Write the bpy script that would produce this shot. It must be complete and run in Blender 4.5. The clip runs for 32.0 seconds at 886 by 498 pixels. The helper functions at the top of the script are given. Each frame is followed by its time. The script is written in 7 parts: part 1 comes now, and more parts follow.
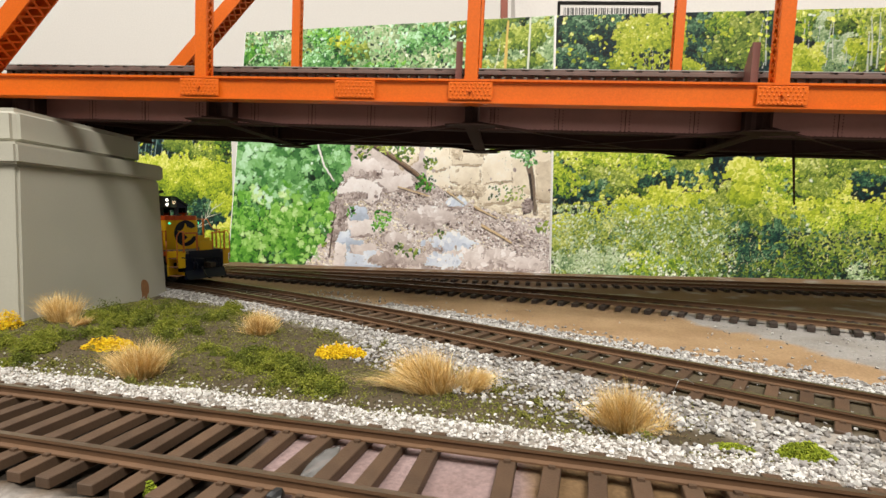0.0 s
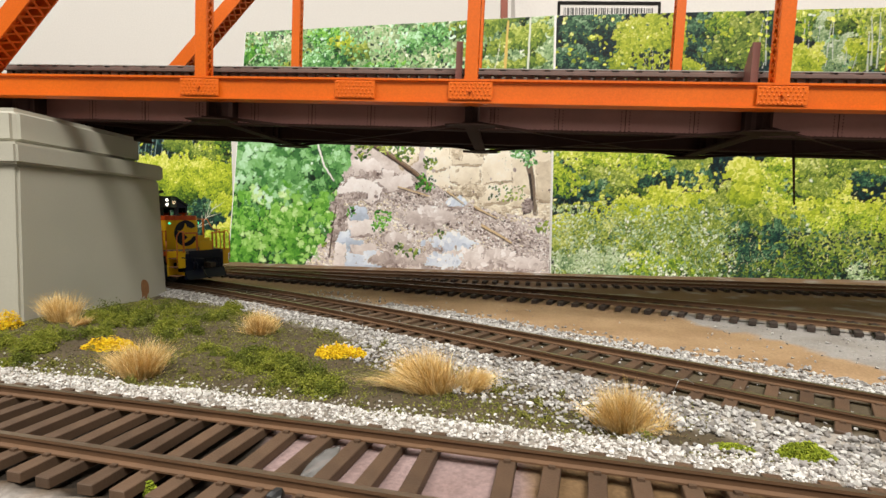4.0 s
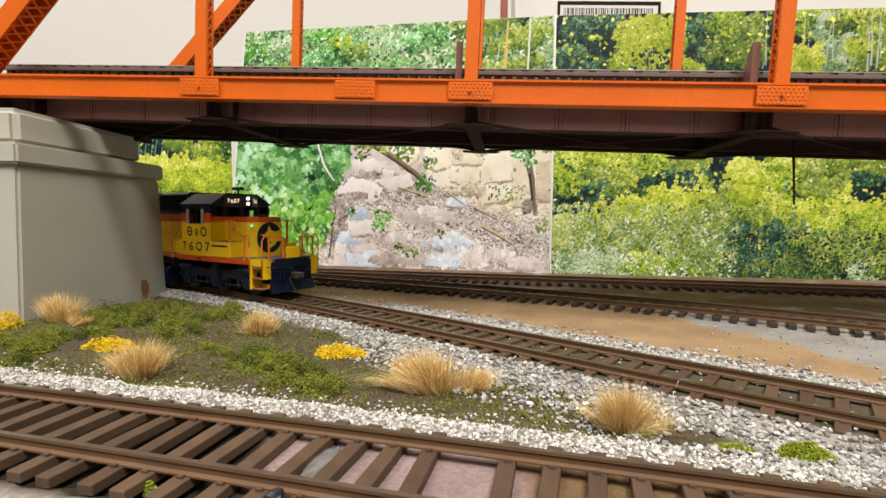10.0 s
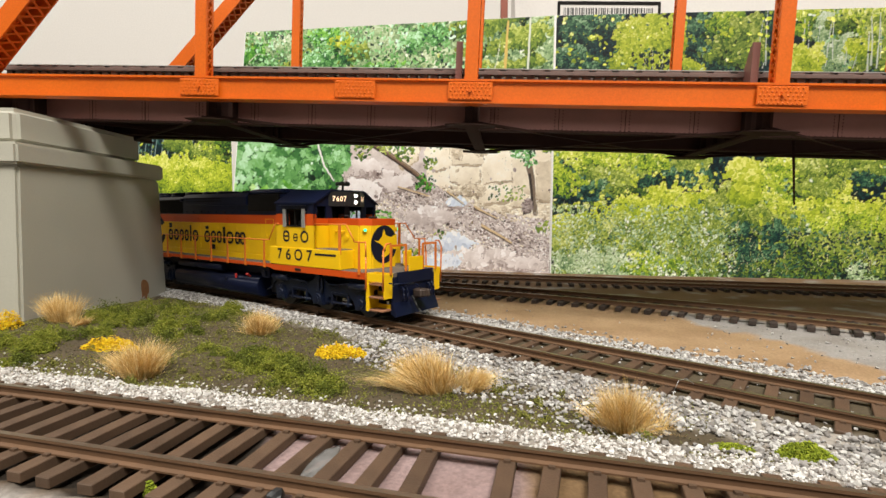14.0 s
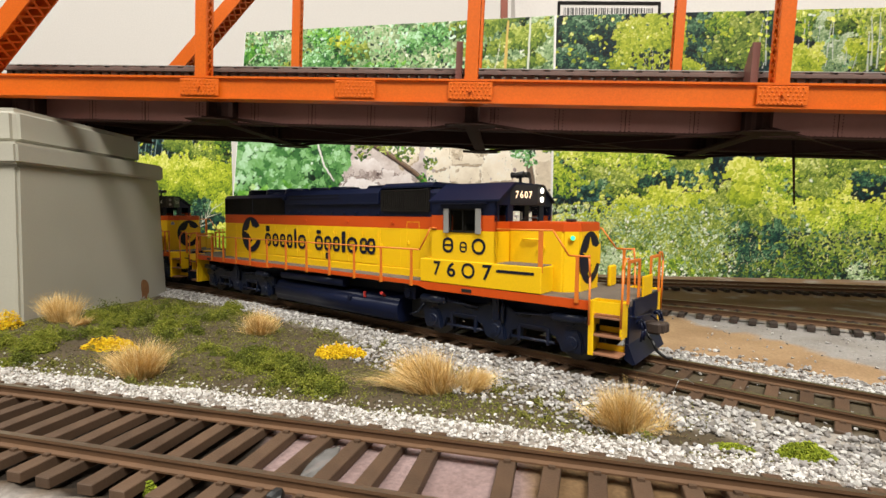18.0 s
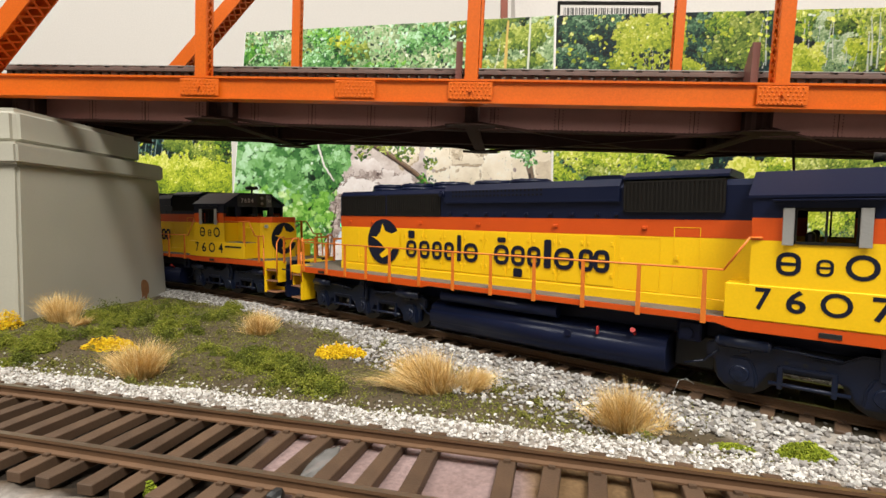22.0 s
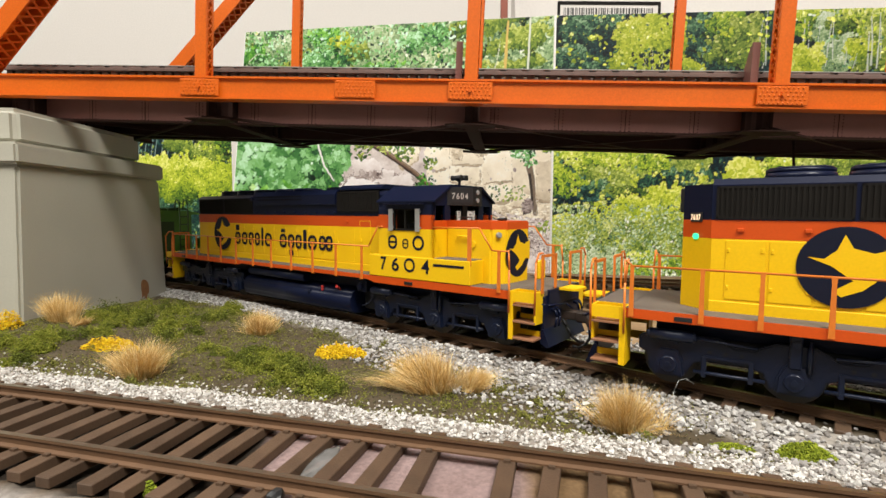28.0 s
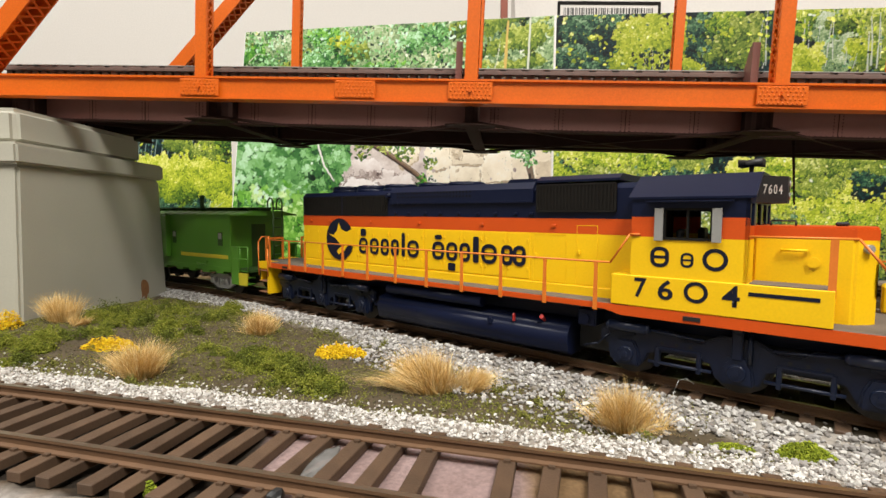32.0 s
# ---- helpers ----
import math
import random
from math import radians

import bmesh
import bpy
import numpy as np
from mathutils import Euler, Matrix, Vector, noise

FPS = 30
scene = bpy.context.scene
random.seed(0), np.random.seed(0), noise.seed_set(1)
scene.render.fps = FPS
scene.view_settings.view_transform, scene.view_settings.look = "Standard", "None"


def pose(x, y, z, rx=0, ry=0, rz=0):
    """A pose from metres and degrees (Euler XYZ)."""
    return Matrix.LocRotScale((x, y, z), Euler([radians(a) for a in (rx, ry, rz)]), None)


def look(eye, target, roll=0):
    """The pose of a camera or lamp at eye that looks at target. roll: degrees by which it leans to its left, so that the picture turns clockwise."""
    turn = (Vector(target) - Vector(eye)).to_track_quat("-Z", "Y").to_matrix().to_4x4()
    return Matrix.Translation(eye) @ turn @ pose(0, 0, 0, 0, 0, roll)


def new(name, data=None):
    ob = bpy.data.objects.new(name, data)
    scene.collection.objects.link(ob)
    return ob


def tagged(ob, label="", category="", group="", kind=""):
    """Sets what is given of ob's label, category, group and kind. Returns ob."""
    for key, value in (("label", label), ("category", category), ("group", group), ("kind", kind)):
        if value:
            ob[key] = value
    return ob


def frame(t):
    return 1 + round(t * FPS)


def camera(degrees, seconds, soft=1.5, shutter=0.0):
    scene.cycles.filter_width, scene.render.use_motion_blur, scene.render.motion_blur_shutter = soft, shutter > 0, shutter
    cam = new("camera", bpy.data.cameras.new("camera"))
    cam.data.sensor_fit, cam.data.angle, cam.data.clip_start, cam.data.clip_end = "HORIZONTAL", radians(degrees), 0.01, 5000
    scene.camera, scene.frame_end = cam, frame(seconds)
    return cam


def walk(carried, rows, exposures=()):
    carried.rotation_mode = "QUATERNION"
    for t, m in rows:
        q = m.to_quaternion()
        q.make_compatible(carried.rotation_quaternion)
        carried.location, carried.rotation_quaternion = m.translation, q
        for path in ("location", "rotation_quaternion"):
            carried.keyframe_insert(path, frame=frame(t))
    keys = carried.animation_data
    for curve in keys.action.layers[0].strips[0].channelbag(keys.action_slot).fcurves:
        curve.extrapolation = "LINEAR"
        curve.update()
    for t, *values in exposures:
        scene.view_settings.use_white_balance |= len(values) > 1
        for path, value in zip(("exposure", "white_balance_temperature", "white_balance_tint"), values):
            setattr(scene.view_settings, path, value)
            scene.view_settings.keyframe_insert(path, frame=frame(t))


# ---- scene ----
# Model railway diorama. Lengths in the code are millimetres; K turns them into metres.
K = 0.001

# ---- camera: stands still a few centimetres above the rails ----
cam = camera(83.63, 32.0)
EYE = Vector((0, 0, 0.0397))
AIM = EYE + Vector((0, math.cos(radians(4.06)), -math.sin(radians(4.06))))
walk(cam, [(0.0, look(EYE, AIM, 0.37)), (32.0, look(EYE, AIM, 0.37))], exposures=[(0.0, 0.0), (32.0, 0.0)])

# ---- light: unseen fluorescent ceiling panels, one inferred from shadows, two added as fill ----
world = bpy.data.worlds.new("room_air")
scene.world = world
world.use_nodes = True
world.node_tree.nodes["Background"].inputs[0].default_value = (0.9, 0.95, 1.0, 1)
world.node_tree.nodes["Background"].inputs[1].default_value = 0.02


def ceiling_lamp(x, y, z, sx, sy, watts, colour=(1.0, 0.965, 0.89)):
    data = bpy.data.lights.new("ceiling_lamp", "AREA")
    data.shape, data.size, data.size_y, data.energy, data.color = "RECTANGLE", sx, sy, watts, colour
    ob = new("ceiling_lamp", data)
    ob.matrix_world = pose(x, y, z)
    return tagged(ob, "unseen fluorescent ceiling panel, inferred from shadows or added as fill", "lamp")


# key set from shadow directions, then overhead and left fill lamps added for balance
LAMPS = [(0.36, -0.76, 1.38, 0.6, 0.6, 46.0), (0.0, -0.25, 1.38, 1.2, 0.6, 6.0), (-0.90, -0.34, 1.38, 0.6, 1.2, 24.0)]
for spec in LAMPS:
    ceiling_lamp(*spec)


# ---- materials ----
def shade(name, colour, rough=0.6, metal=0.0, second=None, amount=0.5, big=8.0, fine=1.0, bump=0.15, per_object=0.0,
          per_island=0.0, spec=0.5, speck=0.0):
    """A surface with variation at two scales (big, fine: size in mm), and fine relief."""
    m = bpy.data.materials.new(name)
    m.use_nodes = True
    nt = m.node_tree
    bsdf = nt.nodes["Principled BSDF"]
    bsdf.inputs["Roughness"].default_value = rough
    bsdf.inputs["Metallic"].default_value = metal
    bsdf.inputs["Specular IOR Level"].default_value = spec
    if second is None:
        second = tuple(c * 0.72 for c in colour)
    co = nt.nodes.new("ShaderNodeTexCoord")
    n1 = nt.nodes.new("ShaderNodeTexNoise")
    n1.inputs["Scale"].default_value, n1.inputs["Detail"].default_value = 1000.0 / big, 5.0
    n2 = nt.nodes.new("ShaderNodeTexNoise")
    n2.inputs["Scale"].default_value, n2.inputs["Detail"].default_value = 1000.0 / fine, 3.0
    nt.links.new(co.outputs["Object"], n1.inputs["Vector"])
    nt.links.new(co.outputs["Object"], n2.inputs["Vector"])
    r1 = nt.nodes.new("ShaderNodeMapRange")
    r1.inputs[1].default_value, r1.inputs[2].default_value = 0.35, 0.7
    r1.inputs[4].default_value = amount
    nt.links.new(n1.outputs[0], r1.inputs[0])
    mix = nt.nodes.new("ShaderNodeMix")
    mix.data_type = "RGBA"
    mix.inputs[6].default_value, mix.inputs[7].default_value = (*colour, 1), (*second, 1)
    nt.links.new(r1.outputs[0], mix.inputs[0])
    out = mix.outputs[2]
    hsv = nt.nodes.new("ShaderNodeHueSaturation")
    r2 = nt.nodes.new("ShaderNodeMapRange")
    r2.inputs[1].default_value, r2.inputs[2].default_value = 0.3, 0.7
    r2.inputs[3].default_value, r2.inputs[4].default_value = 1 - 0.5 * speck - 0.035, 1 + 0.5 * speck + 0.035
    nt.links.new(n2.outputs[0], r2.inputs[0])
    value = r2.outputs[0]
    for kind, k in (("o", per_object), ("i", per_island)):
        if k:
            info = nt.nodes.new("ShaderNodeObjectInfo" if kind == "o" else "ShaderNodeNewGeometry")
            rr = nt.nodes.new("ShaderNodeMapRange")
            rr.inputs[3].default_value, rr.inputs[4].default_value = 1 - k, 1 + k
            nt.links.new(info.outputs["Random" if kind == "o" else "Random Per Island"], rr.inputs[0])
            mul = nt.nodes.new("ShaderNodeMath")
            mul.operation = "MULTIPLY"
            nt.links.new(value, mul.inputs[0])
            nt.links.new(rr.outputs[0], mul.inputs[1])
            value = mul.outputs[0]
    nt.links.new(value, hsv.inputs["Value"])
    nt.links.new(out, hsv.inputs["Color"])
    nt.links.new(hsv.outputs[0], bsdf.inputs["Base Color"])
    if bump:
        b = nt.nodes.new("ShaderNodeBump")
        b.inputs["Strength"].default_value, b.inputs["Distance"].default_value = bump, 0.0003
        nt.links.new(n2.outputs[0], b.inputs["Height"])
        nt.links.new(b.outputs[0], bsdf.inputs["Normal"])
    return m


def glow(name, colour, strength):
    m = bpy.data.materials.new(name)
    m.use_nodes = True
    b = m.node_tree.nodes["Principled BSDF"]
    b.inputs["Base Color"].default_value = (*colour, 1)
    b.inputs["Emission Color"].default_value = (*colour, 1)
    b.inputs["Emission Strength"].default_value = strength
    return m


M_ORANGE = shade("bridge_orange", (0.66, 0.125, 0.004), 0.42, second=(0.54, 0.088, 0.004), big=30, fine=0.6, bump=0.12, spec=0.45, speck=0.1)
M_POST = shade("post_brown", (0.26, 0.055, 0.024), 0.5, big=20, fine=0.8)
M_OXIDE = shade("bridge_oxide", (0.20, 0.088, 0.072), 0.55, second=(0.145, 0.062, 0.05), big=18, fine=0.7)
# near-black steel: the shade under the deck is put into this colour
M_DARKSHADE = shade("bridge_underside", (0.028, 0.013, 0.010), 0.8, big=12, fine=0.8, spec=0.12)
M_TIEWOOD = shade("bridge_timber", (0.15, 0.10, 0.085), 0.75, big=6, fine=0.5, per_object=0.2)
M_CONCRETE = shade("pier_concrete", (0.42, 0.405, 0.34), 0.75, second=(0.36, 0.345, 0.285), big=30, fine=0.5, bump=0.12)
M_RAIL = shade("rail_rust", (0.13, 0.070, 0.037), 0.6, metal=0.0, second=(0.080, 0.046, 0.026), spec=0.3, big=9, fine=0.6)
M_RAILTOP = shade("rail_head", (0.30, 0.25, 0.19), 0.34, metal=0.85, second=(0.20, 0.14, 0.09), big=12, fine=0.6, bump=0.05)
M_TIE = shade("tie_brown", (0.098, 0.058, 0.034), 0.62, second=(0.048, 0.028, 0.018), big=5, fine=0.35, bump=0.3, per_object=0.22, spec=0.4)
M_TIEDARK = shade("tie_dark", (0.040, 0.027, 0.020), 0.8, big=5, fine=0.35, bump=0.3, per_object=0.2)
M_WALL = shade("wall_paint", (0.69, 0.66, 0.63), 0.85, second=(0.66, 0.63, 0.60), big=300, fine=2, bump=0.03)
# for the unseen walls and ceiling, set dark to limit bounced fill light
M_ROOM = shade("room_paint", (0.30, 0.29, 0.27), 0.9, big=300, fine=2, bump=0.03)
M_FLOOR = shade("floor_vinyl", (0.35, 0.32, 0.28), 0.5, big=200, fine=6)
M_YELLOW = shade("loco_yellow", (0.86, 0.53, 0.005), 0.42, second=(0.80, 0.48, 0.004), big=14, fine=0.5, bump=0.02, spec=0.35)
M_VERM = shade("loco_vermilion", (0.60, 0.078, 0.006), 0.42, second=(0.54, 0.066, 0.005), big=14, fine=0.5, bump=0.02, spec=0.35)
M_NAVY = shade("loco_navy", (0.005, 0.008, 0.026), 0.34, second=(0.007, 0.010, 0.030), big=14, fine=0.5, bump=0.03, spec=0.2)
M_TRUCK = shade("truck_navy", (0.005, 0.010, 0.030), 0.34, second=(0.010, 0.011, 0.020), big=6, fine=0.4, bump=0.12, spec=0.4)
M_BLACK = shade("loco_black", (0.012, 0.012, 0.013), 0.5, big=10, fine=0.5)
M_DECK = shade("loco_deck", (0.13, 0.105, 0.085), 0.8, big=6, fine=0.4, bump=0.25)
M_GREEN = shade("caboose_green", (0.085, 0.25, 0.02), 0.5, second=(0.07, 0.21, 0.018), big=14, fine=0.5, bump=0.06)


# ---- mesh helpers ----
def part(name, bm, material, parent=None, label="", smooth=False):
    bmesh.ops.scale(bm, vec=(K, K, K), verts=bm.verts)
    me = bpy.data.meshes.new(name)
    bm.to_mesh(me)
    bm.free()
    for mt in material if isinstance(material, (list, tuple)) else [material]:
        me.materials.append(mt)
    if smooth:
        me.shade_smooth()
    ob = new(name, me)
    ob.parent = parent
    if label:
        ob["label"] = label
    return ob


def again(ob, m, parent=None):
    """Another part on the same mesh."""
    o = new(ob.name.split(".")[0], ob.data)
    o.parent = parent or ob.parent
    o.matrix_basis = m
    return o


def box(bm, x0, x1, y0, y1, z0, z1, bevel=0.0, slot=0):
    v = bmesh.ops.create_cube(bm, size=1.0)["verts"]
    for q in v:
        q.co = ((x0 + x1) / 2 + q.co.x * (x1 - x0), (y0 + y1) / 2 + q.co.y * (y1 - y0), (z0 + z1) / 2 + q.co.z * (z1 - z0))
    faces = list({f for q in v for f in q.link_faces})
    for f in faces:
        f.material_index = slot
    if bevel:
        edges = list({e for q in v for e in q.link_edges})
        bmesh.ops.bevel(bm, geom=edges, offset=bevel, segments=1, affect="EDGES", clamp_overlap=True)
    return v


def beam(bm, p, q, w, h, up=(0, 0, 1), slot=0):
    """A bar from p to q; w across, h along up."""
    p, q, up = Vector(p), Vector(q), Vector(up)
    d = (q - p).normalized()
    s = d.cross(up).normalized()
    u = s.cross(d)
    vs = [bm.verts.new(c + s * w * a / 2 + u * h * b / 2) for c in (p, q) for a, b in ((-1, -1), (1, -1), (1, 1), (-1, 1))]
    for idx in ((0, 1, 2, 3), (7, 6, 5, 4), (0, 4, 5, 1), (1, 5, 6, 2), (2, 6, 7, 3), (3, 7, 4, 0)):
        bm.faces.new([vs[i] for i in idx]).material_index = slot


def rod(bm, p, q, r, n=8, r2=None, slot=0, smooth=True):
    p, q = Vector(p), Vector(q)
    d = (q - p).normalized()
    s = d.orthogonal().normalized()
    u = d.cross(s)
    rings = []
    for c, rr in ((p, r), (q, r if r2 is None else r2)):
        rings.append([bm.verts.new(c + (s * math.cos(2 * math.pi * i / n) + u * math.sin(2 * math.pi * i / n)) * rr) for i in range(n)])
    for i in range(n):
        f = bm.faces.new((rings[0][i], rings[0][(i + 1) % n], rings[1][(i + 1) % n], rings[1][i]))
        f.material_index, f.smooth = slot, smooth
    bm.faces.new(rings[0][::-1]).material_index = slot
    bm.faces.new(rings[1]).material_index = slot


def pipe(bm, pts, r, n=6, slot=0):
    for a, b in zip(pts, pts[1:]):
        rod(bm, a, b, r, n, slot=slot)


def prism(bm, pts, axis, a, b, slot=0):
    """A polygon in the plane across axis (0 x, 1 y, 2 z), drawn out from a to b."""
    def at(p, w):
        c = list(p)
        c.insert(axis, w)
        return bm.verts.new(c)
    lo, hi = [at(p, a) for p in pts], [at(p, b) for p in pts]
    n = len(pts)
    made = [bm.faces.new(lo), bm.faces.new(hi[::-1])]
    for i in range(n):
        made.append(bm.faces.new((lo[i], hi[i], hi[(i + 1) % n], lo[(i + 1) % n])))
    for f in made:
        f.material_index = slot
    bmesh.ops.recalc_face_normals(bm, faces=made)
    return made


def empty(name, m=None):
    ob = new(name)
    ob.empty_display_size = 0.01
    if m is not None:
        ob.matrix_world = m
    return ob


# ---- room ----
def room():
    for name, dims in (("wall_back", (-2200, 2200, 760, 860, -1000, 1400)), ("wall_front", (-2200, 2200, -2100, -2000, -1000, 1400)),
                       ("wall_left", (-2300, -2200, -2000, 760, -1000, 1400)), ("wall_right", (2200, 2300, -2000, 760, -1000, 1400))):
        bm = bmesh.new()
        box(bm, *dims)
        tagged(part(name, bm, M_WALL if name == "wall_back" else M_ROOM), "plain off-white painted room wall" if name == "wall_back" else "unseen room wall, grey-beige to cut bounced light", "wall", kind="structure")
    bm = bmesh.new()
    box(bm, -2300, 2300, -2100, 860, 1400, 1500)
    tagged(part("ceiling", bm, M_ROOM), "unseen ceiling, grey-beige to cut bounced light", "ceiling", kind="structure")
    bm = bmesh.new()
    box(bm, -2300, 2300, -2100, 860, -1100, -1000)
    tagged(part("floor", bm, M_FLOOR), "plain grey-brown floor", "floor", kind="structure")


# ---- track lines on the layout (mm) ----
def curve_line(fn, x0, x1, step=1.0):
    xs = np.arange(x0, x1, step)
    ys = np.array([fn(x) for x in xs])
    s = np.concatenate([[0], np.cumsum(np.hypot(np.diff(xs), np.diff(ys)))])
    return xs, ys, s


def main_y(x):
    lo, hi = -330.0, 215.0
    t = min(max(x, lo), hi) / 300
    y = 176.634 + t * (-245.695 + t * (-18.597 + t * (75.55 + t * 31.776)))
    slope = (-245.695 + t * (-37.194 + t * (226.65 + t * 127.1))) / 300
    return y + slope * (x - min(max(x, lo), hi))


def front_y(x):
    return 70.2 - 0.266 * x - 0.00012 * x * x


YARD_A = np.polyfit([-200, -160, -40, 56, 100, 140, 166, 230], [376, 352, 294, 254, 226, 200, 182, 130], 3)
YARD_B = np.polyfit([-200, -60, 70, 180, 250, 420], [372, 335, 311, 293, 279, 238], 2)


def yard_a_y(x):
    return float(np.polyval(YARD_A, min(max(x, -200), 230))) + (-0.55 if x < -200 else -0.85) * (x - min(max(x, -200), 230))


def yard_b_y(x):
    return float(np.polyval(YARD_B, x))


MAIN = curve_line(main_y, -1000, 420)
MAIN_S0 = float(np.interp(0, MAIN[0], MAIN[2]))


def on_main(s):
    """Place on the main track's centre line, s mm past the point in front of the camera."""
    return np.interp(s + MAIN_S0, MAIN[2], MAIN[0]), np.interp(s + MAIN_S0, MAIN[2], MAIN[1])


RAIL_SECTION = [(-0.95, 0), (0.95, 0), (0.95, 0.3), (0.25, 0.55), (0.25, 1.45), (0.48, 1.6), (0.48, 2.1), (-0.48, 2.1), (-0.48, 1.6),
                (-0.25, 1.45), (-0.25, 0.55), (-0.95, 0.3)]


def rail_bm(line, off, z0, step=6.0):
    xs, ys, s = line
    bm = bmesh.new()
    rows = []
    for d in np.arange(s[0], s[-1], step):
        x, y = np.interp(d, s, xs), np.interp(d, s, ys)
        x2, y2 = np.interp(d + 2, s, xs), np.interp(d + 2, s, ys)
        x1, y1 = np.interp(d - 2, s, xs), np.interp(d - 2, s, ys)
        t = Vector((x2 - x1, y2 - y1, 0)).normalized()
        n = Vector((-t.y, t.x, 0))
        c = Vector((x, y, z0)) + n * off
        rows.append([bm.verts.new(c + n * a + Vector((0, 0, b))) for a, b in RAIL_SECTION])
    k = len(RAIL_SECTION)
    for r0, r1 in zip(rows, rows[1:]):
        for i in range(k):
            f = bm.faces.new((r0[i], r0[(i + 1) % k], r1[(i + 1) % k], r1[i]))
            f.material_index = 1 if i == 6 else 0
    bm.faces.new(rows[0][::-1])
    bm.faces.new(rows[-1])
    return bm


def tie_bm(length=30.0, plates=True):
    bm = bmesh.new()
    box(bm, -1.35, 1.35, -length / 2, length / 2, -1.7, 0, 0.12)
    if plates:
        for side in (-1, 1):
            for e in (-1.3, 1.3):
                box(bm, -0.5, 0.5, side * 8.7 + e - 0.35, side * 8.7 + e + 0.35, 0, 0.42)
    return bm


def track(label, line, zr, material, spacing=6.6, start=None, stop=None, skip=(), wobble=2.0, seed=1):
    root = tagged(empty("railway_track"), label, "track", "railway tracks")
    for side in (-1, 1):
        part("rail", rail_bm(line, side * 8.7, zr - 2.1), [M_RAIL, M_RAILTOP], root, "rust-brown rail with a worn shiny head")
    rng = random.Random(seed)
    xs, ys, s = line
    first = None
    i = 0
    for d in np.arange(s[0] + 3, s[-1] - 3, spacing):
        x, y = np.interp(d, s, xs), np.interp(d, s, ys)
        if start is not None and x < start or stop is not None and x > stop:
            continue
        i += 1
        if i in skip:
            continue
        yaw = math.degrees(math.atan2(np.interp(d + 1, s, ys) - np.interp(d - 1, s, ys), np.interp(d + 1, s, xs) - np.interp(d - 1, s, xs)))
        m = pose((x + rng.uniform(-0.3, 0.3)) * K, y * K, (zr - 2.1) * K, 0, 0, yaw + rng.uniform(-wobble, wobble))
        if first is None:
            first = part("tie", tie_bm(), material, root)
            first.matrix_basis = m
        else:
            again(first, m, root)
    return root


# ---- bridge space: origin on the near truss, x along it, y across, z up ----
BRIDGE = Matrix.Translation(Vector((9.4, 177.9, 82.3)) * K) @ pose(0, 0, 0, 0, 2.19, -7.08)
PANEL = 100.8
WIDTH = 86.5


def rivet(bm, x, y, z, r=0.28, axis=1, sign=-1, slot=0):
    """A low dome of six sides on a face across axis."""
    rings = []
    for rr, hh in ((r, 0.0), (r * 0.6, r * 0.55)):
        ring = []
        for i in range(6):
            a, b = rr * math.cos(i * math.pi / 3), rr * math.sin(i * math.pi / 3)
            c = [(sign * hh, a, b), (a, sign * hh, b), (a, b, sign * hh)][axis]
            ring.append(bm.verts.new((x + c[0], y + c[1], z + c[2])))
        rings.append(ring)
    fs = [bm.faces.new(rings[1])]
    for i in range(6):
        fs.append(bm.faces.new((rings[0][i], rings[0][(i + 1) % 6], rings[1][(i + 1) % 6], rings[1][i])))
    for f in fs:
        f.material_index = slot


FAR = WIDTH + 6.0


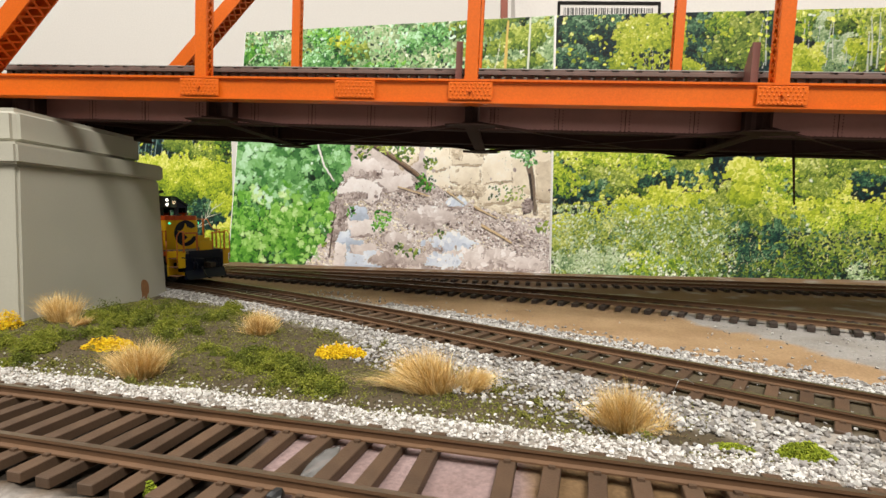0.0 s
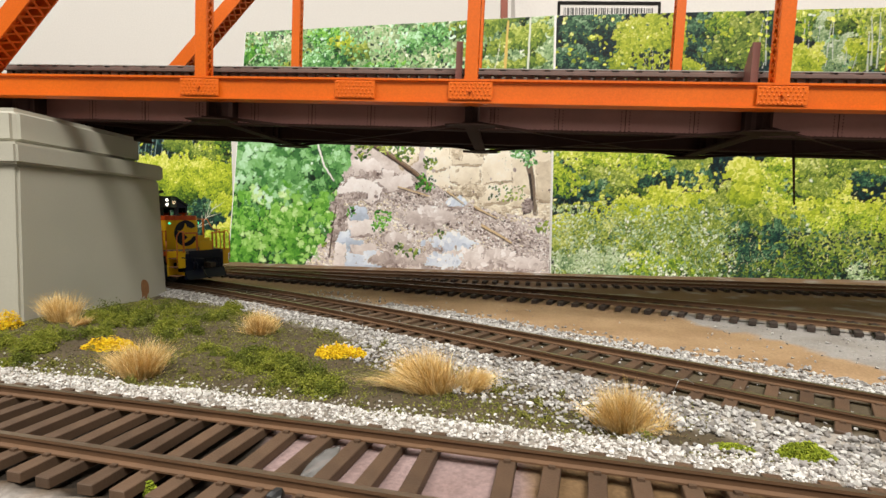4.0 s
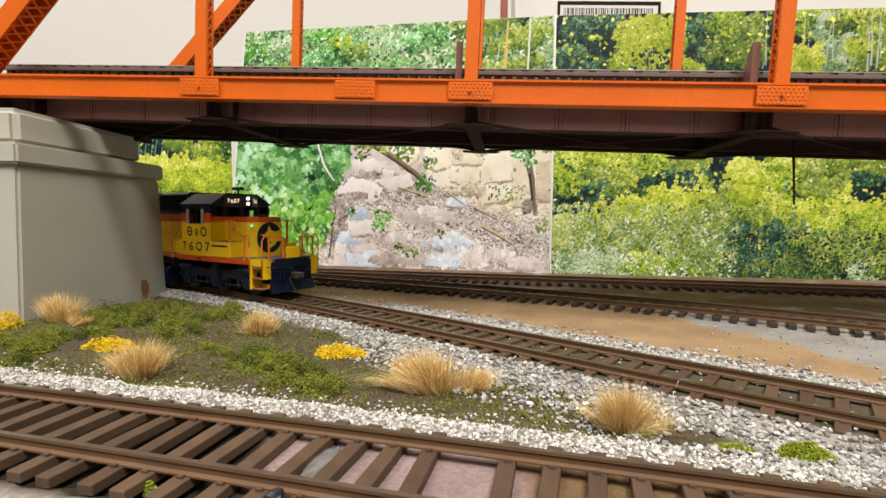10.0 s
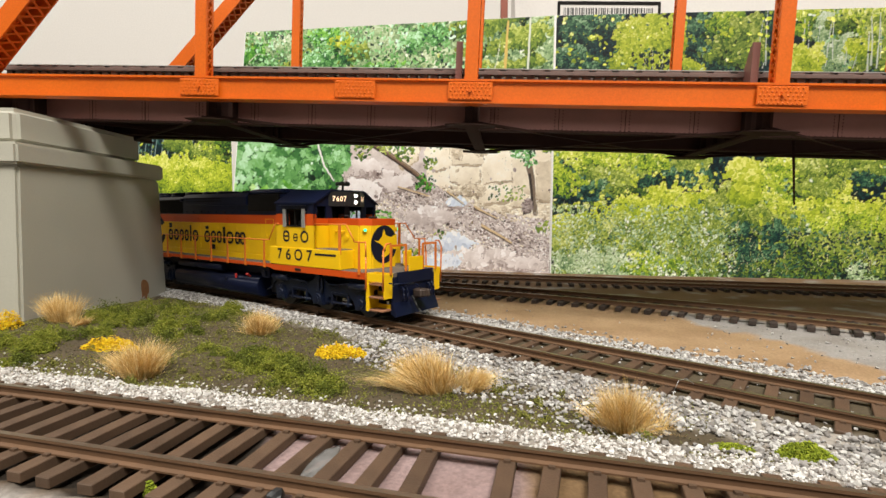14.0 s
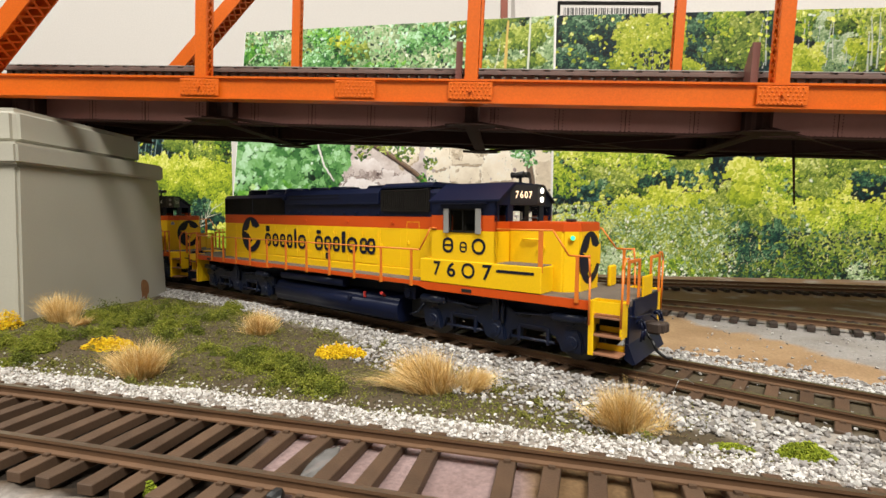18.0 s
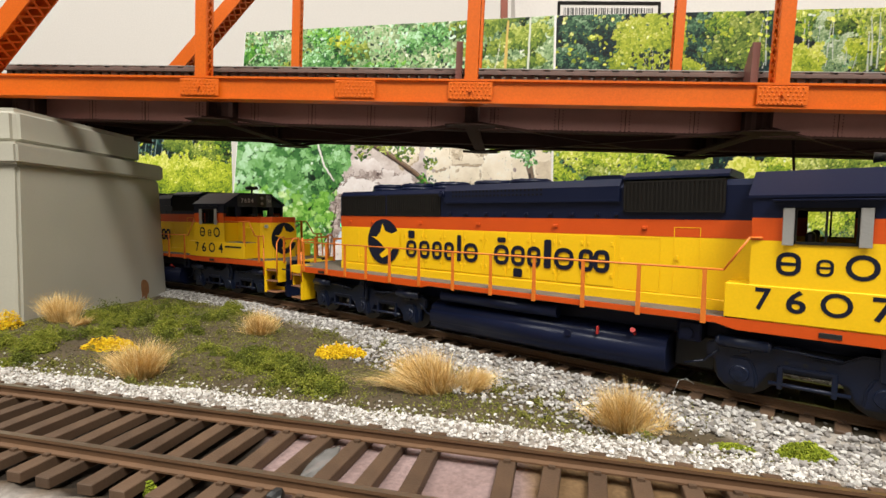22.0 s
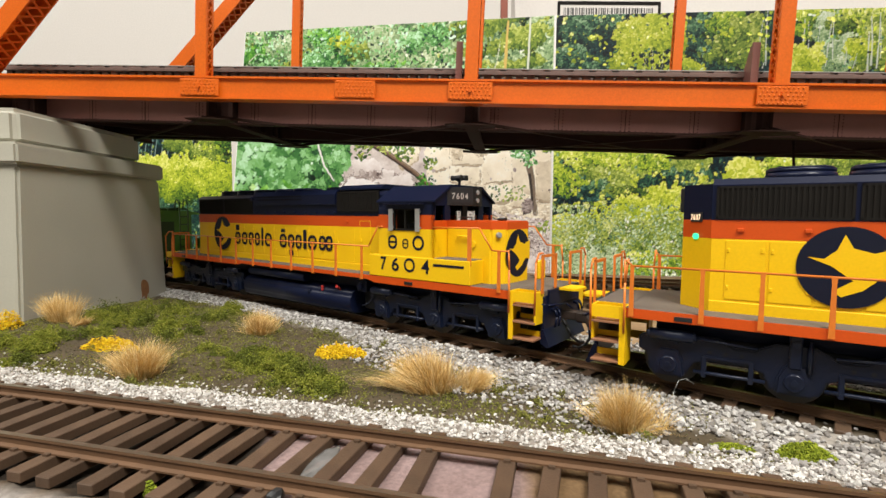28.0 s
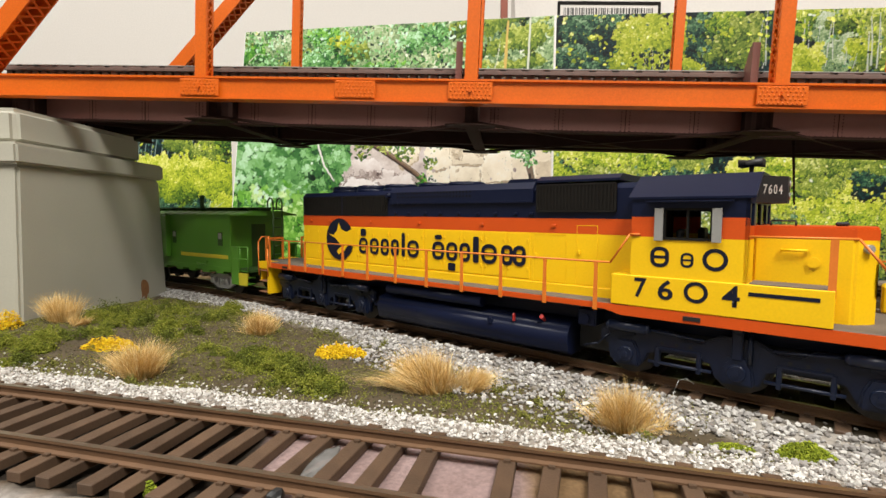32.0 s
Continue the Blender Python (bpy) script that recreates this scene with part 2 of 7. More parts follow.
def bridge():
    root = empty("truss_bridge", BRIDGE)
    tagged(root, "orange painted through truss bridge with riveted gussets, underside darkened as shade", "bridge")
    lo, hi = -1.98 * PANEL, 4 * PANEL
    for y0 in (0.0, FAR):
        bm = bmesh.new()
        sec = [(-2.5, 4.1), (-2.5, 3.4), (-1.6, 3.2), (-1.6, -3.2), (-2.5, -3.4), (-2.5, -4.1), (3.3, -4.1), (3.3, -3.4), (2.4, -3.2), (2.4, 3.2), (3.3, 3.4), (3.3, 4.1)]
        prism(bm, [(y0 + p[0], p[1]) for p in sec], 0, lo, hi)
        part("bottom_chord", bm, M_ORANGE, root)
        bm = bmesh.new()
        box(bm, -PANEL - 3, hi, y0 - 1.8, y0 + 2.2, 100, 109, 0.2)
        part("top_chord", bm, M_ORANGE, root)
    # laced posts
    bm = bmesh.new()
    for ys in (-1.9, 2.3):
        box(bm, -2.25, 2.25, ys - 0.3, ys + 0.3, 4.1, 100, 0.1)
    for xs in (-2.0, 2.0):
        for ys in (-1.3, 1.7):
            box(bm, xs - 0.22, xs + 0.22, ys - 0.45, ys + 0.45, 4.1, 100)
        z = 5.0
        while z < 96:
            beam(bm, (xs, -1.3, z), (xs, 1.7, z + 3.2), 0.35, 0.7, (1, 0, 0))
            beam(bm, (xs, 1.7, z), (xs, -1.3, z + 3.2), 0.3, 0.7, (1, 0, 0))
            z += 3.2
    post = part("truss_post", bm, M_ORANGE, root)
    post.matrix_basis = pose(-PANEL * K, 0, 0)
    for y0, dx in ((0.0, 0.0), (FAR, -4.5)):
        for k in range(-1, 4):
            if (k, y0) != (-1, 0.0):
                again(post, pose((k * PANEL + dx) * K, y0 * K, 0), root)
    # inclined end posts with a perforated lower plate
    for y0, dx in ((0.0, -5.5), (FAR, -8.0)):
        bm = bmesh.new()
        a, b = Vector((-1.95 * PANEL + dx, y0 + 0.4, 1.0)), Vector((-PANEL + dx, y0 + 0.4, 104.0))
        d = (b - a).normalized()
        nrm = Vector((-d.z, 0, d.x))
        for ys in (-4.2, 4.2):
            beam(bm, a + Vector((0, ys, 0)), b + Vector((0, ys, 0)), 0.7, 7.0, nrm)
        beam(bm, a + nrm * 3.4, b + nrm * 3.4, 9.0, 0.7, nrm)
        t = 0.0
        while t < (b - a).length - 5:
            p0, p1 = a + d * t - nrm * 3.2, a + d * (t + 4.5) - nrm * 3.2
            beam(bm, p0 + Vector((0, -4, 0)), p1 + Vector((0, 4, 0)), 0.8, 0.4, nrm)
            beam(bm, p0 + Vector((0, 4, 0)), p1 + Vector((0, -4, 0)), 0.8, 0.36, nrm)
            t += 4.5
        part("end_post", bm, M_ORANGE, root)
    # gusset and splice plates with rivets
    first = None
    for y0 in (0.0,):
        for k in (-1, -0.41, 0, 1, 2, 3):
            w = 7.7 if k != -0.41 else 7.4
            m = pose(k * PANEL * K, (y0 - 2.5) * K, 0)
            bm = bmesh.new()
            box(bm, -w, w, -0.45, 0.0, -3.1, 3.0, 0.12)
            for i in range(10):
                for j in range(5):
                    rivet(bm, -w + 0.9 + (2 * w - 1.8) * (i + (0.5 if j % 2 else 0)) / 9.5, -0.45, -2.5 + 1.22 * j, 0.4)
            if k != -0.41:
                rod(bm, (0, -0.4, 0), (0, -1.3, 0), 0.6, 8)
            o = part("gusset_plate" if k != -0.41 else "splice_plate", bm, M_ORANGE, root)
            o.matrix_basis = m
    # stringers: riveted plate girders under the deck; the far one and the flanges are coloured as shaded
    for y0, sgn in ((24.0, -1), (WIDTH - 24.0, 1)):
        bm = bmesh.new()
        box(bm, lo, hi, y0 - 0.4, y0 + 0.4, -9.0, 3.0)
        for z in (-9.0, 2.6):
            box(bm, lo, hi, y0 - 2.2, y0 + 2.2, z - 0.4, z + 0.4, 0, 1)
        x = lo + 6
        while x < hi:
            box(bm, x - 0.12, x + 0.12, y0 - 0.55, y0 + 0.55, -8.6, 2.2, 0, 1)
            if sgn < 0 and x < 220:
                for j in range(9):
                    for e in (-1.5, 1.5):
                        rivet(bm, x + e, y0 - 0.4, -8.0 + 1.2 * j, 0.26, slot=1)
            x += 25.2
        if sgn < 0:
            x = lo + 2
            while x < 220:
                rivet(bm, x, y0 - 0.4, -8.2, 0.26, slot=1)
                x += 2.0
        # maroon only on the near web; the far stringer's shade is in its colour
        part("stringer", bm, [M_OXIDE if sgn < 0 else M_DARKSHADE, M_DARKSHADE], root, "maroon riveted plate girder")
    bm = bmesh.new()
    box(bm, lo, hi, WIDTH - 9.0, WIDTH - 7.6, -8.6, 3.0, 0.1)
    box(bm, lo, hi, WIDTH - 11.0, WIDTH - 5.6, -9.0, -8.5, 0.1)
    x = lo + 4
    while x < hi:
        box(bm, x - 0.3, x + 0.3, WIDTH - 10.4, WIDTH - 9.0, -8.5, 3.0)
        x += 8.4
    part("side_girder", bm, M_DARKSHADE, root)
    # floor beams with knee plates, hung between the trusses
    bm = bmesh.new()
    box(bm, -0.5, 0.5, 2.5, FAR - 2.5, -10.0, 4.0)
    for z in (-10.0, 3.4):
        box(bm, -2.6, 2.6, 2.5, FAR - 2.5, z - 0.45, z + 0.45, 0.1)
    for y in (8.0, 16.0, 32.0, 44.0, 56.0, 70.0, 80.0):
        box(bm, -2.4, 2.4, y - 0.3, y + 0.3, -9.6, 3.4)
    floor_beam = part("floor_beam", bm, M_DARKSHADE, root)
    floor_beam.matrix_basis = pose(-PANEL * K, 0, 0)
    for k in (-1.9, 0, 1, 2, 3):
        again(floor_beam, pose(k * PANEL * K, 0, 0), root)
    # bottom laterals and gusset tabs
    for k in (-2, -1, 0, 1, 2):
        for a, b in (((k, 3.0), (k + 1, WIDTH - 3)), ((k, WIDTH - 3), (k + 1, 3.0))):
            bm = bmesh.new()
            x0, x1 = max(a[0] * PANEL, lo), b[0] * PANEL
            dz = 0.0 if a[1] < 10 else 0.6
            beam(bm, (x0, a[1], -9.8 - dz), (x1, b[1], -9.8 - dz), 1.5, 0.35)
            beam(bm, (x0, a[1], -9.4 - dz), (x1, b[1], -9.4 - dz), 0.35, 1.0)
            part("lateral_brace", bm, M_DARKSHADE, root)
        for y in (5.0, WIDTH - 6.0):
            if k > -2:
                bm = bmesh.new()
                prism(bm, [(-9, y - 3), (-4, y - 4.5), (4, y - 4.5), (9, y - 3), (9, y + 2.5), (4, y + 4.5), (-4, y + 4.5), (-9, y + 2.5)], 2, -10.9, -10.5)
                o = part("lateral_gusset", bm, M_DARKSHADE, root)
                o.matrix_basis = pose(k * PANEL * K, 0, 0)
    # deck: ties, guard timbers and rails
    tie = None
    for i in range(int((hi - lo) / 4.05)):
        m = pose((lo + 2 + i * 4.05) * K, 0, 0)
        if tie is None:
            bm = bmesh.new()
            box(bm, -1.35, 1.35, 13.0, WIDTH - 13.0, 6.2, 9.9, 0.1)
            tie = part("bridge_tie", bm, M_TIEWOOD, root)
            tie.matrix_basis = m
        else:
            again(tie, m, root)
    for y in (13.4, WIDTH - 13.4):
        bm = bmesh.new()
        box(bm, lo, hi, y - 1.4, y + 1.4, 9.5, 10.9, 0.15)
        x = lo + 1
        while x < hi - 6:
            box(bm, x, x + 5.6, y - 1.2, y + 1.2, 10.9, 11.5)
            x += 8.1
        timber = part("guard_timber", bm, M_TIEWOOD, root)
        bm = bmesh.new()
        box(bm, lo, hi, y - 1.3, y + 1.3, 11.5, 11.9, 0.1)
        part("guard_strip", bm, M_SILVER, timber, "pale grey metal strip")
    # added planks, not seen themselves, that stop brightness showing through the tie gaps
    for y in (23.5, WIDTH - 23.5):
        bm = bmesh.new()
        box(bm, lo, hi, y - 3.5, y + 3.5, 9.9, 10.9, 0.1)
        part("deck_plank", bm, M_TIEWOOD, root)
    for y in (WIDTH / 2 - 8.7, WIDTH / 2 + 8.7):
        bm = bmesh.new()
        box(bm, lo, hi, y - 0.5, y + 0.5, 9.9, 11.9, 0.1)
        part("bridge_rail", bm, M_SILVER, root, "worn silvery rail")
    # knee braces by the posts
    for k in (0, 1, 2):
        bm = bmesh.new()
        prism(bm, [(6.0, 5.0), (16.5, 5.0), (15.0, 8.5), (9.0, 19.0), (6.0, 19.0)], 0, -5.2 - 0.5, -5.2 + 0.5)
        prism(bm, [(5.6, 4.0), (6.4, 4.0), (6.4, 19.5), (5.6, 19.5)], 0, -6.4, -4.0)
        o = part("knee_brace", bm, M_OXIDE, root)
        o.matrix_basis = pose(k * PANEL * K, 0, 0)
    bm = bmesh.new()
    rod(bm, (122.5, 30, -9), (125.0, 30, -33.5), 0.6, 8, 0.3)
    part("hanging_rod", bm, M_DARKSHADE, root)
    return root


def pier():
    root = tagged(empty("bridge_pier"), "smooth grey-beige concrete bridge pier with a moulded cap", "pier")
    bm = bmesh.new()
    v = box(bm, -300, -148, 171.5, 264, -12, 56)
    for q in v:
        if q.co.z > 0:
            q.co.y += 2.0 if q.co.y < 200 else -4.5
    bmesh.ops.bevel(bm, geom=[e for e in bm.edges], offset=1.0, segments=2, affect="EDGES")
    part("pier_body", bm, M_CONCRETE, root)
    bm = bmesh.new()
    box(bm, -302, -146.6, 171.6, 261.5, 56, 63.6)
    bmesh.ops.bevel(bm, geom=[e for e in bm.edges], offset=0.9, segments=2, affect="EDGES")
    part("pier_cap", bm, M_CONCRETE, root)
    bm = bmesh.new()
    box(bm, -298, -153.5, 180, 254, 63.6, 77)
    bmesh.ops.bevel(bm, geom=[e for e in bm.edges], offset=2.2, segments=3, affect="EDGES")
    part("bearing_block", bm, M_CONCRETE, root)
    bm = bmesh.new()
    rng = random.Random(8)
    pts = [(244.0 + (4.2 + rng.uniform(-1.4, 1.2)) * math.cos(a), 2.0 + (4.6 + rng.uniform(-1.4, 1.6)) * math.sin(a)) for a in np.linspace(0, 2 * math.pi, 14, endpoint=False)]
    prism(bm, pts, 0, -148.0, -147.93)
    part("stain", bm, M_RUSTBASE, root, "brown chipped stain")
    return root


# ---- ground of the layout ----
def main_off(x, y):
    sl = (main_y(x + 1) - main_y(x - 1)) / 2
    return (y - main_y(x)) / math.sqrt(1 + sl * sl)


def front_off(x, y):
    return (y - front_y(x)) * 0.966


def ease(a, b, t):
    t = min(1.0, max(0.0, t))
    return a + (b - a) * t * t * (3 - 2 * t)


def ground_z(x, y):
    dm, df = main_off(x, y), front_off(x, y)
    z = -4.0
    if df < 36:
        z = -1.0 if df > -17 else ease(-1.0, -3.4, (-17 - df) / 6)
        if abs(df) < 14 and x < -32:
            z = -2.0
        z = ease(z, -4.0, (df - 17) / 19)
    if abs(dm) < 14.6:
        z = -3.2
    elif abs(dm) < 28:
        z = ease(-2.7, z, (abs(dm) - 15) / 11)
    # soil heap between the tracks, up against the pier
    hump = math.exp(-((x + 135) / 70) ** 2 - ((y - 176) / 44) ** 2) * 5.0
    if dm < -15:
        z += hump * min(1.0, (-dm - 15) / 16) * min(1.0, max(0.0, (df - 15) / 22))
    z += 0.5 * noise.noise(Vector((x * 0.06, y * 0.06, 0))) * (1 if abs(dm) > 17 and abs(df) > 17 else 0.3)
    return z


# the near-black entry mixes dark soil with the shade between ties
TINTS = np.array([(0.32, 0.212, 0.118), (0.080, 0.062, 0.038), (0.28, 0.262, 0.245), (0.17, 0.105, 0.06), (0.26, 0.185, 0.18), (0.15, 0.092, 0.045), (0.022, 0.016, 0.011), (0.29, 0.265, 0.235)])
M_RUSTBASE = shade("rusty_base", (0.30, 0.14, 0.055), 0.75, second=(0.18, 0.085, 0.04), big=8, fine=0.6, bump=0.3, speck=0.3)
M_GLUE = shade("clear_glue", (0.12, 0.115, 0.11), 0.06, second=(0.26, 0.26, 0.26), big=4, fine=0.8, bump=0.02, spec=0.7)


def make_dirt():
    """Scenery base: soil colours and tie-gap shade laid over the ground, with grain, pores and stains of their own."""
    m = shade("scenery_dirt", (1.0, 1.0, 1.0), 0.9, second=(0.74, 0.70, 0.66), amount=0.9, big=15, fine=0.7, bump=0.4, speck=0.3, spec=0.25)
    nt = m.node_tree
    bsdf = nt.nodes["Principled BSDF"]
    grain = bsdf.inputs["Base Color"].links[0].from_socket
    at = nt.nodes.new("ShaderNodeVertexColor")
    at.layer_name = "soil"
    mul = nt.nodes.new("ShaderNodeMix")
    mul.data_type, mul.blend_type = "RGBA", "MULTIPLY"
    mul.inputs[0].default_value = 1.0
    nt.links.new(grain, mul.inputs[6])
    nt.links.new(at.outputs["Color"], mul.inputs[7])
    nt.links.new(mul.outputs[2], bsdf.inputs["Base Color"])
    return m


def ground_slot(x, y):
    dm, df = main_off(x, y), front_off(x, y)
    wob = 4.0 * noise.noise(Vector((x * 0.08, y * 0.08, 5.0))) + 2.0 * noise.noise(Vector((x * 0.3, y * 0.3, 9.0)))
    if df < -15.4 + 0.15 * wob:
        return 2 if df < -16.4 + 0.2 * wob else 5
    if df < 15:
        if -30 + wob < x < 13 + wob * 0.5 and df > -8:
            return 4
        # left tie gaps: dark soil, with the gaps' shade put into the tint
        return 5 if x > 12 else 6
    if df < 16:
        return 1
    if df < 28 + wob and dm < -13:
        return 7
    if 13 < abs(dm) < 26 + wob and x > -60 or -26 + wob < dm < -13:
        return 7
    if dm < 15:
        return 1
    if x > 122 + 2.5 * wob - (y - 150) * 0.35 and y < yard_a_y(x) - 2:
        return 2
    if y > yard_a_y(x) + 14:
        return 3 if wob > -1.5 else 2
    return 0


def ground():
    bm = bmesh.new()
    xs = sorted(set(list(np.arange(-1200, -320, 80)) + list(np.arange(-320, -180, 8)) + list(np.arange(-180, 240, 2.0)) + list(np.arange(240, 340, 8))
                    + list(np.arange(340, 1210, 80))))
    ys = sorted(set(list(np.arange(-240, 30, 30)) + list(np.arange(30, 330, 2.0)) + list(np.arange(330, 430, 8)) + list(np.arange(430, 761, 55)) + [760]))
    grid = [[bm.verts.new((x, y, ground_z(x, y))) for x in xs] for y in ys]
    for r0, r1, ya, yb in zip(grid, grid[1:], ys, ys[1:]):
        for i in range(len(xs) - 1):
            f = bm.faces.new((r0[i], r0[i + 1], r1[i + 1], r1[i]))
            f.smooth = True
    soil = []
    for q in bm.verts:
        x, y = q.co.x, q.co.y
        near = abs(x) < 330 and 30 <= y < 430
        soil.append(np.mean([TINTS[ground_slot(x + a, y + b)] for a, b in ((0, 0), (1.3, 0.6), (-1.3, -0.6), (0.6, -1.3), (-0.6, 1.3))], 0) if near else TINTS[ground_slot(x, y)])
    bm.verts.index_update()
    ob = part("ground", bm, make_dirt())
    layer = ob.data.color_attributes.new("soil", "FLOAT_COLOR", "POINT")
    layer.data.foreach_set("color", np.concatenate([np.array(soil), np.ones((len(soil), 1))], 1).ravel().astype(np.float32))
    tagged(ob, "tan dirt and grey sand scenery base", "ground", kind="structure")
    bm = bmesh.new()
    box(bm, -1200, 1200, -240, 760, -60, -16)
    tagged(part("layout_base", bm, M_TIEWOOD), "wooden board that carries the layout", "board", kind="structure")
    for x in (-1100, 1100):
        for y in (-200, 700):
            bm = bmesh.new()
            box(bm, x - 30, x + 30, y - 30, y + 30, -1000, -60, 2)
            tagged(part("board_leg", bm, M_TIEWOOD), "plain wooden leg under the layout board", "leg", kind="structure")


# ---- printed photographs standing behind the tracks ----
def ink(r, g, b):
    """Ink reflectance for a printed sRGB colour."""
    return np.array([min(0.96, (q / 12.92 if q < 0.0405 else ((q + 0.055) / 1.055) ** 2.4) / 0.97) for q in (r / 255, g / 255, b / 255)])


SUNNY = np.array([ink(*c) for c in ((8, 26, 20), (26, 58, 34), (66, 104, 38), (124, 156, 46), (178, 196, 60), (214, 220, 100), (236, 238, 176))])
LUSH = np.array([ink(*c) for c in ((12, 32, 24), (34, 78, 44), (70, 126, 64), (116, 172, 98), (164, 212, 158), (208, 236, 214))])
FRESH = np.array([ink(*c) for c in ((16, 40, 18), (38, 88, 34), (74, 138, 46), (118, 180, 68), (166, 214, 116), (214, 238, 180))])
WOODS = np.array([ink(*c) for c in ((6, 18, 22), (16, 46, 46), (40, 80, 62), (92, 134, 94), (158, 190, 150), (205, 222, 196))])
OLIVE = np.array([ink(*c) for c in ((18, 38, 22), (54, 82, 36), (98, 124, 48), (140, 158, 64), (188, 198, 106), (228, 230, 170))])
ROCK = np.array([ink(*c) for c in ((52, 42, 40), (112, 98, 94), (160, 146, 142), (198, 186, 182), (224, 215, 212), (244, 240, 240))])
CLAY = np.array([ink(*c) for c in ((66, 56, 50), (128, 114, 98), (182, 166, 142), (218, 206, 184), (240, 231, 212), (250, 246, 236))])
POOL = np.array([ink(*c) for c in ((90, 100, 112), (140, 152, 170), (180, 192, 210), (208, 218, 234), (232, 238, 248), (248, 250, 254))])
M_PAPER = shade("white_paper", (0.86, 0.86, 0.85), 0.7, big=40, fine=2, bump=0.02)


def make_ink():
    m = bpy.data.materials.new("photo_ink")
    m.use_nodes = True
    nt = m.node_tree
    b = nt.nodes["Principled BSDF"]
    b.inputs["Roughness"].default_value = 0.5
    b.inputs["Specular IOR Level"].default_value = 0.25
    at = nt.nodes.new("ShaderNodeVertexColor")
    at.layer_name = "ink"
    nt.links.new(at.outputs["Color"], b.inputs["Base Color"])
    return m


M_INK = make_ink()


class Picture:
    """A photograph printed on a sheet of paper that stands upright between two ground points."""
    def __init__(self, a, b, corners, label, grain=0.5):
        self.S = grain
        self.a, b = Vector((*a, -5.0)), Vector((*b, -5.0))
        self.d = (b - self.a).normalized()
        self.n = Vector((self.d.y, -self.d.x, 0))
        self.corners, self.label = corners, label
        self.rng = np.random.default_rng(len(label))
        self.nx = int(max(c[0] for c in corners) / self.S) + 1
        self.ny = int(max(c[1] for c in corners) / self.S) + 1
        self.uu, self.vv = np.meshgrid(np.arange(self.nx) * self.S, np.arange(self.ny) * self.S)
        self.ink = np.zeros((self.ny, self.nx, 3))
        self.fields = [self.cloud(c) for c in (14.0, 14.0, 6.0)]

    def at(self, u, v, w=0.0):
        return self.a + self.d * u + Vector((0, 0, v)) + self.n * w

    def cloud(self, cell, octaves=5, gain=0.68, stretch=1.0):
        """Smooth noise over the sheet, about -1 to 1."""
        out, amp, total = np.zeros((self.ny, self.nx)), 1.0, 0.0
        for _ in range(octaves):
            cu, cv = cell * stretch / self.S, cell / self.S
            g = self.rng.uniform(-1, 1, (int(self.ny / cv) + 3, int(self.nx / cu) + 3))
            y, x = np.arange(self.ny) / cv, np.arange(self.nx) / cu
            j, i = y.astype(int), x.astype(int)
            fy, fx = (y - j)[:, None], (x - i)[None, :]
            fy, fx = fy * fy * (3 - 2 * fy), fx * fx * (3 - 2 * fx)
            q = (g[np.ix_(j, i)] * (1 - fx) + g[np.ix_(j, i + 1)] * fx) * (1 - fy) + (g[np.ix_(j + 1, i)] * (1 - fx) + g[np.ix_(j + 1, i + 1)] * fx) * fy
            out += amp * q
            total += amp * amp
            amp *= gain
            cell = max(cell * 0.5, self.S)
        return out / math.sqrt(total) * 1.3

    def field(self, k):
        return np.roll(self.fields[k], tuple(int(q) for q in self.rng.integers(0, 200, 2)), (0, 1))

    @staticmethod
    def tone(t, palette):
        x = np.clip(t, 0, 0.999) * (len(palette) - 1)
        i = np.minimum(x.astype(int), len(palette) - 2)
        f = (x - i)[..., None]
        return palette[i] * (1 - f) + palette[i + 1] * f

    def dab(self, u, v, long, wide, turn, colour, soft=1.0):
        r = int(max(long, wide) / self.S) + 2
        i, j = int(u / self.S), int(v / self.S)
        i0, i1, j0, j1 = max(0, i - r), min(self.nx, i + r + 1), max(0, j - r), min(self.ny, j + r + 1)
        if i0 >= i1 or j0 >= j1:
            return
        x, y = self.uu[j0:j1, i0:i1] - u, self.vv[j0:j1, i0:i1] - v
        c, s = math.cos(turn), math.sin(turn)
        e = ((x * c + y * s) / long) ** 2 + ((y * c - x * s) / wide) ** 2
        k = np.clip((1.25 - e) * 1.6, 0, 1)[..., None] * soft
        self.ink[j0:j1, i0:i1] = self.ink[j0:j1, i0:i1] * (1 - k) + colour * k

    def paint(self, mask, t, palette):
        self.ink[mask] = self.tone(t, palette)[mask]

    def leaves(self, mask, t, palette, size, n, spread=0.13, slim=0.5, lean=None):
        """n small pointed leaves strewn over mask, each lighter along one side."""
        js, is_ = np.nonzero(mask)
        if not len(js) or n < 1:
            return
        pick = self.rng.integers(0, len(js), n)
        j, i = js[pick], is_[pick]
        big = self.rng.uniform(size[0], size[1], n)[:, None]
        tt = (t[j, i] + self.rng.normal(0, spread, n))[:, None]
        turn = (self.rng.uniform(0, math.pi, n) if lean is None else lean + self.rng.normal(0, 0.4, n))[:, None]
        thin = slim * self.rng.uniform(0.7, 1.3, n)[:, None]
        m = min(17, int(2.6 * size[1] / self.S) + 3)
        a, b = np.meshgrid(np.linspace(-1, 1, m), np.linspace(-1, 1, max(3, int(m * slim) | 1)))
        a, b = a.ravel()[None], b.ravel()[None]
        across = b * (1 - a * a) * thin
        u = i[:, None] * self.S + big * (a * np.cos(turn) - across * np.sin(turn))
        v = j[:, None] * self.S + big * (a * np.sin(turn) + across * np.cos(turn))
        ii, jj = np.rint(u / self.S).astype(int).ravel(), np.rint(v / self.S).astype(int).ravel()
        col = self.tone(tt + 0.05 * b, palette).reshape(-1, 3)
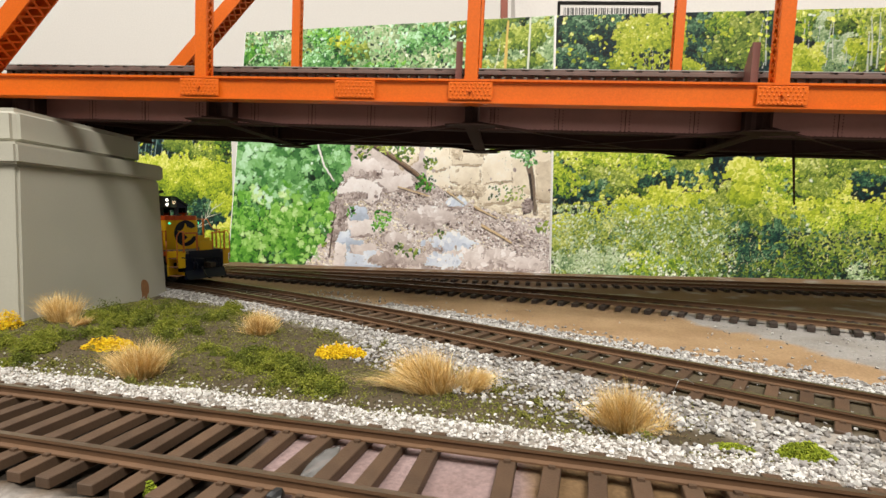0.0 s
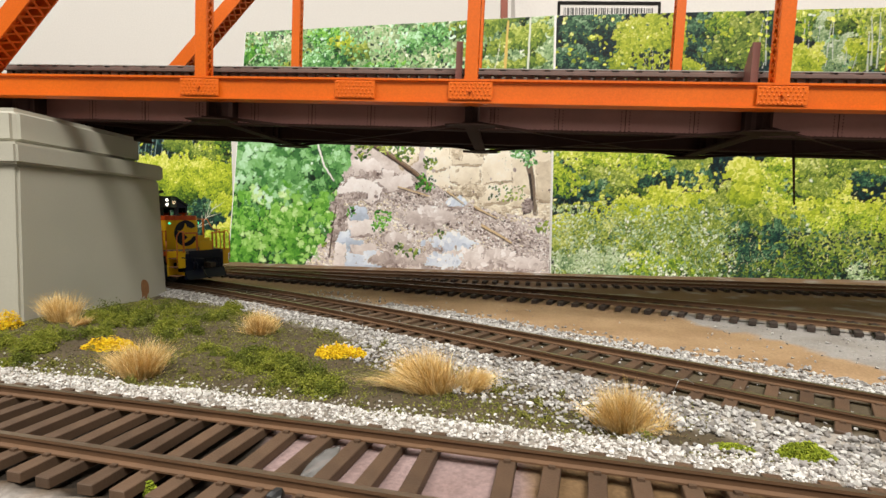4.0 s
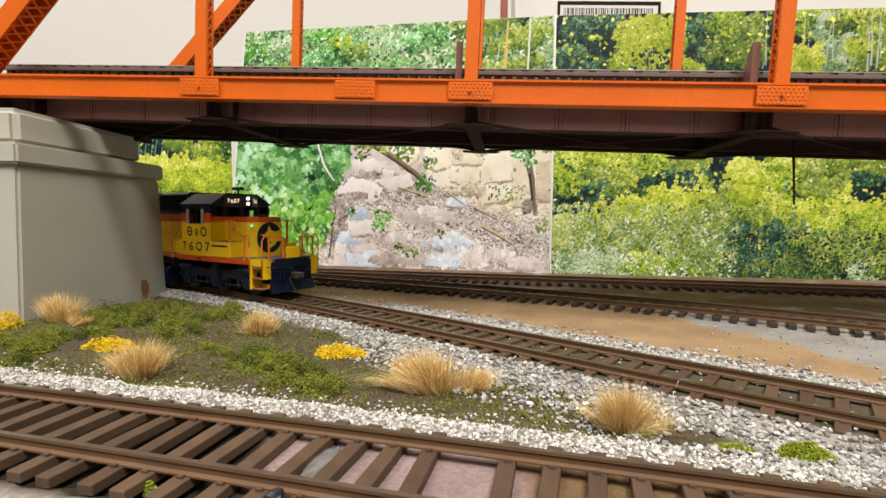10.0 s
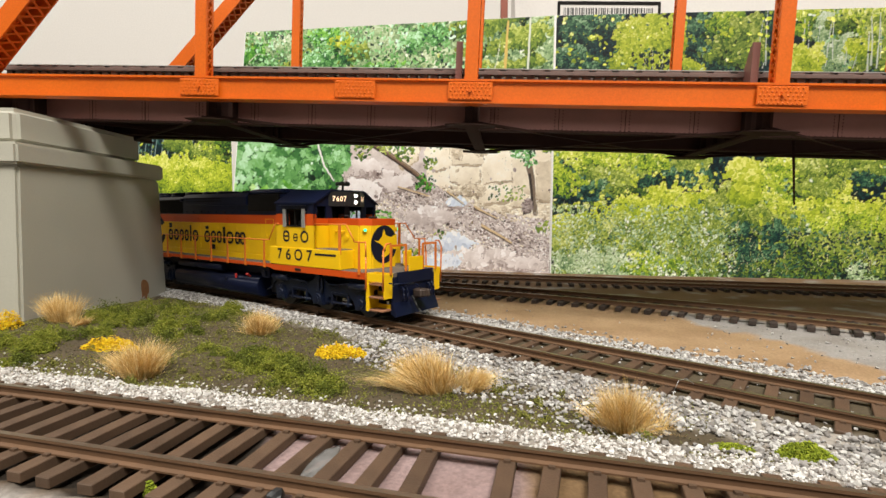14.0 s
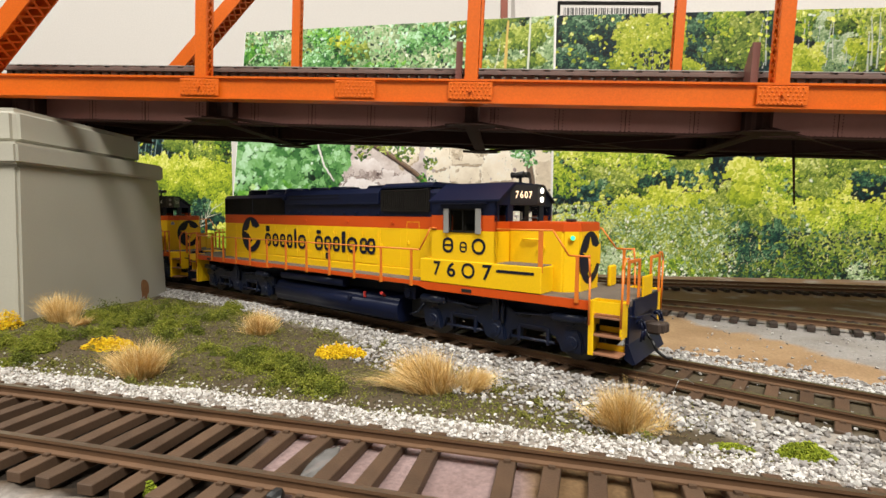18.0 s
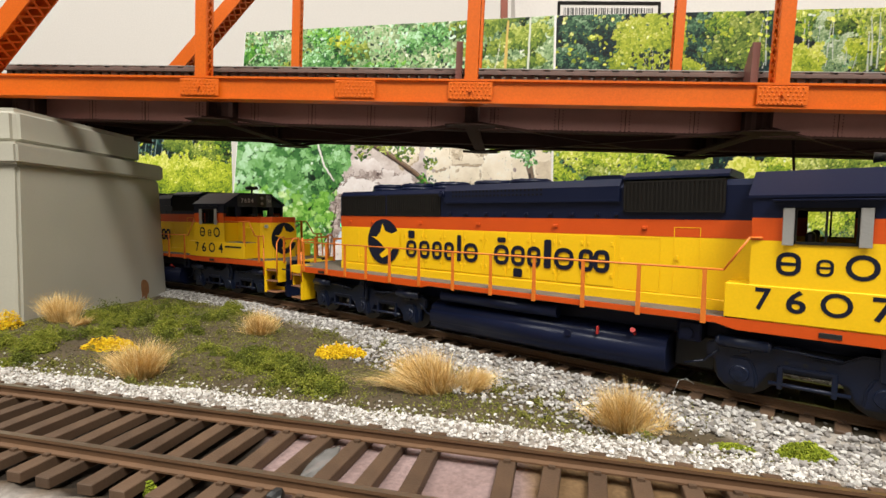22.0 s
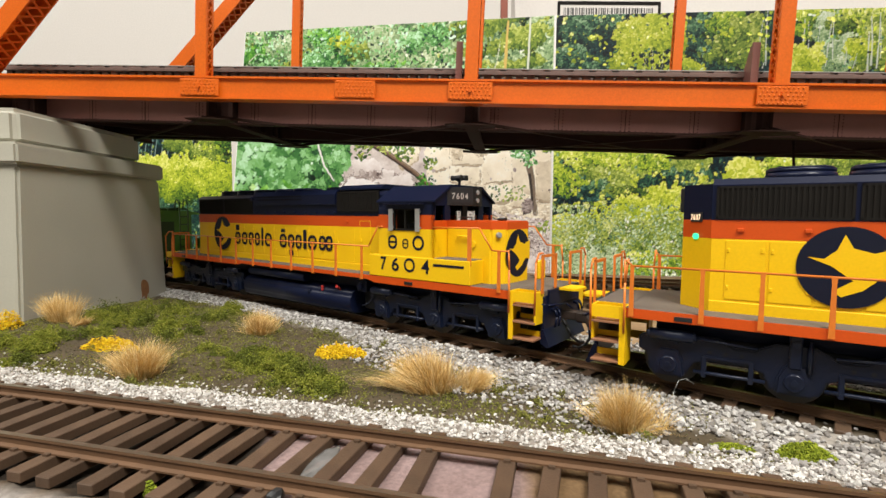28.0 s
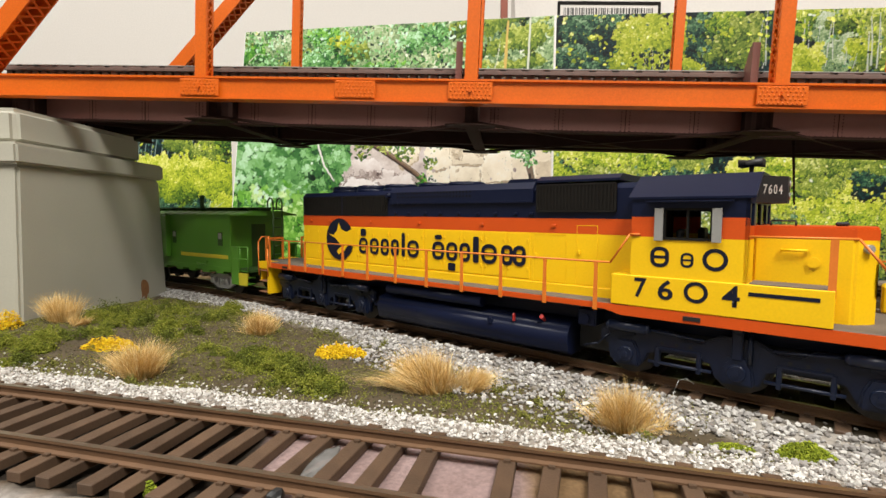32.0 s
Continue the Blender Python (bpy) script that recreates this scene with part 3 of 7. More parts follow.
        ok = (ii >= 0) & (ii < self.nx) & (jj >= 0) & (jj < self.ny)
        self.ink[jj[ok], ii[ok]] = col[ok]

    def inside(self, pts):
        """The points of the sheet within a polygon with ragged edges."""
        u, v = self.uu + 1.1 * self.field(2), self.vv + 0.9 * self.field(2)
        hit = np.zeros(u.shape, bool)
        for (x0, y0), (x1, y1) in zip(pts, pts[1:] + pts[:1]):
            if y0 != y1:
                hit ^= ((y0 > v) != (y1 > v)) & (u < (x1 - x0) * (v - y0) / (y1 - y0) + x0)
        return hit

    def slab(self, pts, lo, hi, palette, rough=0.06):
        """A block of stone: lit from above, with a dark seam under it."""
        ys = [q[1] for q in pts]
        under = self.inside([(x + 0.4, y - 1.7) for x, y in pts])
        self.paint(under, 0.40 + 0.1 * self.field(2), palette)
        mask = self.inside(pts)
        self.paint(mask, lo + (hi - lo) * np.clip((self.vv - min(ys)) / (max(ys) - min(ys)), 0, 1) ** 0.7 + rough * self.field(0) + 0.05 * self.field(2), palette)

    def dome(self, cu, cv, ru, rv, lo, hi, palette, size=(0.7, 1.6), dense=0.5, where=None, rough=0.16):
        """A leafy mass, lit on top and shaded below."""
        e = ((self.uu - cu) / ru) ** 2 + ((self.vv - cv) / rv) ** 2
        mask = e * (1 + 0.55 * self.field(2)) < 1
        if where is not None:
            mask &= where
        h = np.clip((self.vv - cv + rv) / (2 * rv), 0, 1)
        t = lo + (hi - lo) * h ** 0.9 + 0.62 * rough * self.field(0) + 0.07 * self.field(2)
        self.paint(mask, t, palette)
        self.leaves(mask, t + 0.02, palette, size, int(mask.sum() * self.S ** 2 / (size[0] + size[1]) ** 2 * 6 * dense), 0.115)

    def stroke(self, pts, w0, w1, colour, soft=0.9):
        for k, (p, q) in enumerate(zip(pts, pts[1:])):
            n = max(2, int(math.dist(p, q) / 0.6))
            for i in range(n):
                f = i / n
                w = w0 + (w1 - w0) * (k + f) / (len(pts) - 1)
                self.dab(p[0] + (q[0] - p[0]) * f, p[1] + (q[1] - p[1]) * f, w / 2, w / 2, 0, colour, soft)

    def finish(self):
        root = tagged(empty("photo_print"), self.label, "photo print", "photo prints behind the tracks")
        bm = bmesh.new()
        fr = [bm.verts.new(self.at(*c)) for c in self.corners]
        bk = [bm.verts.new(self.at(*c, -0.2)) for c in self.corners]
        bm.faces.new(fr)
        bm.faces.new(bk[::-1])
        for i in range(4):
            bm.faces.new((fr[i], bk[i], bk[(i + 1) % 4], fr[(i + 1) % 4]))
        part("paper", bm, M_PAPER, root, "white photo paper")
        # the inked sheet: a fine grid whose points carry the ink
        c = [np.array(q, float) for q in self.corners]
        s, t = np.meshgrid(np.linspace(0.003, 0.999, self.nx), np.linspace(0.004, 0.9995, self.ny))
        s, t = s.ravel()[:, None], t.ravel()[:, None]
        uv = c[0] * (1 - s) * (1 - t) + c[1] * s * (1 - t) + c[2] * s * t + c[3] * (1 - s) * t
        i, j = np.clip(uv[:, 0] / self.S, 0, self.nx - 1).astype(int), np.clip(uv[:, 1] / self.S, 0, self.ny - 1).astype(int)
        base = self.a + self.n * 0.05
        co = (np.array(base)[None] + uv[:, :1] * np.array(self.d)[None] + uv[:, 1:] * np.array([[0, 0, 1.0]])) * K
        k = np.arange(self.nx * self.ny).reshape(self.ny, self.nx)
        quads = np.stack([k[:-1, :-1], k[:-1, 1:], k[1:, 1:], k[1:, :-1]], -1).reshape(-1, 4)
        me = bpy.data.meshes.new("printed_picture")
        me.vertices.add(len(co))
        me.vertices.foreach_set("co", co.ravel())
        me.loops.add(quads.size)
        me.loops.foreach_set("vertex_index", quads.ravel().astype(np.int32))
        me.polygons.add(len(quads))
        me.polygons.foreach_set("loop_start", np.arange(0, quads.size, 4, dtype=np.int32))
        me.update(calc_edges=True)
        near = (np.roll(self.ink, 1, 0) + np.roll(self.ink, -1, 0) + np.roll(self.ink, 1, 1) + np.roll(self.ink, -1, 1)) / 4
        self.ink = np.clip(self.ink + 0.75 * (self.ink - near), 0.004, 0.96)
        soft = (self.ink * 16 + np.roll(self.ink, 1, 0) + np.roll(self.ink, -1, 0) + np.roll(self.ink, 1, 1) + np.roll(self.ink, -1, 1)) / 20
        soft[0], soft[-1], soft[:, 0], soft[:, -1] = self.ink[0], self.ink[-1], self.ink[:, 0], self.ink[:, -1]
        layer = me.color_attributes.new("ink", "FLOAT_COLOR", "POINT")
        layer.data.foreach_set("color", np.concatenate([np.clip(soft[j, i], 0, 0.97), np.ones((len(co), 1))], 1).ravel().astype(np.float32))
        me.materials.append(M_INK)
        ob = new("printed_picture", me)
        ob.parent = root
        return root


GOLD = np.array([ink(*c) for c in ((30, 58, 24), (76, 108, 34), (124, 148, 42), (164, 182, 48), (200, 208, 72), (228, 230, 130))])
TEAL = np.array([ink(*c) for c in ((4, 14, 20), (10, 32, 38), (20, 56, 58), (52, 92, 84), (110, 150, 128), (190, 212, 190))])
PALE = np.array([ink(*c) for c in ((40, 66, 48), (84, 116, 78), (132, 160, 112), (176, 196, 150), (212, 224, 196), (236, 240, 226))])


def print_bushes():
    p = Picture((79.5, 365.9), (356, 331), [(0, 0), (279, 0), (279, 182), (0, 187)], "colour photograph of sunlit yellow-green bushes on white paper")
    every = np.ones_like(p.uu, bool)
    # dark woods along the top, with pale trunks and sunlit crowns
    p.paint(every, 0.22 + 0.2 * p.field(0), TEAL)
    p.leaves(p.vv > 100, 0.20 + 0.18 * p.field(0), TEAL, (0.5, 1.3), 12000, 0.11)
    for q in ((20, 176, 16, 10, 0.16, 0.42, WOODS), (36, 180, 10, 8, 0.2, 0.62, WOODS), (10, 156, 12, 10, 0.12, 0.44, WOODS), (30, 148, 16, 7, 0.14, 0.46, WOODS),
              (102, 170, 16, 16, 0.16, 0.50, WOODS), (116, 176, 14, 12, 0.24, 0.66, SUNNY), (132, 170, 12, 15, 0.2, 0.56, OLIVE), (100, 150, 18, 10, 0.1, 0.44, WOODS), (124, 156, 18, 10, 0.18, 0.52, OLIVE), (88, 156, 8, 16, 0.1, 0.4, WOODS),
              (150, 176, 10, 12, 0.14, 0.46, WOODS), (160, 178, 10, 10, 0.36, 0.72, SUNNY), (176, 178, 14, 8, 0.30, 0.66, SUNNY), (190, 166, 16, 14, 0.30, 0.62, PALE), (184, 150, 14, 10, 0.2, 0.58, PALE), (204, 178, 14, 9, 0.46, 0.78, SUNNY), (216, 160, 16, 20, 0.3, 0.64, OLIVE),
              (250, 160, 30, 24, 0.24, 0.6, OLIVE), (188, 172, 10, 5, 0.2, 0.42, OLIVE), (202, 156, 8, 6, 0.4, 0.62, GOLD)):
        p.dome(*q[:6], q[6], (0.5, 1.4), 0.9, rough=0.2)
    for u, v0, v1, w in ((137, 146, 180, 0.8), (140, 146, 152, 0.7), (142, 148, 186, 0.9), (164, 144, 178, 1.1), (168, 150, 176, 0.7), (180, 146, 178, 0.9), (184, 150, 186, 0.8), (192, 146, 160, 0.7), (206, 142, 168, 1.2), (208, 146, 178, 1.2), (211, 144, 180, 1.1),
                         (213, 150, 176, 0.8), (174, 160, 180, 0.6), (197, 144, 154, 0.7), (238, 140, 178, 1.1), (246, 140, 172, 0.9)):
        lean = p.rng.uniform(-2, 3)
        p.stroke([(u, v0), (u + lean * 0.3 + p.rng.uniform(-0.8, 0.8), (v0 + v1) / 2), (u + lean, v1)], w, w * 0.6, ink(206, 212, 204), 0.8)
    for q in ((66, 172, 20, 13, 0.36, 0.80), (58, 156, 15, 13, 0.30, 0.70), (78, 162, 12, 18, 0.26, 0.66), (72, 148, 20, 8, 0.34, 0.72), (90, 146, 10, 6, 0.34, 0.66), (168, 150, 11, 9, 0.5, 0.82)):
        p.dome(*q, GOLD, (0.6, 1.5), 1.0, rough=0.22)
    p.ink[p.vv > 132] *= 0.70
    p.leaves((np.abs(p.uu - 70) < 18) & (p.vv > 144) & (p.vv < 160), 0.2 + 0.1 * p.field(0), TEAL, (0.6, 1.4), 130, 0.1)
    for u in (62, 68, 74, 80):
        p.stroke([(u, 146), (u + p.rng.uniform(-2, 2), 160)], 0.5, 0.4, ink(200, 206, 170), 0.6)
    # far row of bushes seen under the bridge
    p.paint(p.vv < 112, 0.16 + 0.2 * p.field(0), TEAL)
    for q in ((34, 98, 50, 20, 0.44, 0.74, SUNNY), (86, 94, 34, 20, 0.40, 0.72, SUNNY), (22, 80, 26, 16, 0.36, 0.66, SUNNY), (62, 82, 34, 14, 0.36, 0.66, SUNNY), (98, 76, 18, 14, 0.30, 0.60, OLIVE), (14, 62, 15, 12, 0.24, 0.56, WOODS), (40, 68, 20, 9, 0.30, 0.58, OLIVE),
              (12, 66, 13, 9, 0.30, 0.60, SUNNY), (34, 56, 20, 12, 0.10, 0.42, WOODS), (24, 48, 22, 10, 0.06, 0.36, TEAL), (60, 66, 20, 10, 0.22, 0.54, OLIVE), (86, 68, 18, 8, 0.16, 0.46, WOODS), (104, 66, 10, 12, 0.2, 0.46, WOODS),
              (160, 90, 26, 16, 0.36, 0.68, SUNNY), (196, 88, 28, 16, 0.30, 0.66, SUNNY), (176, 74, 26, 12, 0.26, 0.60, OLIVE), (214, 74, 18, 14, 0.22, 0.56, OLIVE), (206, 64, 16, 9, 0.12, 0.40, WOODS), (222, 58, 14, 9, 0.06, 0.30, TEAL), (150, 70, 14, 14, 0.34, 0.64, SUNNY),
              (182, 62, 16, 10, 0.28, 0.60, OLIVE), (250, 86, 26, 26, 0.24, 0.6, SUNNY)):
        p.dome(*q[:6], q[6], (0.5, 1.2), 1.1, rough=0.24)
    p.dome(118, 80, 8, 20, 0.10, 0.24, TEAL)
    p.dome(138, 88, 8, 8, 0.08, 0.24, TEAL)
    # near row, yellower on top and shaded towards the grass
    for q in ((84, 46, 32, 18, 0.34, 0.78, GOLD), (104, 48, 20, 15, 0.34, 0.76, GOLD), (58, 42, 22, 14, 0.32, 0.72, GOLD), (36, 32, 26, 14, 0.32, 0.72, GOLD), (8, 32, 15, 12, 0.36, 0.74, GOLD), (22, 24, 26, 18, 0.36, 0.66, OLIVE), (128, 48, 18, 18, 0.24, 0.62, OLIVE),
              (150, 46, 18, 16, 0.34, 0.66, SUNNY), (180, 42, 30, 15, 0.38, 0.74, GOLD), (214, 42, 26, 13, 0.38, 0.74, GOLD), (246, 40, 26, 16, 0.36, 0.72, GOLD), (200, 34, 34, 14, 0.36, 0.66, SUNNY), (142, 38, 16, 14, 0.26, 0.58, OLIVE),
              (96, 26, 26, 20, 0.22, 0.56, OLIVE), (64, 22, 24, 18, 0.26, 0.60, OLIVE), (120, 26, 20, 20, 0.18, 0.50, OLIVE), (156, 24, 24, 14, 0.14, 0.46, WOODS), (176, 18, 26, 14, 0.14, 0.44, OLIVE), (206, 20, 26, 14, 0.26, 0.56, OLIVE), (138, 12, 20, 12, 0.12, 0.42, WOODS),
              (168, 6, 30, 10, 0.10, 0.36, OLIVE), (104, 10, 24, 12, 0.24, 0.54, OLIVE), (40, 8, 40, 10, 0.36, 0.62, PALE), (74, 8, 18, 9, 0.34, 0.60, SUNNY), (216, 5, 14, 8, 0.36, 0.66, PALE), (250, 14, 34, 20, 0.24, 0.56, OLIVE)):
        p.dome(*q[:6], q[6], (0.4, 1.1), 1.1, rough=0.25)
    for q in ((131, 74, 9, 11, 0.48, 0.84), (126, 79, 5, 5, 0.60, 0.90), (137, 72, 6, 8, 0.5, 0.8), (130, 60, 9, 8, 0.36, 0.66)):
        p.dome(*q, GOLD, (1.0, 2.2), 0.9)
    low = p.field(0)
    p.leaves((p.vv < 52) & (p.uu < 130), 0.46 + 0.2 * low, PALE, (0.4, 0.9), 1500, 0.16, 0.4)
    p.leaves((p.vv < 34) & (p.uu > 120), 0.28 + 0.16 * low, WOODS, (0.4, 1.0), 1300, 0.12, 0.5)
    for _ in range(260):
        u, v = p.rng.uniform(3, 226), abs(p.rng.normal(0, 24)) + 3
        p.stroke([(u, v), (u + p.rng.uniform(-2.4, 2.4), v + p.rng.uniform(1.5, 6))], 0.6, 0.4, (ink(226, 226, 170), ink(206, 210, 170), ink(190, 190, 110))[int(p.rng.integers(3))], 0.55)
    return p.finish()


def print_stream():
    p = Picture((-190.8, 437), (79, 365.8), [(0, 0), (279, 0), (279, 187), (23, 197)], "colour photograph of a rocky stream bank and leaves on paper", 0.5)
    u, v, low = p.uu, p.vv, p.field(0)
    # scree of pale stones and fallen leaves
    p.paint(np.ones_like(u, bool), 0.66 + 0.10 * p.cloud(9, 6, 0.75), ROCK)
    scree = (u > 70) & (v < 76)
    p.leaves(scree, 0.64 + 0.10 * low, ROCK, (0.4, 1.5), 18000, 0.15, 0.42, -0.5)
    p.leaves(scree & (v < 66 - 0.18 * (u - 150)), 0.60 + 0.12 * low, CLAY, (0.4, 1.3), 1600, 0.15, 0.4, -0.5)
    p.leaves(scree & (np.abs(v - (60 - 0.42 * (u - 170))) < 12), 0.50 + 0.12 * low, ROCK, (0.4, 1.4), 3000, 0.18, 0.4, -0.5)
    # masonry-like cliff of cream blocks
    cliff = p.inside([(183, 104), (183, 72), (200, 62), (222, 50), (250, 44), (279, 40), (279, 104)])
    p.paint(cliff, 0.78 + 0.08 * p.cloud(14, 5, 0.7, 1.6), CLAY)
    p.leaves(cliff & (v < 66), 0.64 + 0.12 * low, CLAY, (0.5, 1.6), 1200, 0.12, 0.4, -0.3)
    for pts, lo, hi in (([(203, 93), (229, 92), (228, 82), (204, 83)], 0.62, 0.82), ([(202, 82), (226, 80), (226, 69), (214, 66), (201, 70)], 0.66, 0.86), ([(228, 104), (250, 102), (250, 70), (228, 68)], 0.74, 0.9), ([(186, 104), (203, 104), (201, 80), (188, 78)], 0.74, 0.9),
                        ([(250, 92), (264, 88), (264, 60), (250, 60)], 0.56, 0.8), ([(226, 66), (250, 66), (250, 55), (228, 52)], 0.62, 0.84), ([(250, 60), (262, 60), (262, 50), (250, 51)], 0.56, 0.76), ([(268, 84), (279, 84), (279, 54), (268, 56)], 0.44, 0.66),
                        ([(204, 104), (228, 104), (228, 95), (204, 95)], 0.6, 0.82)):
        p.slab(pts, lo, hi, CLAY)
    p.dome(219, 63, 11, 4.5, 0.32, 0.55, CLAY, (0.6, 1.6), 0.5)
    p.dome(208, 92, 4, 5, 0.55, 0.66, CLAY, (0.6, 1.6), 0.5)
    p.dome(226, 91, 4, 4, 0.5, 0.62, CLAY, (0.6, 1.6), 0.5)
    p.dome(238, 96, 7, 5, 0.40, 0.60, GOLD, (0.5, 1.2), 0.4)
    p.leaves((np.abs(u - 246) < 14) & (np.abs(v - 60) < 6), 0.56 + 0.2 * low, OLIVE, (0.4, 1.0), 70, 0.12)
    # dark root running down the corner of the cliff
    p.stroke([(262, 82), (265, 70), (266, 58), (268, 44)], 5.0, 3.0, ink(120, 106, 92), 0.75)
    p.stroke([(263, 74), (265, 60), (266, 50)], 2.2, 1.6, ink(58, 50, 46), 0.8)
    p.stroke([(268, 72), (270, 58), (268, 42)], 0.8, 0.6, ink(196, 184, 160), 0.8)
    p.dome(262, 50, 5, 6, 0.22, 0.36, ROCK, (0.6, 1.4), 0.5)
    # white ledges of the stream
    for pts, lo, hi in (([(120, 88), (140, 89), (147, 82), (143, 74), (122, 75)], 0.66, 0.86), ([(146, 80), (158, 79), (156, 73), (147, 72)], 0.62, 0.84), ([(104, 72), (130, 72), (150, 70), (168, 73), (166, 64), (146, 64), (144, 56), (136, 52), (122, 60), (106, 60)], 0.74, 0.95),
                        ([(140, 72), (170, 76), (172, 66), (152, 62)], 0.7, 0.9), ([(150, 98), (178, 98), (176, 86), (164, 80), (156, 86)], 0.6, 0.82)):
        p.slab(pts, lo, hi, ROCK if hi > 0.83 else CLAY)
    for q in ((124, 58, 12, 3.5, 0.22, 0.44), (104, 48, 12, 14, 0.14, 0.42), (136, 76, 9, 2, 0.4, 0.5), (106, 30, 6, 16, 0.26, 0.5)):
        p.dome(*q, ROCK, (0.6, 2.0), 0.7)
    for pts, lo, hi, pal in (([(118, 50), (132, 50), (134, 40), (118, 38)], 0.34, 0.52, POOL), ([(116, 38), (138, 40), (140, 28), (118, 26)], 0.62, 0.84, ROCK), ([(108, 30), (118, 32), (118, 20), (106, 20)], 0.5, 0.66, POOL), ([(114, 24), (130, 22), (130, 14), (114, 14)], 0.30, 0.46, POOL),
                             ([(118, 18), (140, 20), (142, 10), (120, 8)], 0.62, 0.8, ROCK), ([(104, 20), (114, 20), (114, 0), (103, 0)], 0.70, 0.86, ROCK), ([(114, 12), (136, 10), (136, 0), (114, 0)], 0.5, 0.66, POOL), ([(130, 14), (150, 14), (150, 2), (130, 2)], 0.6, 0.76, POOL)):
        p.slab(pts, lo, hi, pal, 0.08)
    # larger stones in the scree
    for q, pal in (((186, 43, 19, 8, 0.56, 0.84), ROCK), ((206, 22, 15, 8, 0.50, 0.74), POOL), ((222, 10, 20, 8, 0.66, 0.84), ROCK), ((160, 24, 12, 6, 0.58, 0.82), ROCK), ((196, 8, 16, 6, 0.6, 0.8), POOL), ((170, 8, 12, 5, 0.46, 0.7), ROCK), ((206, 54, 9, 4, 0.56, 0.76), POOL),
                   ((150, 8, 14, 5, 0.36, 0.56), ROCK), ((240, 14, 12, 5, 0.56, 0.78), ROCK), ((262, 8, 14, 5, 0.56, 0.8), ROCK)):
        p.dome(q[0], q[1] - 1.6, q[2] * 1.02, q[3], 0.4, 0.55, ROCK, (0.6, 1.6), 0.2)
        p.dome(*q, pal, (1.2, 3.4), 0.2, None, 0.06)
    # log with bark, and loose sticks
    for k, w, c in ((0, 5.4, (74, 58, 50)), (0.8, 3.4, (116, 94, 78)), (1.6, 1.2, (160, 138, 116)), (-1.4, 1.0, (44, 34, 32))):
        p.stroke([(132, 103 + k), (146, 95 + k), (161, 85 + k), (174, 76 + k), (186, 66 + k)], w, w * 0.7, ink(*c), 0.85)
    for a, b, w in (((228, 36), (251, 23), 2.2), ((200, 62), (214, 52), 1.4), ((222, 50), (240, 41), 1.6), ((160, 66), (186, 58), 1.2)):
        p.stroke([(a[0], a[1] - 1.2), (b[0], b[1] - 1.2)], w, w * 0.6, ink(86, 70, 60), 0.7)
        p.stroke([a, b], w, w * 0.6, ink(206, 182, 142), 0.85)
    for cu, cv, r, pal in ((147, 41, 8, FRESH), (143, 34, 6, FRESH), (119, 46, 4.5, FRESH), (182, 68, 9, FRESH), (186, 84, 6, OLIVE), (166, 92, 8, OLIVE), (150, 98, 8, OLIVE), (130, 96, 8, OLIVE), (128, 90, 5, OLIVE), (160, 16, 6, OLIVE), (194, 28, 4, OLIVE), (172, 13, 6, OLIVE), (161, 100, 6, FRESH), (191, 96, 5, OLIVE), (274, 36, 6, OLIVE),
                           (258, 90, 9, LUSH), (263, 84, 6, LUSH), (248, 98, 7, LUSH), (276, 94, 6, OLIVE), (84, 8, 6, PALE), (92, 20, 5, OLIVE)):
        e = ((u - cu) / r) ** 2 + ((v - cv) / (r * 0.8)) ** 2 < 1
        p.leaves(e, 0.48 + 0.2 * low, pal, (0.7, 1.8), int(r * r * 0.62), 0.15, 0.45)
    # foliage above, and on the shady bank
    edge = np.interp(v, [0, 10, 22, 36, 50, 64, 74, 84, 104], [74, 78, 92, 100, 99, 104, 112, 117, 120]) + 4 * low
    bank = (u < edge) & (v < 112)
    wood = v > 108 + 5 * p.field(2)
    for mask, base, pal in ((wood, 0.42, PALE), (bank, 0.34, LUSH)):
        t = base + 0.24 * p.field(0)
        p.paint(mask, t - 0.1, pal)
        p.leaves(mask, t, pal, (0.8, 2.2), 9000, 0.12, 0.5)
    for k in range(54):
        cu, cv, r = 10 + (k * 37) % 264, 122 + (k * 23) % 72, p.rng.uniform(8, 16)
        p.dome(cu, cv, r, r * 0.6, 0.24, 0.58, (LUSH, PALE, OLIVE, FRESH)[k % 4] if cu < 205 else OLIVE, (0.7, 2.0), 0.9, wood, 0.2)
    p.dome(114, 182, 8, 6, 0.40, 0.66, GOLD, (0.9, 2.2), 0.9, wood)
    p.dome(146, 178, 12, 14, 0.34, 0.72, PALE, (0.9, 2.4), 0.9, wood)
    p.leaves(wood & (u < 230), 0.30 + 0.12 * low, WOODS, (0.5, 1.4), 500, 0.1)
    p.leaves(wood & (u < 220), 0.62 + 0.2 * low, LUSH, (0.6, 1.8), 1500, 0.12)
    p.stroke([(262, 124), (260.5, 150), (261.7, 187)], 2.0, 1.5, ink(206, 212, 196))
    p.stroke([(242, 124), (243.5, 150), (245.5, 186)], 2.6, 1.8, ink(204, 176, 100), 0.8)
    p.stroke([(234, 146), (238, 160), (240, 172)], 0.9, 0.6, ink(200, 206, 180), 0.8)
    p.stroke([(26, 172), (34, 178), (44, 176)], 0.9, 0.6, ink(200, 206, 180), 0.8)
    # bank: clumps of lobed leaves, bluish above and fresh green below, dark between
    for k in range(30):
        cu, cv, r = 4 + (k * 41) % 112, 6 + (k * 29) % 100, p.rng.uniform(8, 15)
        p.dome(cu, cv, r, r * 0.7, 0.16, 0.60, (LUSH if cv > 58 else FRESH), (1.2, 3.4), 0.7, bank, 0.26)
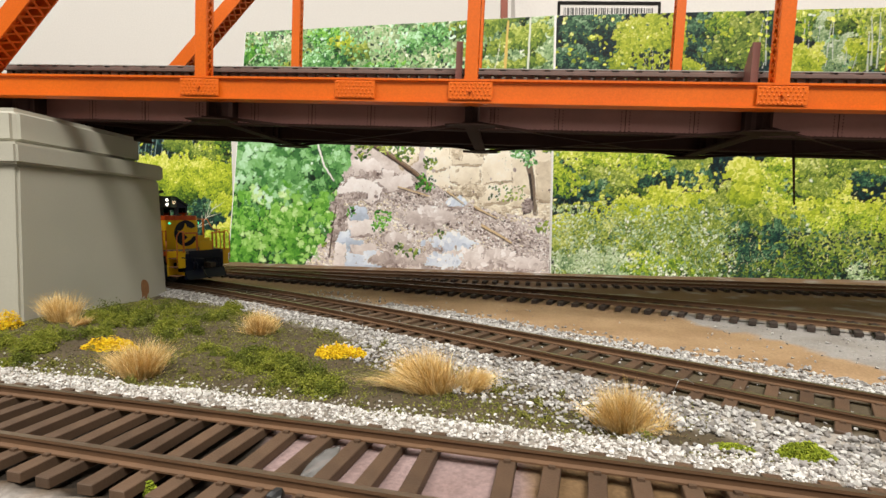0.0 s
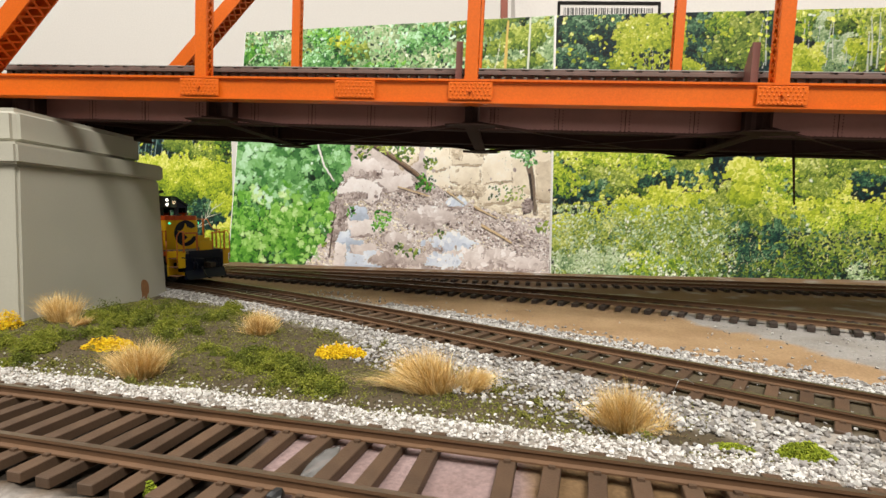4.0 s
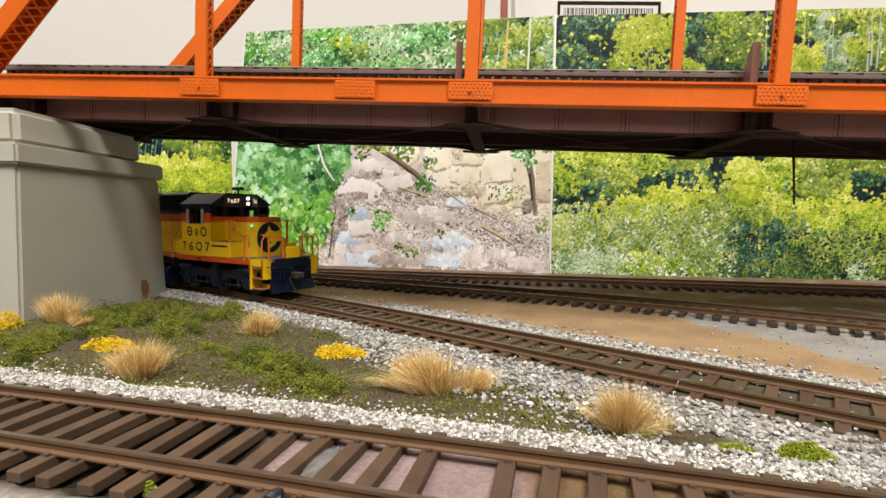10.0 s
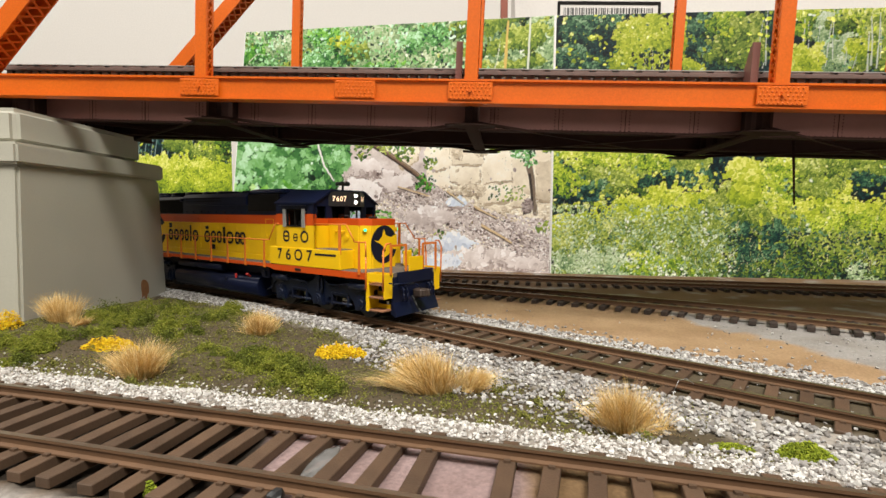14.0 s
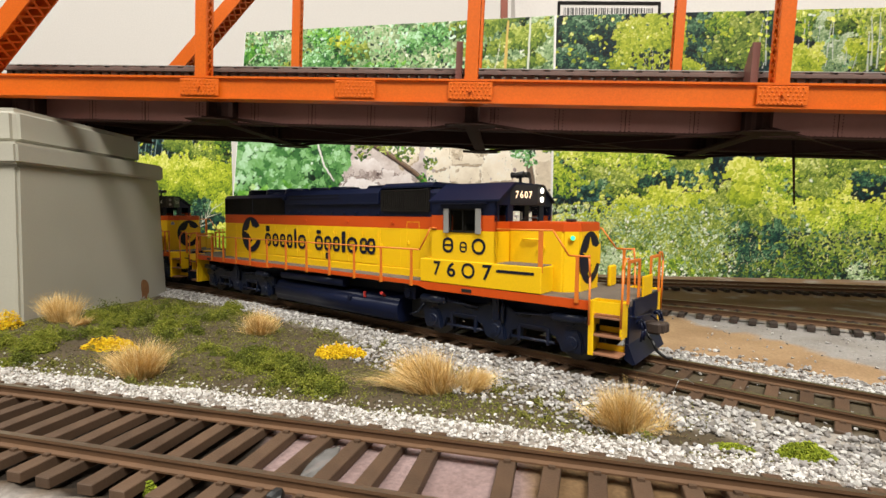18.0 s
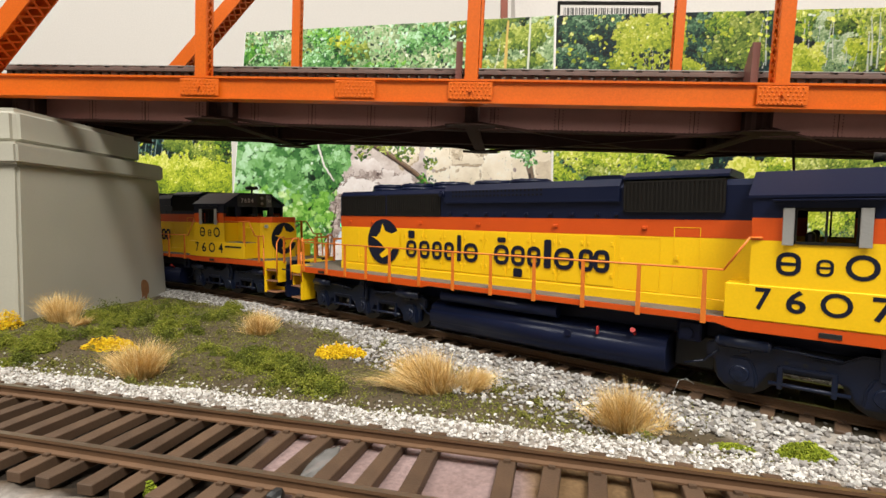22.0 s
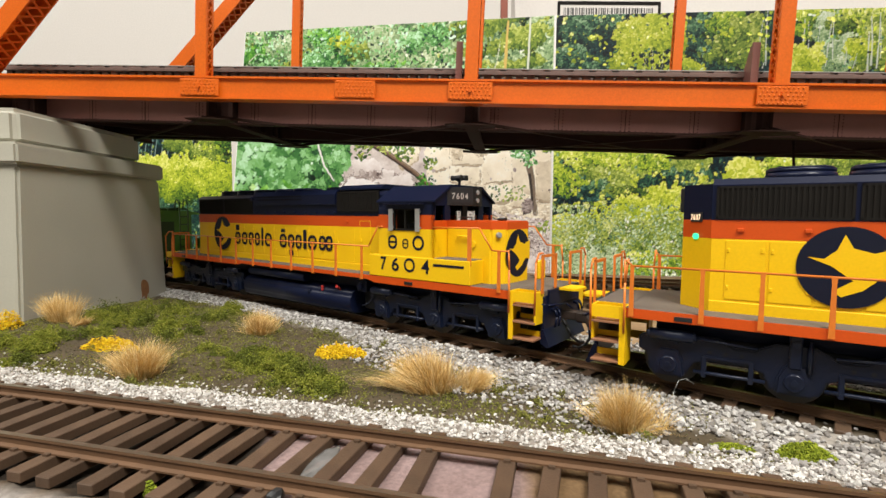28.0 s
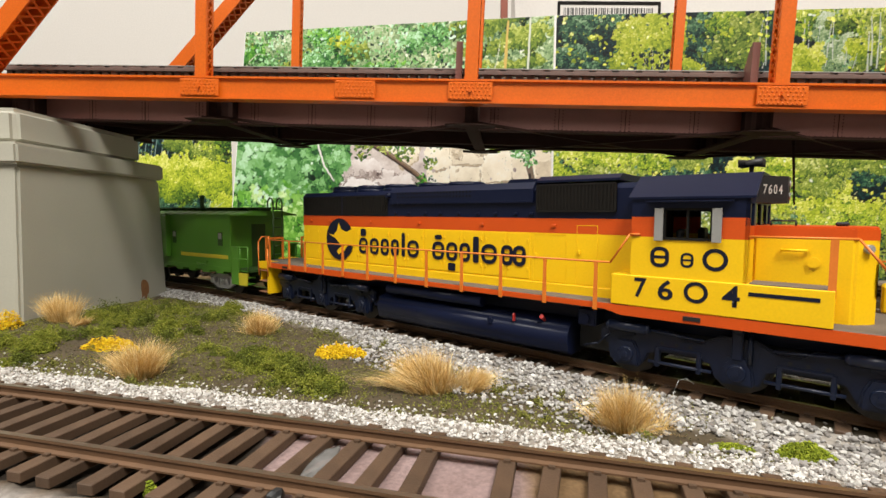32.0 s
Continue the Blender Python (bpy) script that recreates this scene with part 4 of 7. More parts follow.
    grid = [(cu, cv) for cu in np.arange(2, 120, 4.2) for cv in np.arange(3, 110, 3.8)]
    p.rng.shuffle(grid)
    for cu, cv in grid:
        cu, cv = cu + p.rng.normal(0, 1.6), cv + p.rng.normal(0, 1.6)
        j, i = int(np.clip(cv / p.S, 0, p.ny - 1)), int(np.clip(cu / p.S, 0, p.nx - 1))
        if not bank[j, i] or p.rng.random() < 0.2:
            continue
        turn, r = p.rng.uniform(0, 6.28), p.rng.uniform(1.4, 3.6) * (1.35 if cv > 56 and cu < 70 else 1.0)
        bluish = cv + p.rng.normal(0, 9) > 60
        tt = 0.60 + 0.18 * low[j, i] + p.rng.normal(0, 0.11) - (0.12 if cu > 84 else 0)
        for k in range(5):
            a = turn + (k - 2) * 0.62 + p.rng.normal(0, 0.15)
            p.dab(cu + r * 0.6 * math.cos(a), cv + r * 0.6 * math.sin(a), r * (0.9 - 0.13 * abs(k - 2)), r * 0.34, a, p.tone(np.array(tt + 0.06 * (k % 2)), LUSH if bluish else FRESH), 0.9)
    p.stroke([(88, 108), (90.5, 98), (95, 84), (104, 71)], 2.0, 1.3, ink(226, 226, 222))
    p.stroke([(99, 8), (103, 36), (106, 52)], 1.8, 1.0, ink(70, 52, 44), 0.6)
    return p.finish()


def print_trees():
    p = Picture((-460, 500), (-185, 442), [(0, 0), (279, 0), (279, 128), (0, 128)], "colour photograph of dark woods behind a sunlit bush on white paper", 0.6)
    every = np.ones_like(p.uu, bool)
    t = 0.20 + 0.2 * p.field(0)
    p.paint(every, t, TEAL)
    p.leaves(every & (p.uu > 150), t + 0.04, TEAL, (0.6, 1.6), 7000, 0.16)
    for u in (180, 187, 194, 198, 205, 211, 218, 224, 229, 236, 243, 249):
        p.stroke([(u, 88), (u + 3, 104), (u + 5 + u % 4, 126)], 0.9, 0.6, ink(150, 176, 176), 0.65)
    for q in ((266, 102, 20, 12, 0.20, 0.56, OLIVE), (278, 110, 14, 12, 0.2, 0.5, SUNNY), (226, 104, 12, 7, 0.2, 0.5, OLIVE), (250, 94, 14, 8, 0.16, 0.5, OLIVE), (238, 62, 52, 20, 0.16, 0.5, OLIVE), (272, 60, 22, 22, 0.22, 0.56, SUNNY), (228, 40, 30, 20, 0.08, 0.36, WOODS), (264, 38, 22, 18, 0.10, 0.40, WOODS)):
        p.dome(*q[:6], q[6], (0.6, 1.5), 0.9, rough=0.22)
    for q in ((196, 84, 20, 12, 0.36, 0.74), (220, 82, 22, 11, 0.36, 0.76), (246, 80, 20, 11, 0.34, 0.72), (270, 76, 18, 12, 0.30, 0.68), (210, 72, 22, 9, 0.26, 0.60), (240, 70, 24, 8, 0.26, 0.60), (264, 64, 16, 8, 0.24, 0.60), (222, 60, 18, 8, 0.14, 0.46), (270, 52, 12, 8, 0.24, 0.56), (276, 26, 9, 14, 0.5, 0.85), (262, 20, 12, 8, 0.3, 0.6)):
        p.dome(*q, GOLD, (0.5, 1.3), 1.0, rough=0.24)
    for q in ([(243, 32), (252, 40), (262, 52)], [(247, 36), (246, 46)], [(252, 40), (266, 44)], [(243, 31), (258, 36)], [(252, 42), (256, 54)], [(256, 46), (270, 54)], [(250, 38), (250, 52)]):
        p.stroke(q, 0.8, 0.5, ink(206, 210, 190), 0.8)
    return p.finish()


def carton():
    root = tagged(empty("carton"), "plain white cardboard carton with a printed barcode label", "carton")
    bm = bmesh.new()
    box(bm, 66, 520, 480, 507, -4.5, 330, 0.6)
    part("carton_body", bm, M_WALL, root)
    bm = bmesh.new()
    for a in ((106, 203, 236.2, 239.5), (106, 108.6, 190, 236.2), (200.4, 203, 190, 236.2)):
        box(bm, a[0], a[1], 479.7, 480.0, a[2], a[3])
    part("label_border", bm, M_GRILLE, root)
    bm = bmesh.new()
    rng = random.Random(4)
    x = 112.0
    while x < 196:
        w = rng.choice((0.5, 0.5, 1.0, 1.5))
        box(bm, x, x + w, 479.75, 480.0, 205, 233.5)
        x += w + rng.choice((0.6, 0.9, 1.4))
    ob = part("barcode", bm, M_BLACK, root)
    bm = bmesh.new()
    box(bm, 50, 56, 452, 458, -4.5, 300, 0.4)
    tagged(part("steel_post", bm, M_POST), "red-brown painted post standing behind the photo prints", "post")


# ---- train ----
M_GRILLE = shade("radiator_mesh", (0.012, 0.0105, 0.009), 0.7, big=6, fine=0.4, spec=0.12)
M_SILVER = shade("silver_trim", (0.42, 0.42, 0.41), 0.4, metal=0.5, big=6, fine=0.5)
M_COUPLER = shade("coupler_rust", (0.05, 0.032, 0.024), 0.6, big=4, fine=0.4)
M_TREAD = shade("step_tread", (0.27, 0.12, 0.06), 0.7, big=4, fine=0.4)
M_RED = shade("red_cap", (0.45, 0.03, 0.025), 0.4, big=4, fine=0.4)
M_HANDRAIL = shade("handrail_orange", (0.72, 0.19, 0.02), 0.45, big=10, fine=0.5, bump=0.03)
M_DECAL = shade("navy_lettering", (0.008, 0.010, 0.024), 0.5, big=6, fine=0.5, bump=0, spec=0.2)
M_GREENLAMP = glow("green_class_lamp", (0.04, 0.8, 0.36), 1.3)
M_HEADLAMP = glow("lit_headlamp", (1.0, 0.93, 0.84), 3.0)
M_NUMBERLIT = glow("lit_number", (1.0, 0.72, 0.46), 1.1)
M_LENS = shade("unlit_lens", (0.30, 0.30, 0.29), 0.2, big=3, fine=0.5)
M_NUMBEROFF = shade("grey_number", (0.42, 0.40, 0.37), 0.6, big=3, fine=0.5)
M_STEELWHEEL = shade("wheel_steel", (0.05, 0.045, 0.04), 0.45, metal=0.6, big=4, fine=0.4)


def make_glass():
    m = bpy.data.materials.new("cab_glass")
    m.use_nodes = True
    nt = m.node_tree
    b = nt.nodes["Principled BSDF"]
    b.inputs["Base Color"].default_value = (0.92, 0.96, 0.94, 1)
    b.inputs["Roughness"].default_value = 0.04
    b.inputs["Transmission Weight"].default_value = 1.0
    b.inputs["IOR"].default_value = 1.05
    return m


M_GLASS = make_glass()


def glyph(ch, x0, x1, z0, z1, y, depth=0.08):
    """A raised character that fills the box x0..x1, z0..z1 on a side that faces -y."""
    cu = bpy.data.curves.new("glyph", "FONT")
    cu.body, cu.resolution_u, cu.offset = ch, 3, 0.018
    ob = bpy.data.objects.new("glyph", cu)
    me = bpy.data.meshes.new_from_object(ob)
    bm = bmesh.new()
    bm.from_mesh(me)
    bpy.data.objects.remove(ob)
    bpy.data.meshes.remove(me)
    xs, ys = [v.co.x for v in bm.verts], [v.co.y for v in bm.verts]
    ax, bx, az, bz = min(xs), max(xs), min(ys), max(ys)
    for v in bm.verts:
        v.co = (x0 + (v.co.x - ax) / (bx - ax) * (x1 - x0), y - depth, z0 + (v.co.y - az) / (bz - az) * (z1 - z0))
    return bm


def flat_shape(bm, outer, y, hole=None):
    """A thin plate in the plane y; outer and hole are rings of equal length, or outer alone."""
    vo = [bm.verts.new((p[0], y, p[1])) for p in outer]
    if hole is None:
        bm.faces.new(vo)
        return
    vi = [bm.verts.new((p[0], y, p[1])) for p in hole]
    n = len(vo)
    for i in range(n):
        bm.faces.new((vo[i], vo[(i + 1) % n], vi[(i + 1) % n], vi[i]))


def round_rect(x0, x1, z0, z1, r, n=4):
    pts = []
    for cx, cz, a0 in ((x1 - r, z1 - r, 0), (x0 + r, z1 - r, 90), (x0 + r, z0 + r, 180), (x1 - r, z0 + r, 270)):
        for i in range(n + 1):
            a = radians(a0 + 90 * i / n)
            pts.append((cx + r * math.cos(a), cz + r * math.sin(a)))
    return pts


def emblem(bm, cx, cz, r, y, slot_dark=0, slot_light=1, axis=1, sign=-1.0):
    """A plain dark disc with a light pointed figure and a wedge open to one side."""
    def put(pts, off, slot):
        vs = [bm.verts.new((cx + p[0], y + sign * off, cz + p[1]) if axis == 1 else (y + off, cx + p[0], cz + p[1])) for p in pts]
        bm.faces.new(vs).material_index = slot
    put([(r * math.cos(a), r * math.sin(a)) for a in np.linspace(0, 2 * math.pi, 40, endpoint=False)], 0.0, slot_dark)
    k = r / 8.2
    body = [(-6.4, 1.9), (-3.6, 1.6), (-1.6, 3.4), (-0.4, 6.6), (1.0, 3.9), (4.2, 3.0), (8.1, 4.4), (8.3, 2.2), (8.3, -2.6), (5.2, -2.0),
            (2.8, -4.4), (-0.6, -6.0), (-1.9, -4.8), (1.2, -2.6), (-2.4, 0.2)]
    put([(a * k, b * k) for a, b in body], 0.06, slot_light)


WHEELS = []
REAR = 3.6


def loco(digits, lit):
    root = tagged(empty("diesel_locomotive"),
                  "yellow and dark blue model diesel locomotive, vermilion stripe, " + ("lit headlamps" if lit else "unlit lamps"),
                  "locomotive", "locomotives")
    # long hood, banded in three colours
    bm = bmesh.new()
    box(bm, -89, 50, -11, 11, 18, 34.6, 0.12)
    hood = part("long_hood", bm, M_YELLOW, root)
    bm = bmesh.new()
    box(bm, -89.02, 50, -11.02, 11.02, 34.6, 38.7)
    part("hood_stripe", bm, M_VERM, root)
    bm = bmesh.new()
    prism(bm, [(-11.05, 38.7), (11.05, 38.7), (11.05, 46.5), (9.8, 47.9), (-9.8, 47.9), (-11.05, 46.5)], 0, -89.05, 50)
    roof = part("hood_roof", bm, M_NAVY, root)
    bm = bmesh.new()
    box(bm, -89, 50, -11.25, 11.25, 18, 20.6, 0.1)
    part("hood_skirt", bm, M_YELLOW, root)
    for z0, z1, mt in ((18, 34.6, M_YELLOW), (34.6, 38.7, M_VERM), (38.7, 46.8, M_NAVY)):
        bm = bmesh.new()
        prism(bm, [(-89.0, -10.9), (-95.4, -5.6), (-95.4, 5.6), (-89.0, 10.9)], 2, z0, z1)
        part("hood_end", bm, mt, root)
    # hood doors with latches
    door = None
    for side in (-1, 1):
        x = -86.0
        while x < 12:
            if door is None:
                bm = bmesh.new()
                box(bm, 0.0, 7.6, -0.16, 0, 21.2, 34.3, 0.06)
                for z in (23.4, 31.6):
                    box(bm, 6.6, 7.2, -0.36, -0.1, z, z + 1.1, 0.08)
                    box(bm, 0.3, 0.8, -0.34, -0.1, z, z + 0.9, 0.08)
                door = part("hood_door", bm, M_YELLOW, root)
                door.matrix_basis = pose(x * K, -11 * K, 0)
            else:
                again(door, pose(x * K, -11 * K, 0) if side < 0 else pose((x + 7.6) * K, 11 * K, 0, 0, 0, 180), root)
            x += 8.15
    for x0, x1, z0, z1 in ((33.4, 39.2, 21.1, 36.9), (20.4, 30.5, 21.0, 34.2)):
        bm = bmesh.new()
        for a, b, c, d in ((x0, x1, z0, z0 + 0.14), (x0, x1, z1 - 0.14, z1), (x0, x0 + 0.14, z0, z1), (x1 - 0.14, x1, z0, z1)):
            box(bm, a, b, -11.08, -11.0, c, d)
        box(bm, x0 + 0.6, x0 + 1.2, -11.5, -11, (z0 + z1) / 2, (z0 + z1) / 2 + 1.2, 0.1)
        part("door_frame", bm, M_YELLOW, root)
    # radiator grilles
    for side in (-1, 1):
        for x0, x1, z0, z1, proud in ((-88.2, -64.1, 39.0, 46.2, 0.25), (-63.3, -38.4, 39.0, 46.2, 0.25), (21.4, 44.0, 40.4, 48.0, 0.75)):
            bm = bmesh.new()
            y0 = side * 11.05
            ya, yb = sorted((y0, y0 + side * proud))
            for a, b, c, d in ((x0, x1, z0, z0 + 0.5), (x0, x1, z1 - 0.5, z1), (x0, x0 + 0.5, z0, z1), (x1 - 0.5, x1, z0, z1)):
                box(bm, a, b, ya, yb, c, d)
            yc = y0 + side * (proud - 0.2)
            box(bm, x0, x1, min(y0, yc), max(y0, yc), z0, z1)
            x = x0 + 1.1
            while x < x1 - 0.8:
                box(bm, x - 0.22, x + 0.22, min(yc, y0 + side * proud), max(yc, y0 + side * proud), z0 + 0.5, z1 - 0.5)
                x += 0.98
            part("radiator_grille", bm, M_GRILLE, root, "blackish louvred radiator grille")
    # brake blister, roof fans and hatches
    bm = bmesh.new()
    prism(bm, [(-11.9, 43.1), (11.9, 43.1), (11.9, 47.0), (10.4, 48.9), (-10.4, 48.9), (-11.9, 47.0)], 0, -36.5, 20.4)
    part("brake_blister", bm, M_NAVY, root)
    fan = None
    for x, z in ((-72.8, 47.8), (-57.6, 47.8), (-42.5, 47.8), (-25.0, 47.7), (-11.6, 47.7)):
        if fan is None:
            bm = bmesh.new()
            rod(bm, (0, 0, 0), (0, 0, 1.5), 7.0, 32, 6.5)
            rod(bm, (0, 0, 1.5), (0, 0, 2.3), 6.5, 32)
            rod(bm, (0, 0, 2.3), (0, 0, 2.7), 6.5, 32, 5.9)
            rod(bm, (0, 0, 2.7), (0, 0, 3.0), 1.5, 12)
            for i in range(8):
                a = i * math.pi / 4
                beam(bm, (1.2 * math.cos(a), 1.2 * math.sin(a), 2.78), (5.8 * math.cos(a), 5.8 * math.sin(a), 2.78), 0.3, 0.2)
            fan = part("roof_fan", bm, M_NAVY, root)
            fan.matrix_basis = pose(x * K, 0, z * K)
        else:
            again(fan, pose(x * K, 0, z * K), root)
    bm = bmesh.new()
    prism(bm, [(8.2, 48.8), (19.6, 48.8), (18.4, 50.2), (9.6, 50.2)], 1, -6.5, 6.5)
    part("roof_hatch", bm, M_NAVY, root)
    bm = bmesh.new()
    prism(bm, [(-10.6, 48.6), (10.6, 48.6), (10.6, 49.2), (8.6, 50.4), (-8.6, 50.4), (-10.6, 49.2)], 0, 21.0, 44.4)
    part("roof_hatch", bm, M_NAVY, root)
    # low vents along the blister and lifting lugs below it
    bm = bmesh.new()
    for row in (45.0, 46.3):
        x = -33.0
        while x < -1.0:
            box(bm, x, x + 0.6, -11.98, -11.85, row, row + 0.6)
            x += 1.3
    part("vent_louvres", bm, M_GRILLE, root)
    for x in (-35.0, -28.5, -21.0, -14.5, -7.0, 0.5, 7.0, 14.0, 19.0):
        bm = bmesh.new()
        box(bm, x, x + 1.2, -11.55, -11.0, 39.5, 40.3, 0.12)
        part("roof_lug", bm, M_NAVY, root)
    bm = bmesh.new()
    rod(bm, (-37.2, -11.0, 46.0), (-37.2, -12.6, 46.0), 1.0, 10)
    rod(bm, (-37.2, -12.4, 46.0), (-37.2, -13.0, 46.0), 0.6, 8)
    part("bell", bm, M_NAVY, root)
    bm = bmesh.new()
    pipe(bm, [(-35.5, -11.7, 43.6), (19.5, -11.7, 43.6)], 0.22, 6)
    part("roof_conduit", bm, M_NAVY, root)
    # lifting lugs along the stripe
    for x in (-84, -72, -48, -24, 2, 26):
        bm = bmesh.new()
        box(bm, x, x + 1.3, -11.5, -11, 36.2, 37.0, 0.1)
        part("lifting_lug", bm, M_VERM, root)
    # cab: hollow, from panels
    for side in (-1, 1):
        for z0, z1, mt in ((18.0, 34.7, M_YELLOW), (34.7, 39.3, M_VERM), (39.3, 43.7, M_NAVY)):
            bm = bmesh.new()
            ya, yb = sorted((side * 17.5, side * 16.6))
            if z0 < 34.0:
                box(bm, 50, 74, ya, yb, z0, 34.4)
            for xa, xb in ((50, 57.5), (66.8, 74)):
                box(bm, xa, xb, ya, yb, max(z0, 34.4), min(z1, 41.0)) if z1 > 34.4 else None
            if z1 > 41:
                box(bm, 50, 74, ya, yb, 41.0, z1)
            part("cab_side", bm, mt, root)
        bm = bmesh.new()
        ya, yb = sorted((side * 17.75, side * 16.9))
        for a, b, c, d in ((57.2, 67.1, 40.8, 41.3), (57.2, 67.1, 34.1, 34.7), (57.0, 57.6, 34.1, 41.3), (66.7, 67.3, 34.1, 41.3), (62.0, 62.4, 34.4, 41.0)):
            box(bm, a, b, ya, yb, c, d)
        part("window_frame", bm, M_GRILLE, root)
        for xa, xb in ((55.3, 57.2), (67.1, 69.0)):
            bm = bmesh.new()
            ya, yb = sorted((side * 18.4, side * 18.0))
            box(bm, xa, xb, ya, yb, 33.9, 41.3, 0.1)
            for z in (35.0, 40.0):
                ya, yb = sorted((side * 18.1, side * 17.4))
                box(bm, xa, xb, ya, yb, z, z + 0.4)
            part("wind_deflector", bm, M_SILVER, root, "silver wind deflector")
        bm = bmesh.new()
        ya, yb = sorted((side * 19.2, side * 17.4))
        box(bm, 53.5, 71.0, ya, yb, 42.7, 43.0, 0.05)
        part("sun_visor", bm, M_NAVY, root)
    bm = bmesh.new()
    out = [(-17.9, 43.4), (-17.9, 43.9), (-9.2, 49.3), (9.2, 49.3), (17.9, 43.9), (17.9, 43.4), (8.9, 48.5), (-8.9, 48.5)]
    prism(bm, out, 0, 49.2, 75.0)
    part("cab_roof", bm, M_NAVY, root)
    bm = bmesh.new()
    prism(bm, [(-16.6, 18), (16.6, 18), (16.6, 43.5), (9.0, 48.6), (-9.0, 48.6), (-16.6, 43.5)], 0, 50.0, 50.6)
    part("cab_back", bm, M_BLACK, root)
    # cab front with window openings
    for y0, y1, z0, z1, mt in ((-17.5, 17.5, 18, 34.7, M_YELLOW), (-17.5, 17.5, 34.7, 37.6, M_VERM)):
        bm = bmesh.new()
        box(bm, 73.2, 74.0, y0, y1, z0, z1)
        part("cab_front", bm, mt, root)
    bm = bmesh.new()
    for y0, y1 in ((-17.5, -16.2), (-11.4, -8.4), (-1.4, 1.4), (8.4, 11.4), (16.2, 17.5)):
        box(bm, 73.2, 74.0, y0, y1, 37.6, 42.4)
    prism(bm, [(-17.5, 42.4), (17.5, 42.4), (17.5, 43.6), (9.0, 48.9), (-9.0, 48.9), (-17.5, 43.6)], 0, 73.2, 74.0)
    part("windscreen_frame", bm, M_NAVY, root)
    for y0, y1 in ((-16.2, -11.4), (-8.4, -1.4), (1.4, 8.4), (11.4, 16.2)):
        bm = bmesh.new()
        box(bm, 73.5, 73.7, y0, y1, 37.6, 42.4)
        part("window_pane", bm, M_GLASS, root).visible_shadow = False
    for y in (-11.0, 11.0):
        bm = bmesh.new()
        box(bm, 60.0, 64.0, y - 2.5, y + 2.5, 26.0, 33.0, 0.5)
        box(bm, 58.8, 60.4, y - 2.5, y + 2.5, 30.0, 36.5, 0.5)
        part("cab_seat", bm, M_BLACK, root)
    # number boards and headlamps over the windscreen
    bm = bmesh.new()
    prism(bm, [(74.0, -10.2), (79.0, -2.6), (79.0, 2.6), (74.0, 10.2)], 2, 42.6, 48.5)
    part("number_board_housing", bm, M_BLACK, root)
    for side in (-1, 1):
        a, b = Vector((74.0, side * 10.2, 0)), Vector((79.0, side * 2.6, 0))
        d = (b - a).normalized()
        n = Vector((d.y, -d.x, 0)) * (1 if side < 0 else -1)
        yaw = math.degrees(math.atan2(d.y, d.x)) if side < 0 else math.degrees(math.atan2(-d.y, -d.x))
        frame_at = (a + b) / 2 + n * 0.08
        bm = bmesh.new()
        box(bm, -3.9, 3.9, 0.0, 0.06, 43.4, 47.6)
        board = part("number_board", bm, M_BLACK, root, "black number board with white digits")
        board.matrix_basis = pose(frame_at.x * K, frame_at.y * K, 0, 0, 0, yaw)
        for i, ch in enumerate(digits):
            x = -2.9 + 1.5 * i
            part("digit", glyph(ch, x, x + 1.1, 44.5, 46.6, -0.02), M_NUMBERLIT if lit else M_NUMBEROFF, board)
    for z in (44.2, 46.9):
        bm = bmesh.new()
        rod(bm, (79.0, 0, z), (79.35, 0, z), 0.78, 14)
        part("headlamp", bm, M_HEADLAMP if lit else M_LENS, root)
    bm = bmesh.new()
    rod(bm, (71.5, 0, 49.0), (71.5, 0, 51.6), 0.5, 8)
    for y, dx in ((-2.4, 1), (-0.8, -1), (0.8, 1), (2.4, -1), (0.0, 1)):
        rod(bm, (71.5 - 1.5 * dx, y, 52.0), (71.5 + 2.6 * dx, y, 52.0), 0.45, 8, 0.95)
    box(bm, 70.6, 72.4, -3.2, 3.2, 51.4, 52.0, 0.1)
    part("air_horn", bm, M_BLACK, root)
    # short nose
    for z0, z1, mt in ((18, 35.0, M_YELLOW), (35.0, 37.2, M_VERM)):
        bm = bmesh.new()
        prism(bm, [(74, -10.5), (91.2, -10.5), (94.8, -6.8), (94.8, 6.8), (91.2, 10.5), (74, 10.5)], 2, z0, z1)
        bmesh.ops.bevel(bm, geom=[e for e in bm.edges if e.is_valid and abs(e.verts[0].co.z - e.verts[1].co.z) > 5], offset=0.5, segments=2, affect="EDGES")
        part("short_nose", bm, mt, root)
    bm = bmesh.new()
    prism(bm, [(74, -10.3), (91.1, -10.3), (94.6, -6.7), (94.6, 6.7), (91.1, 10.3), (74, 10.3)], 2, 37.2, 37.6)
    part("nose_top", bm, M_VERM, root)
    bm = bmesh.new()
    box(bm, 87.6, 90.0, -1.5, 1.5, 37.6, 38.5, 0.3)
    part("nose_vent", bm, M_BLACK, root)
    bm = bmesh.new()
    pipe(bm, [(76.5, -6.0, 37.5), (76.5, -6.0, 38.7), (81.0, -6.0, 38.7), (81.0, -6.0, 37.5)], 0.18, 6)
    part("grab_iron", bm, M_BLACK, root)
    bm = bmesh.new()
    emblem(bm, 0, 27.4, 7.6, 94.86, axis=0)
    part("round_emblem", bm, [M_DECAL, M_YELLOW], root, "plain dark disc emblem with a yellow figure")
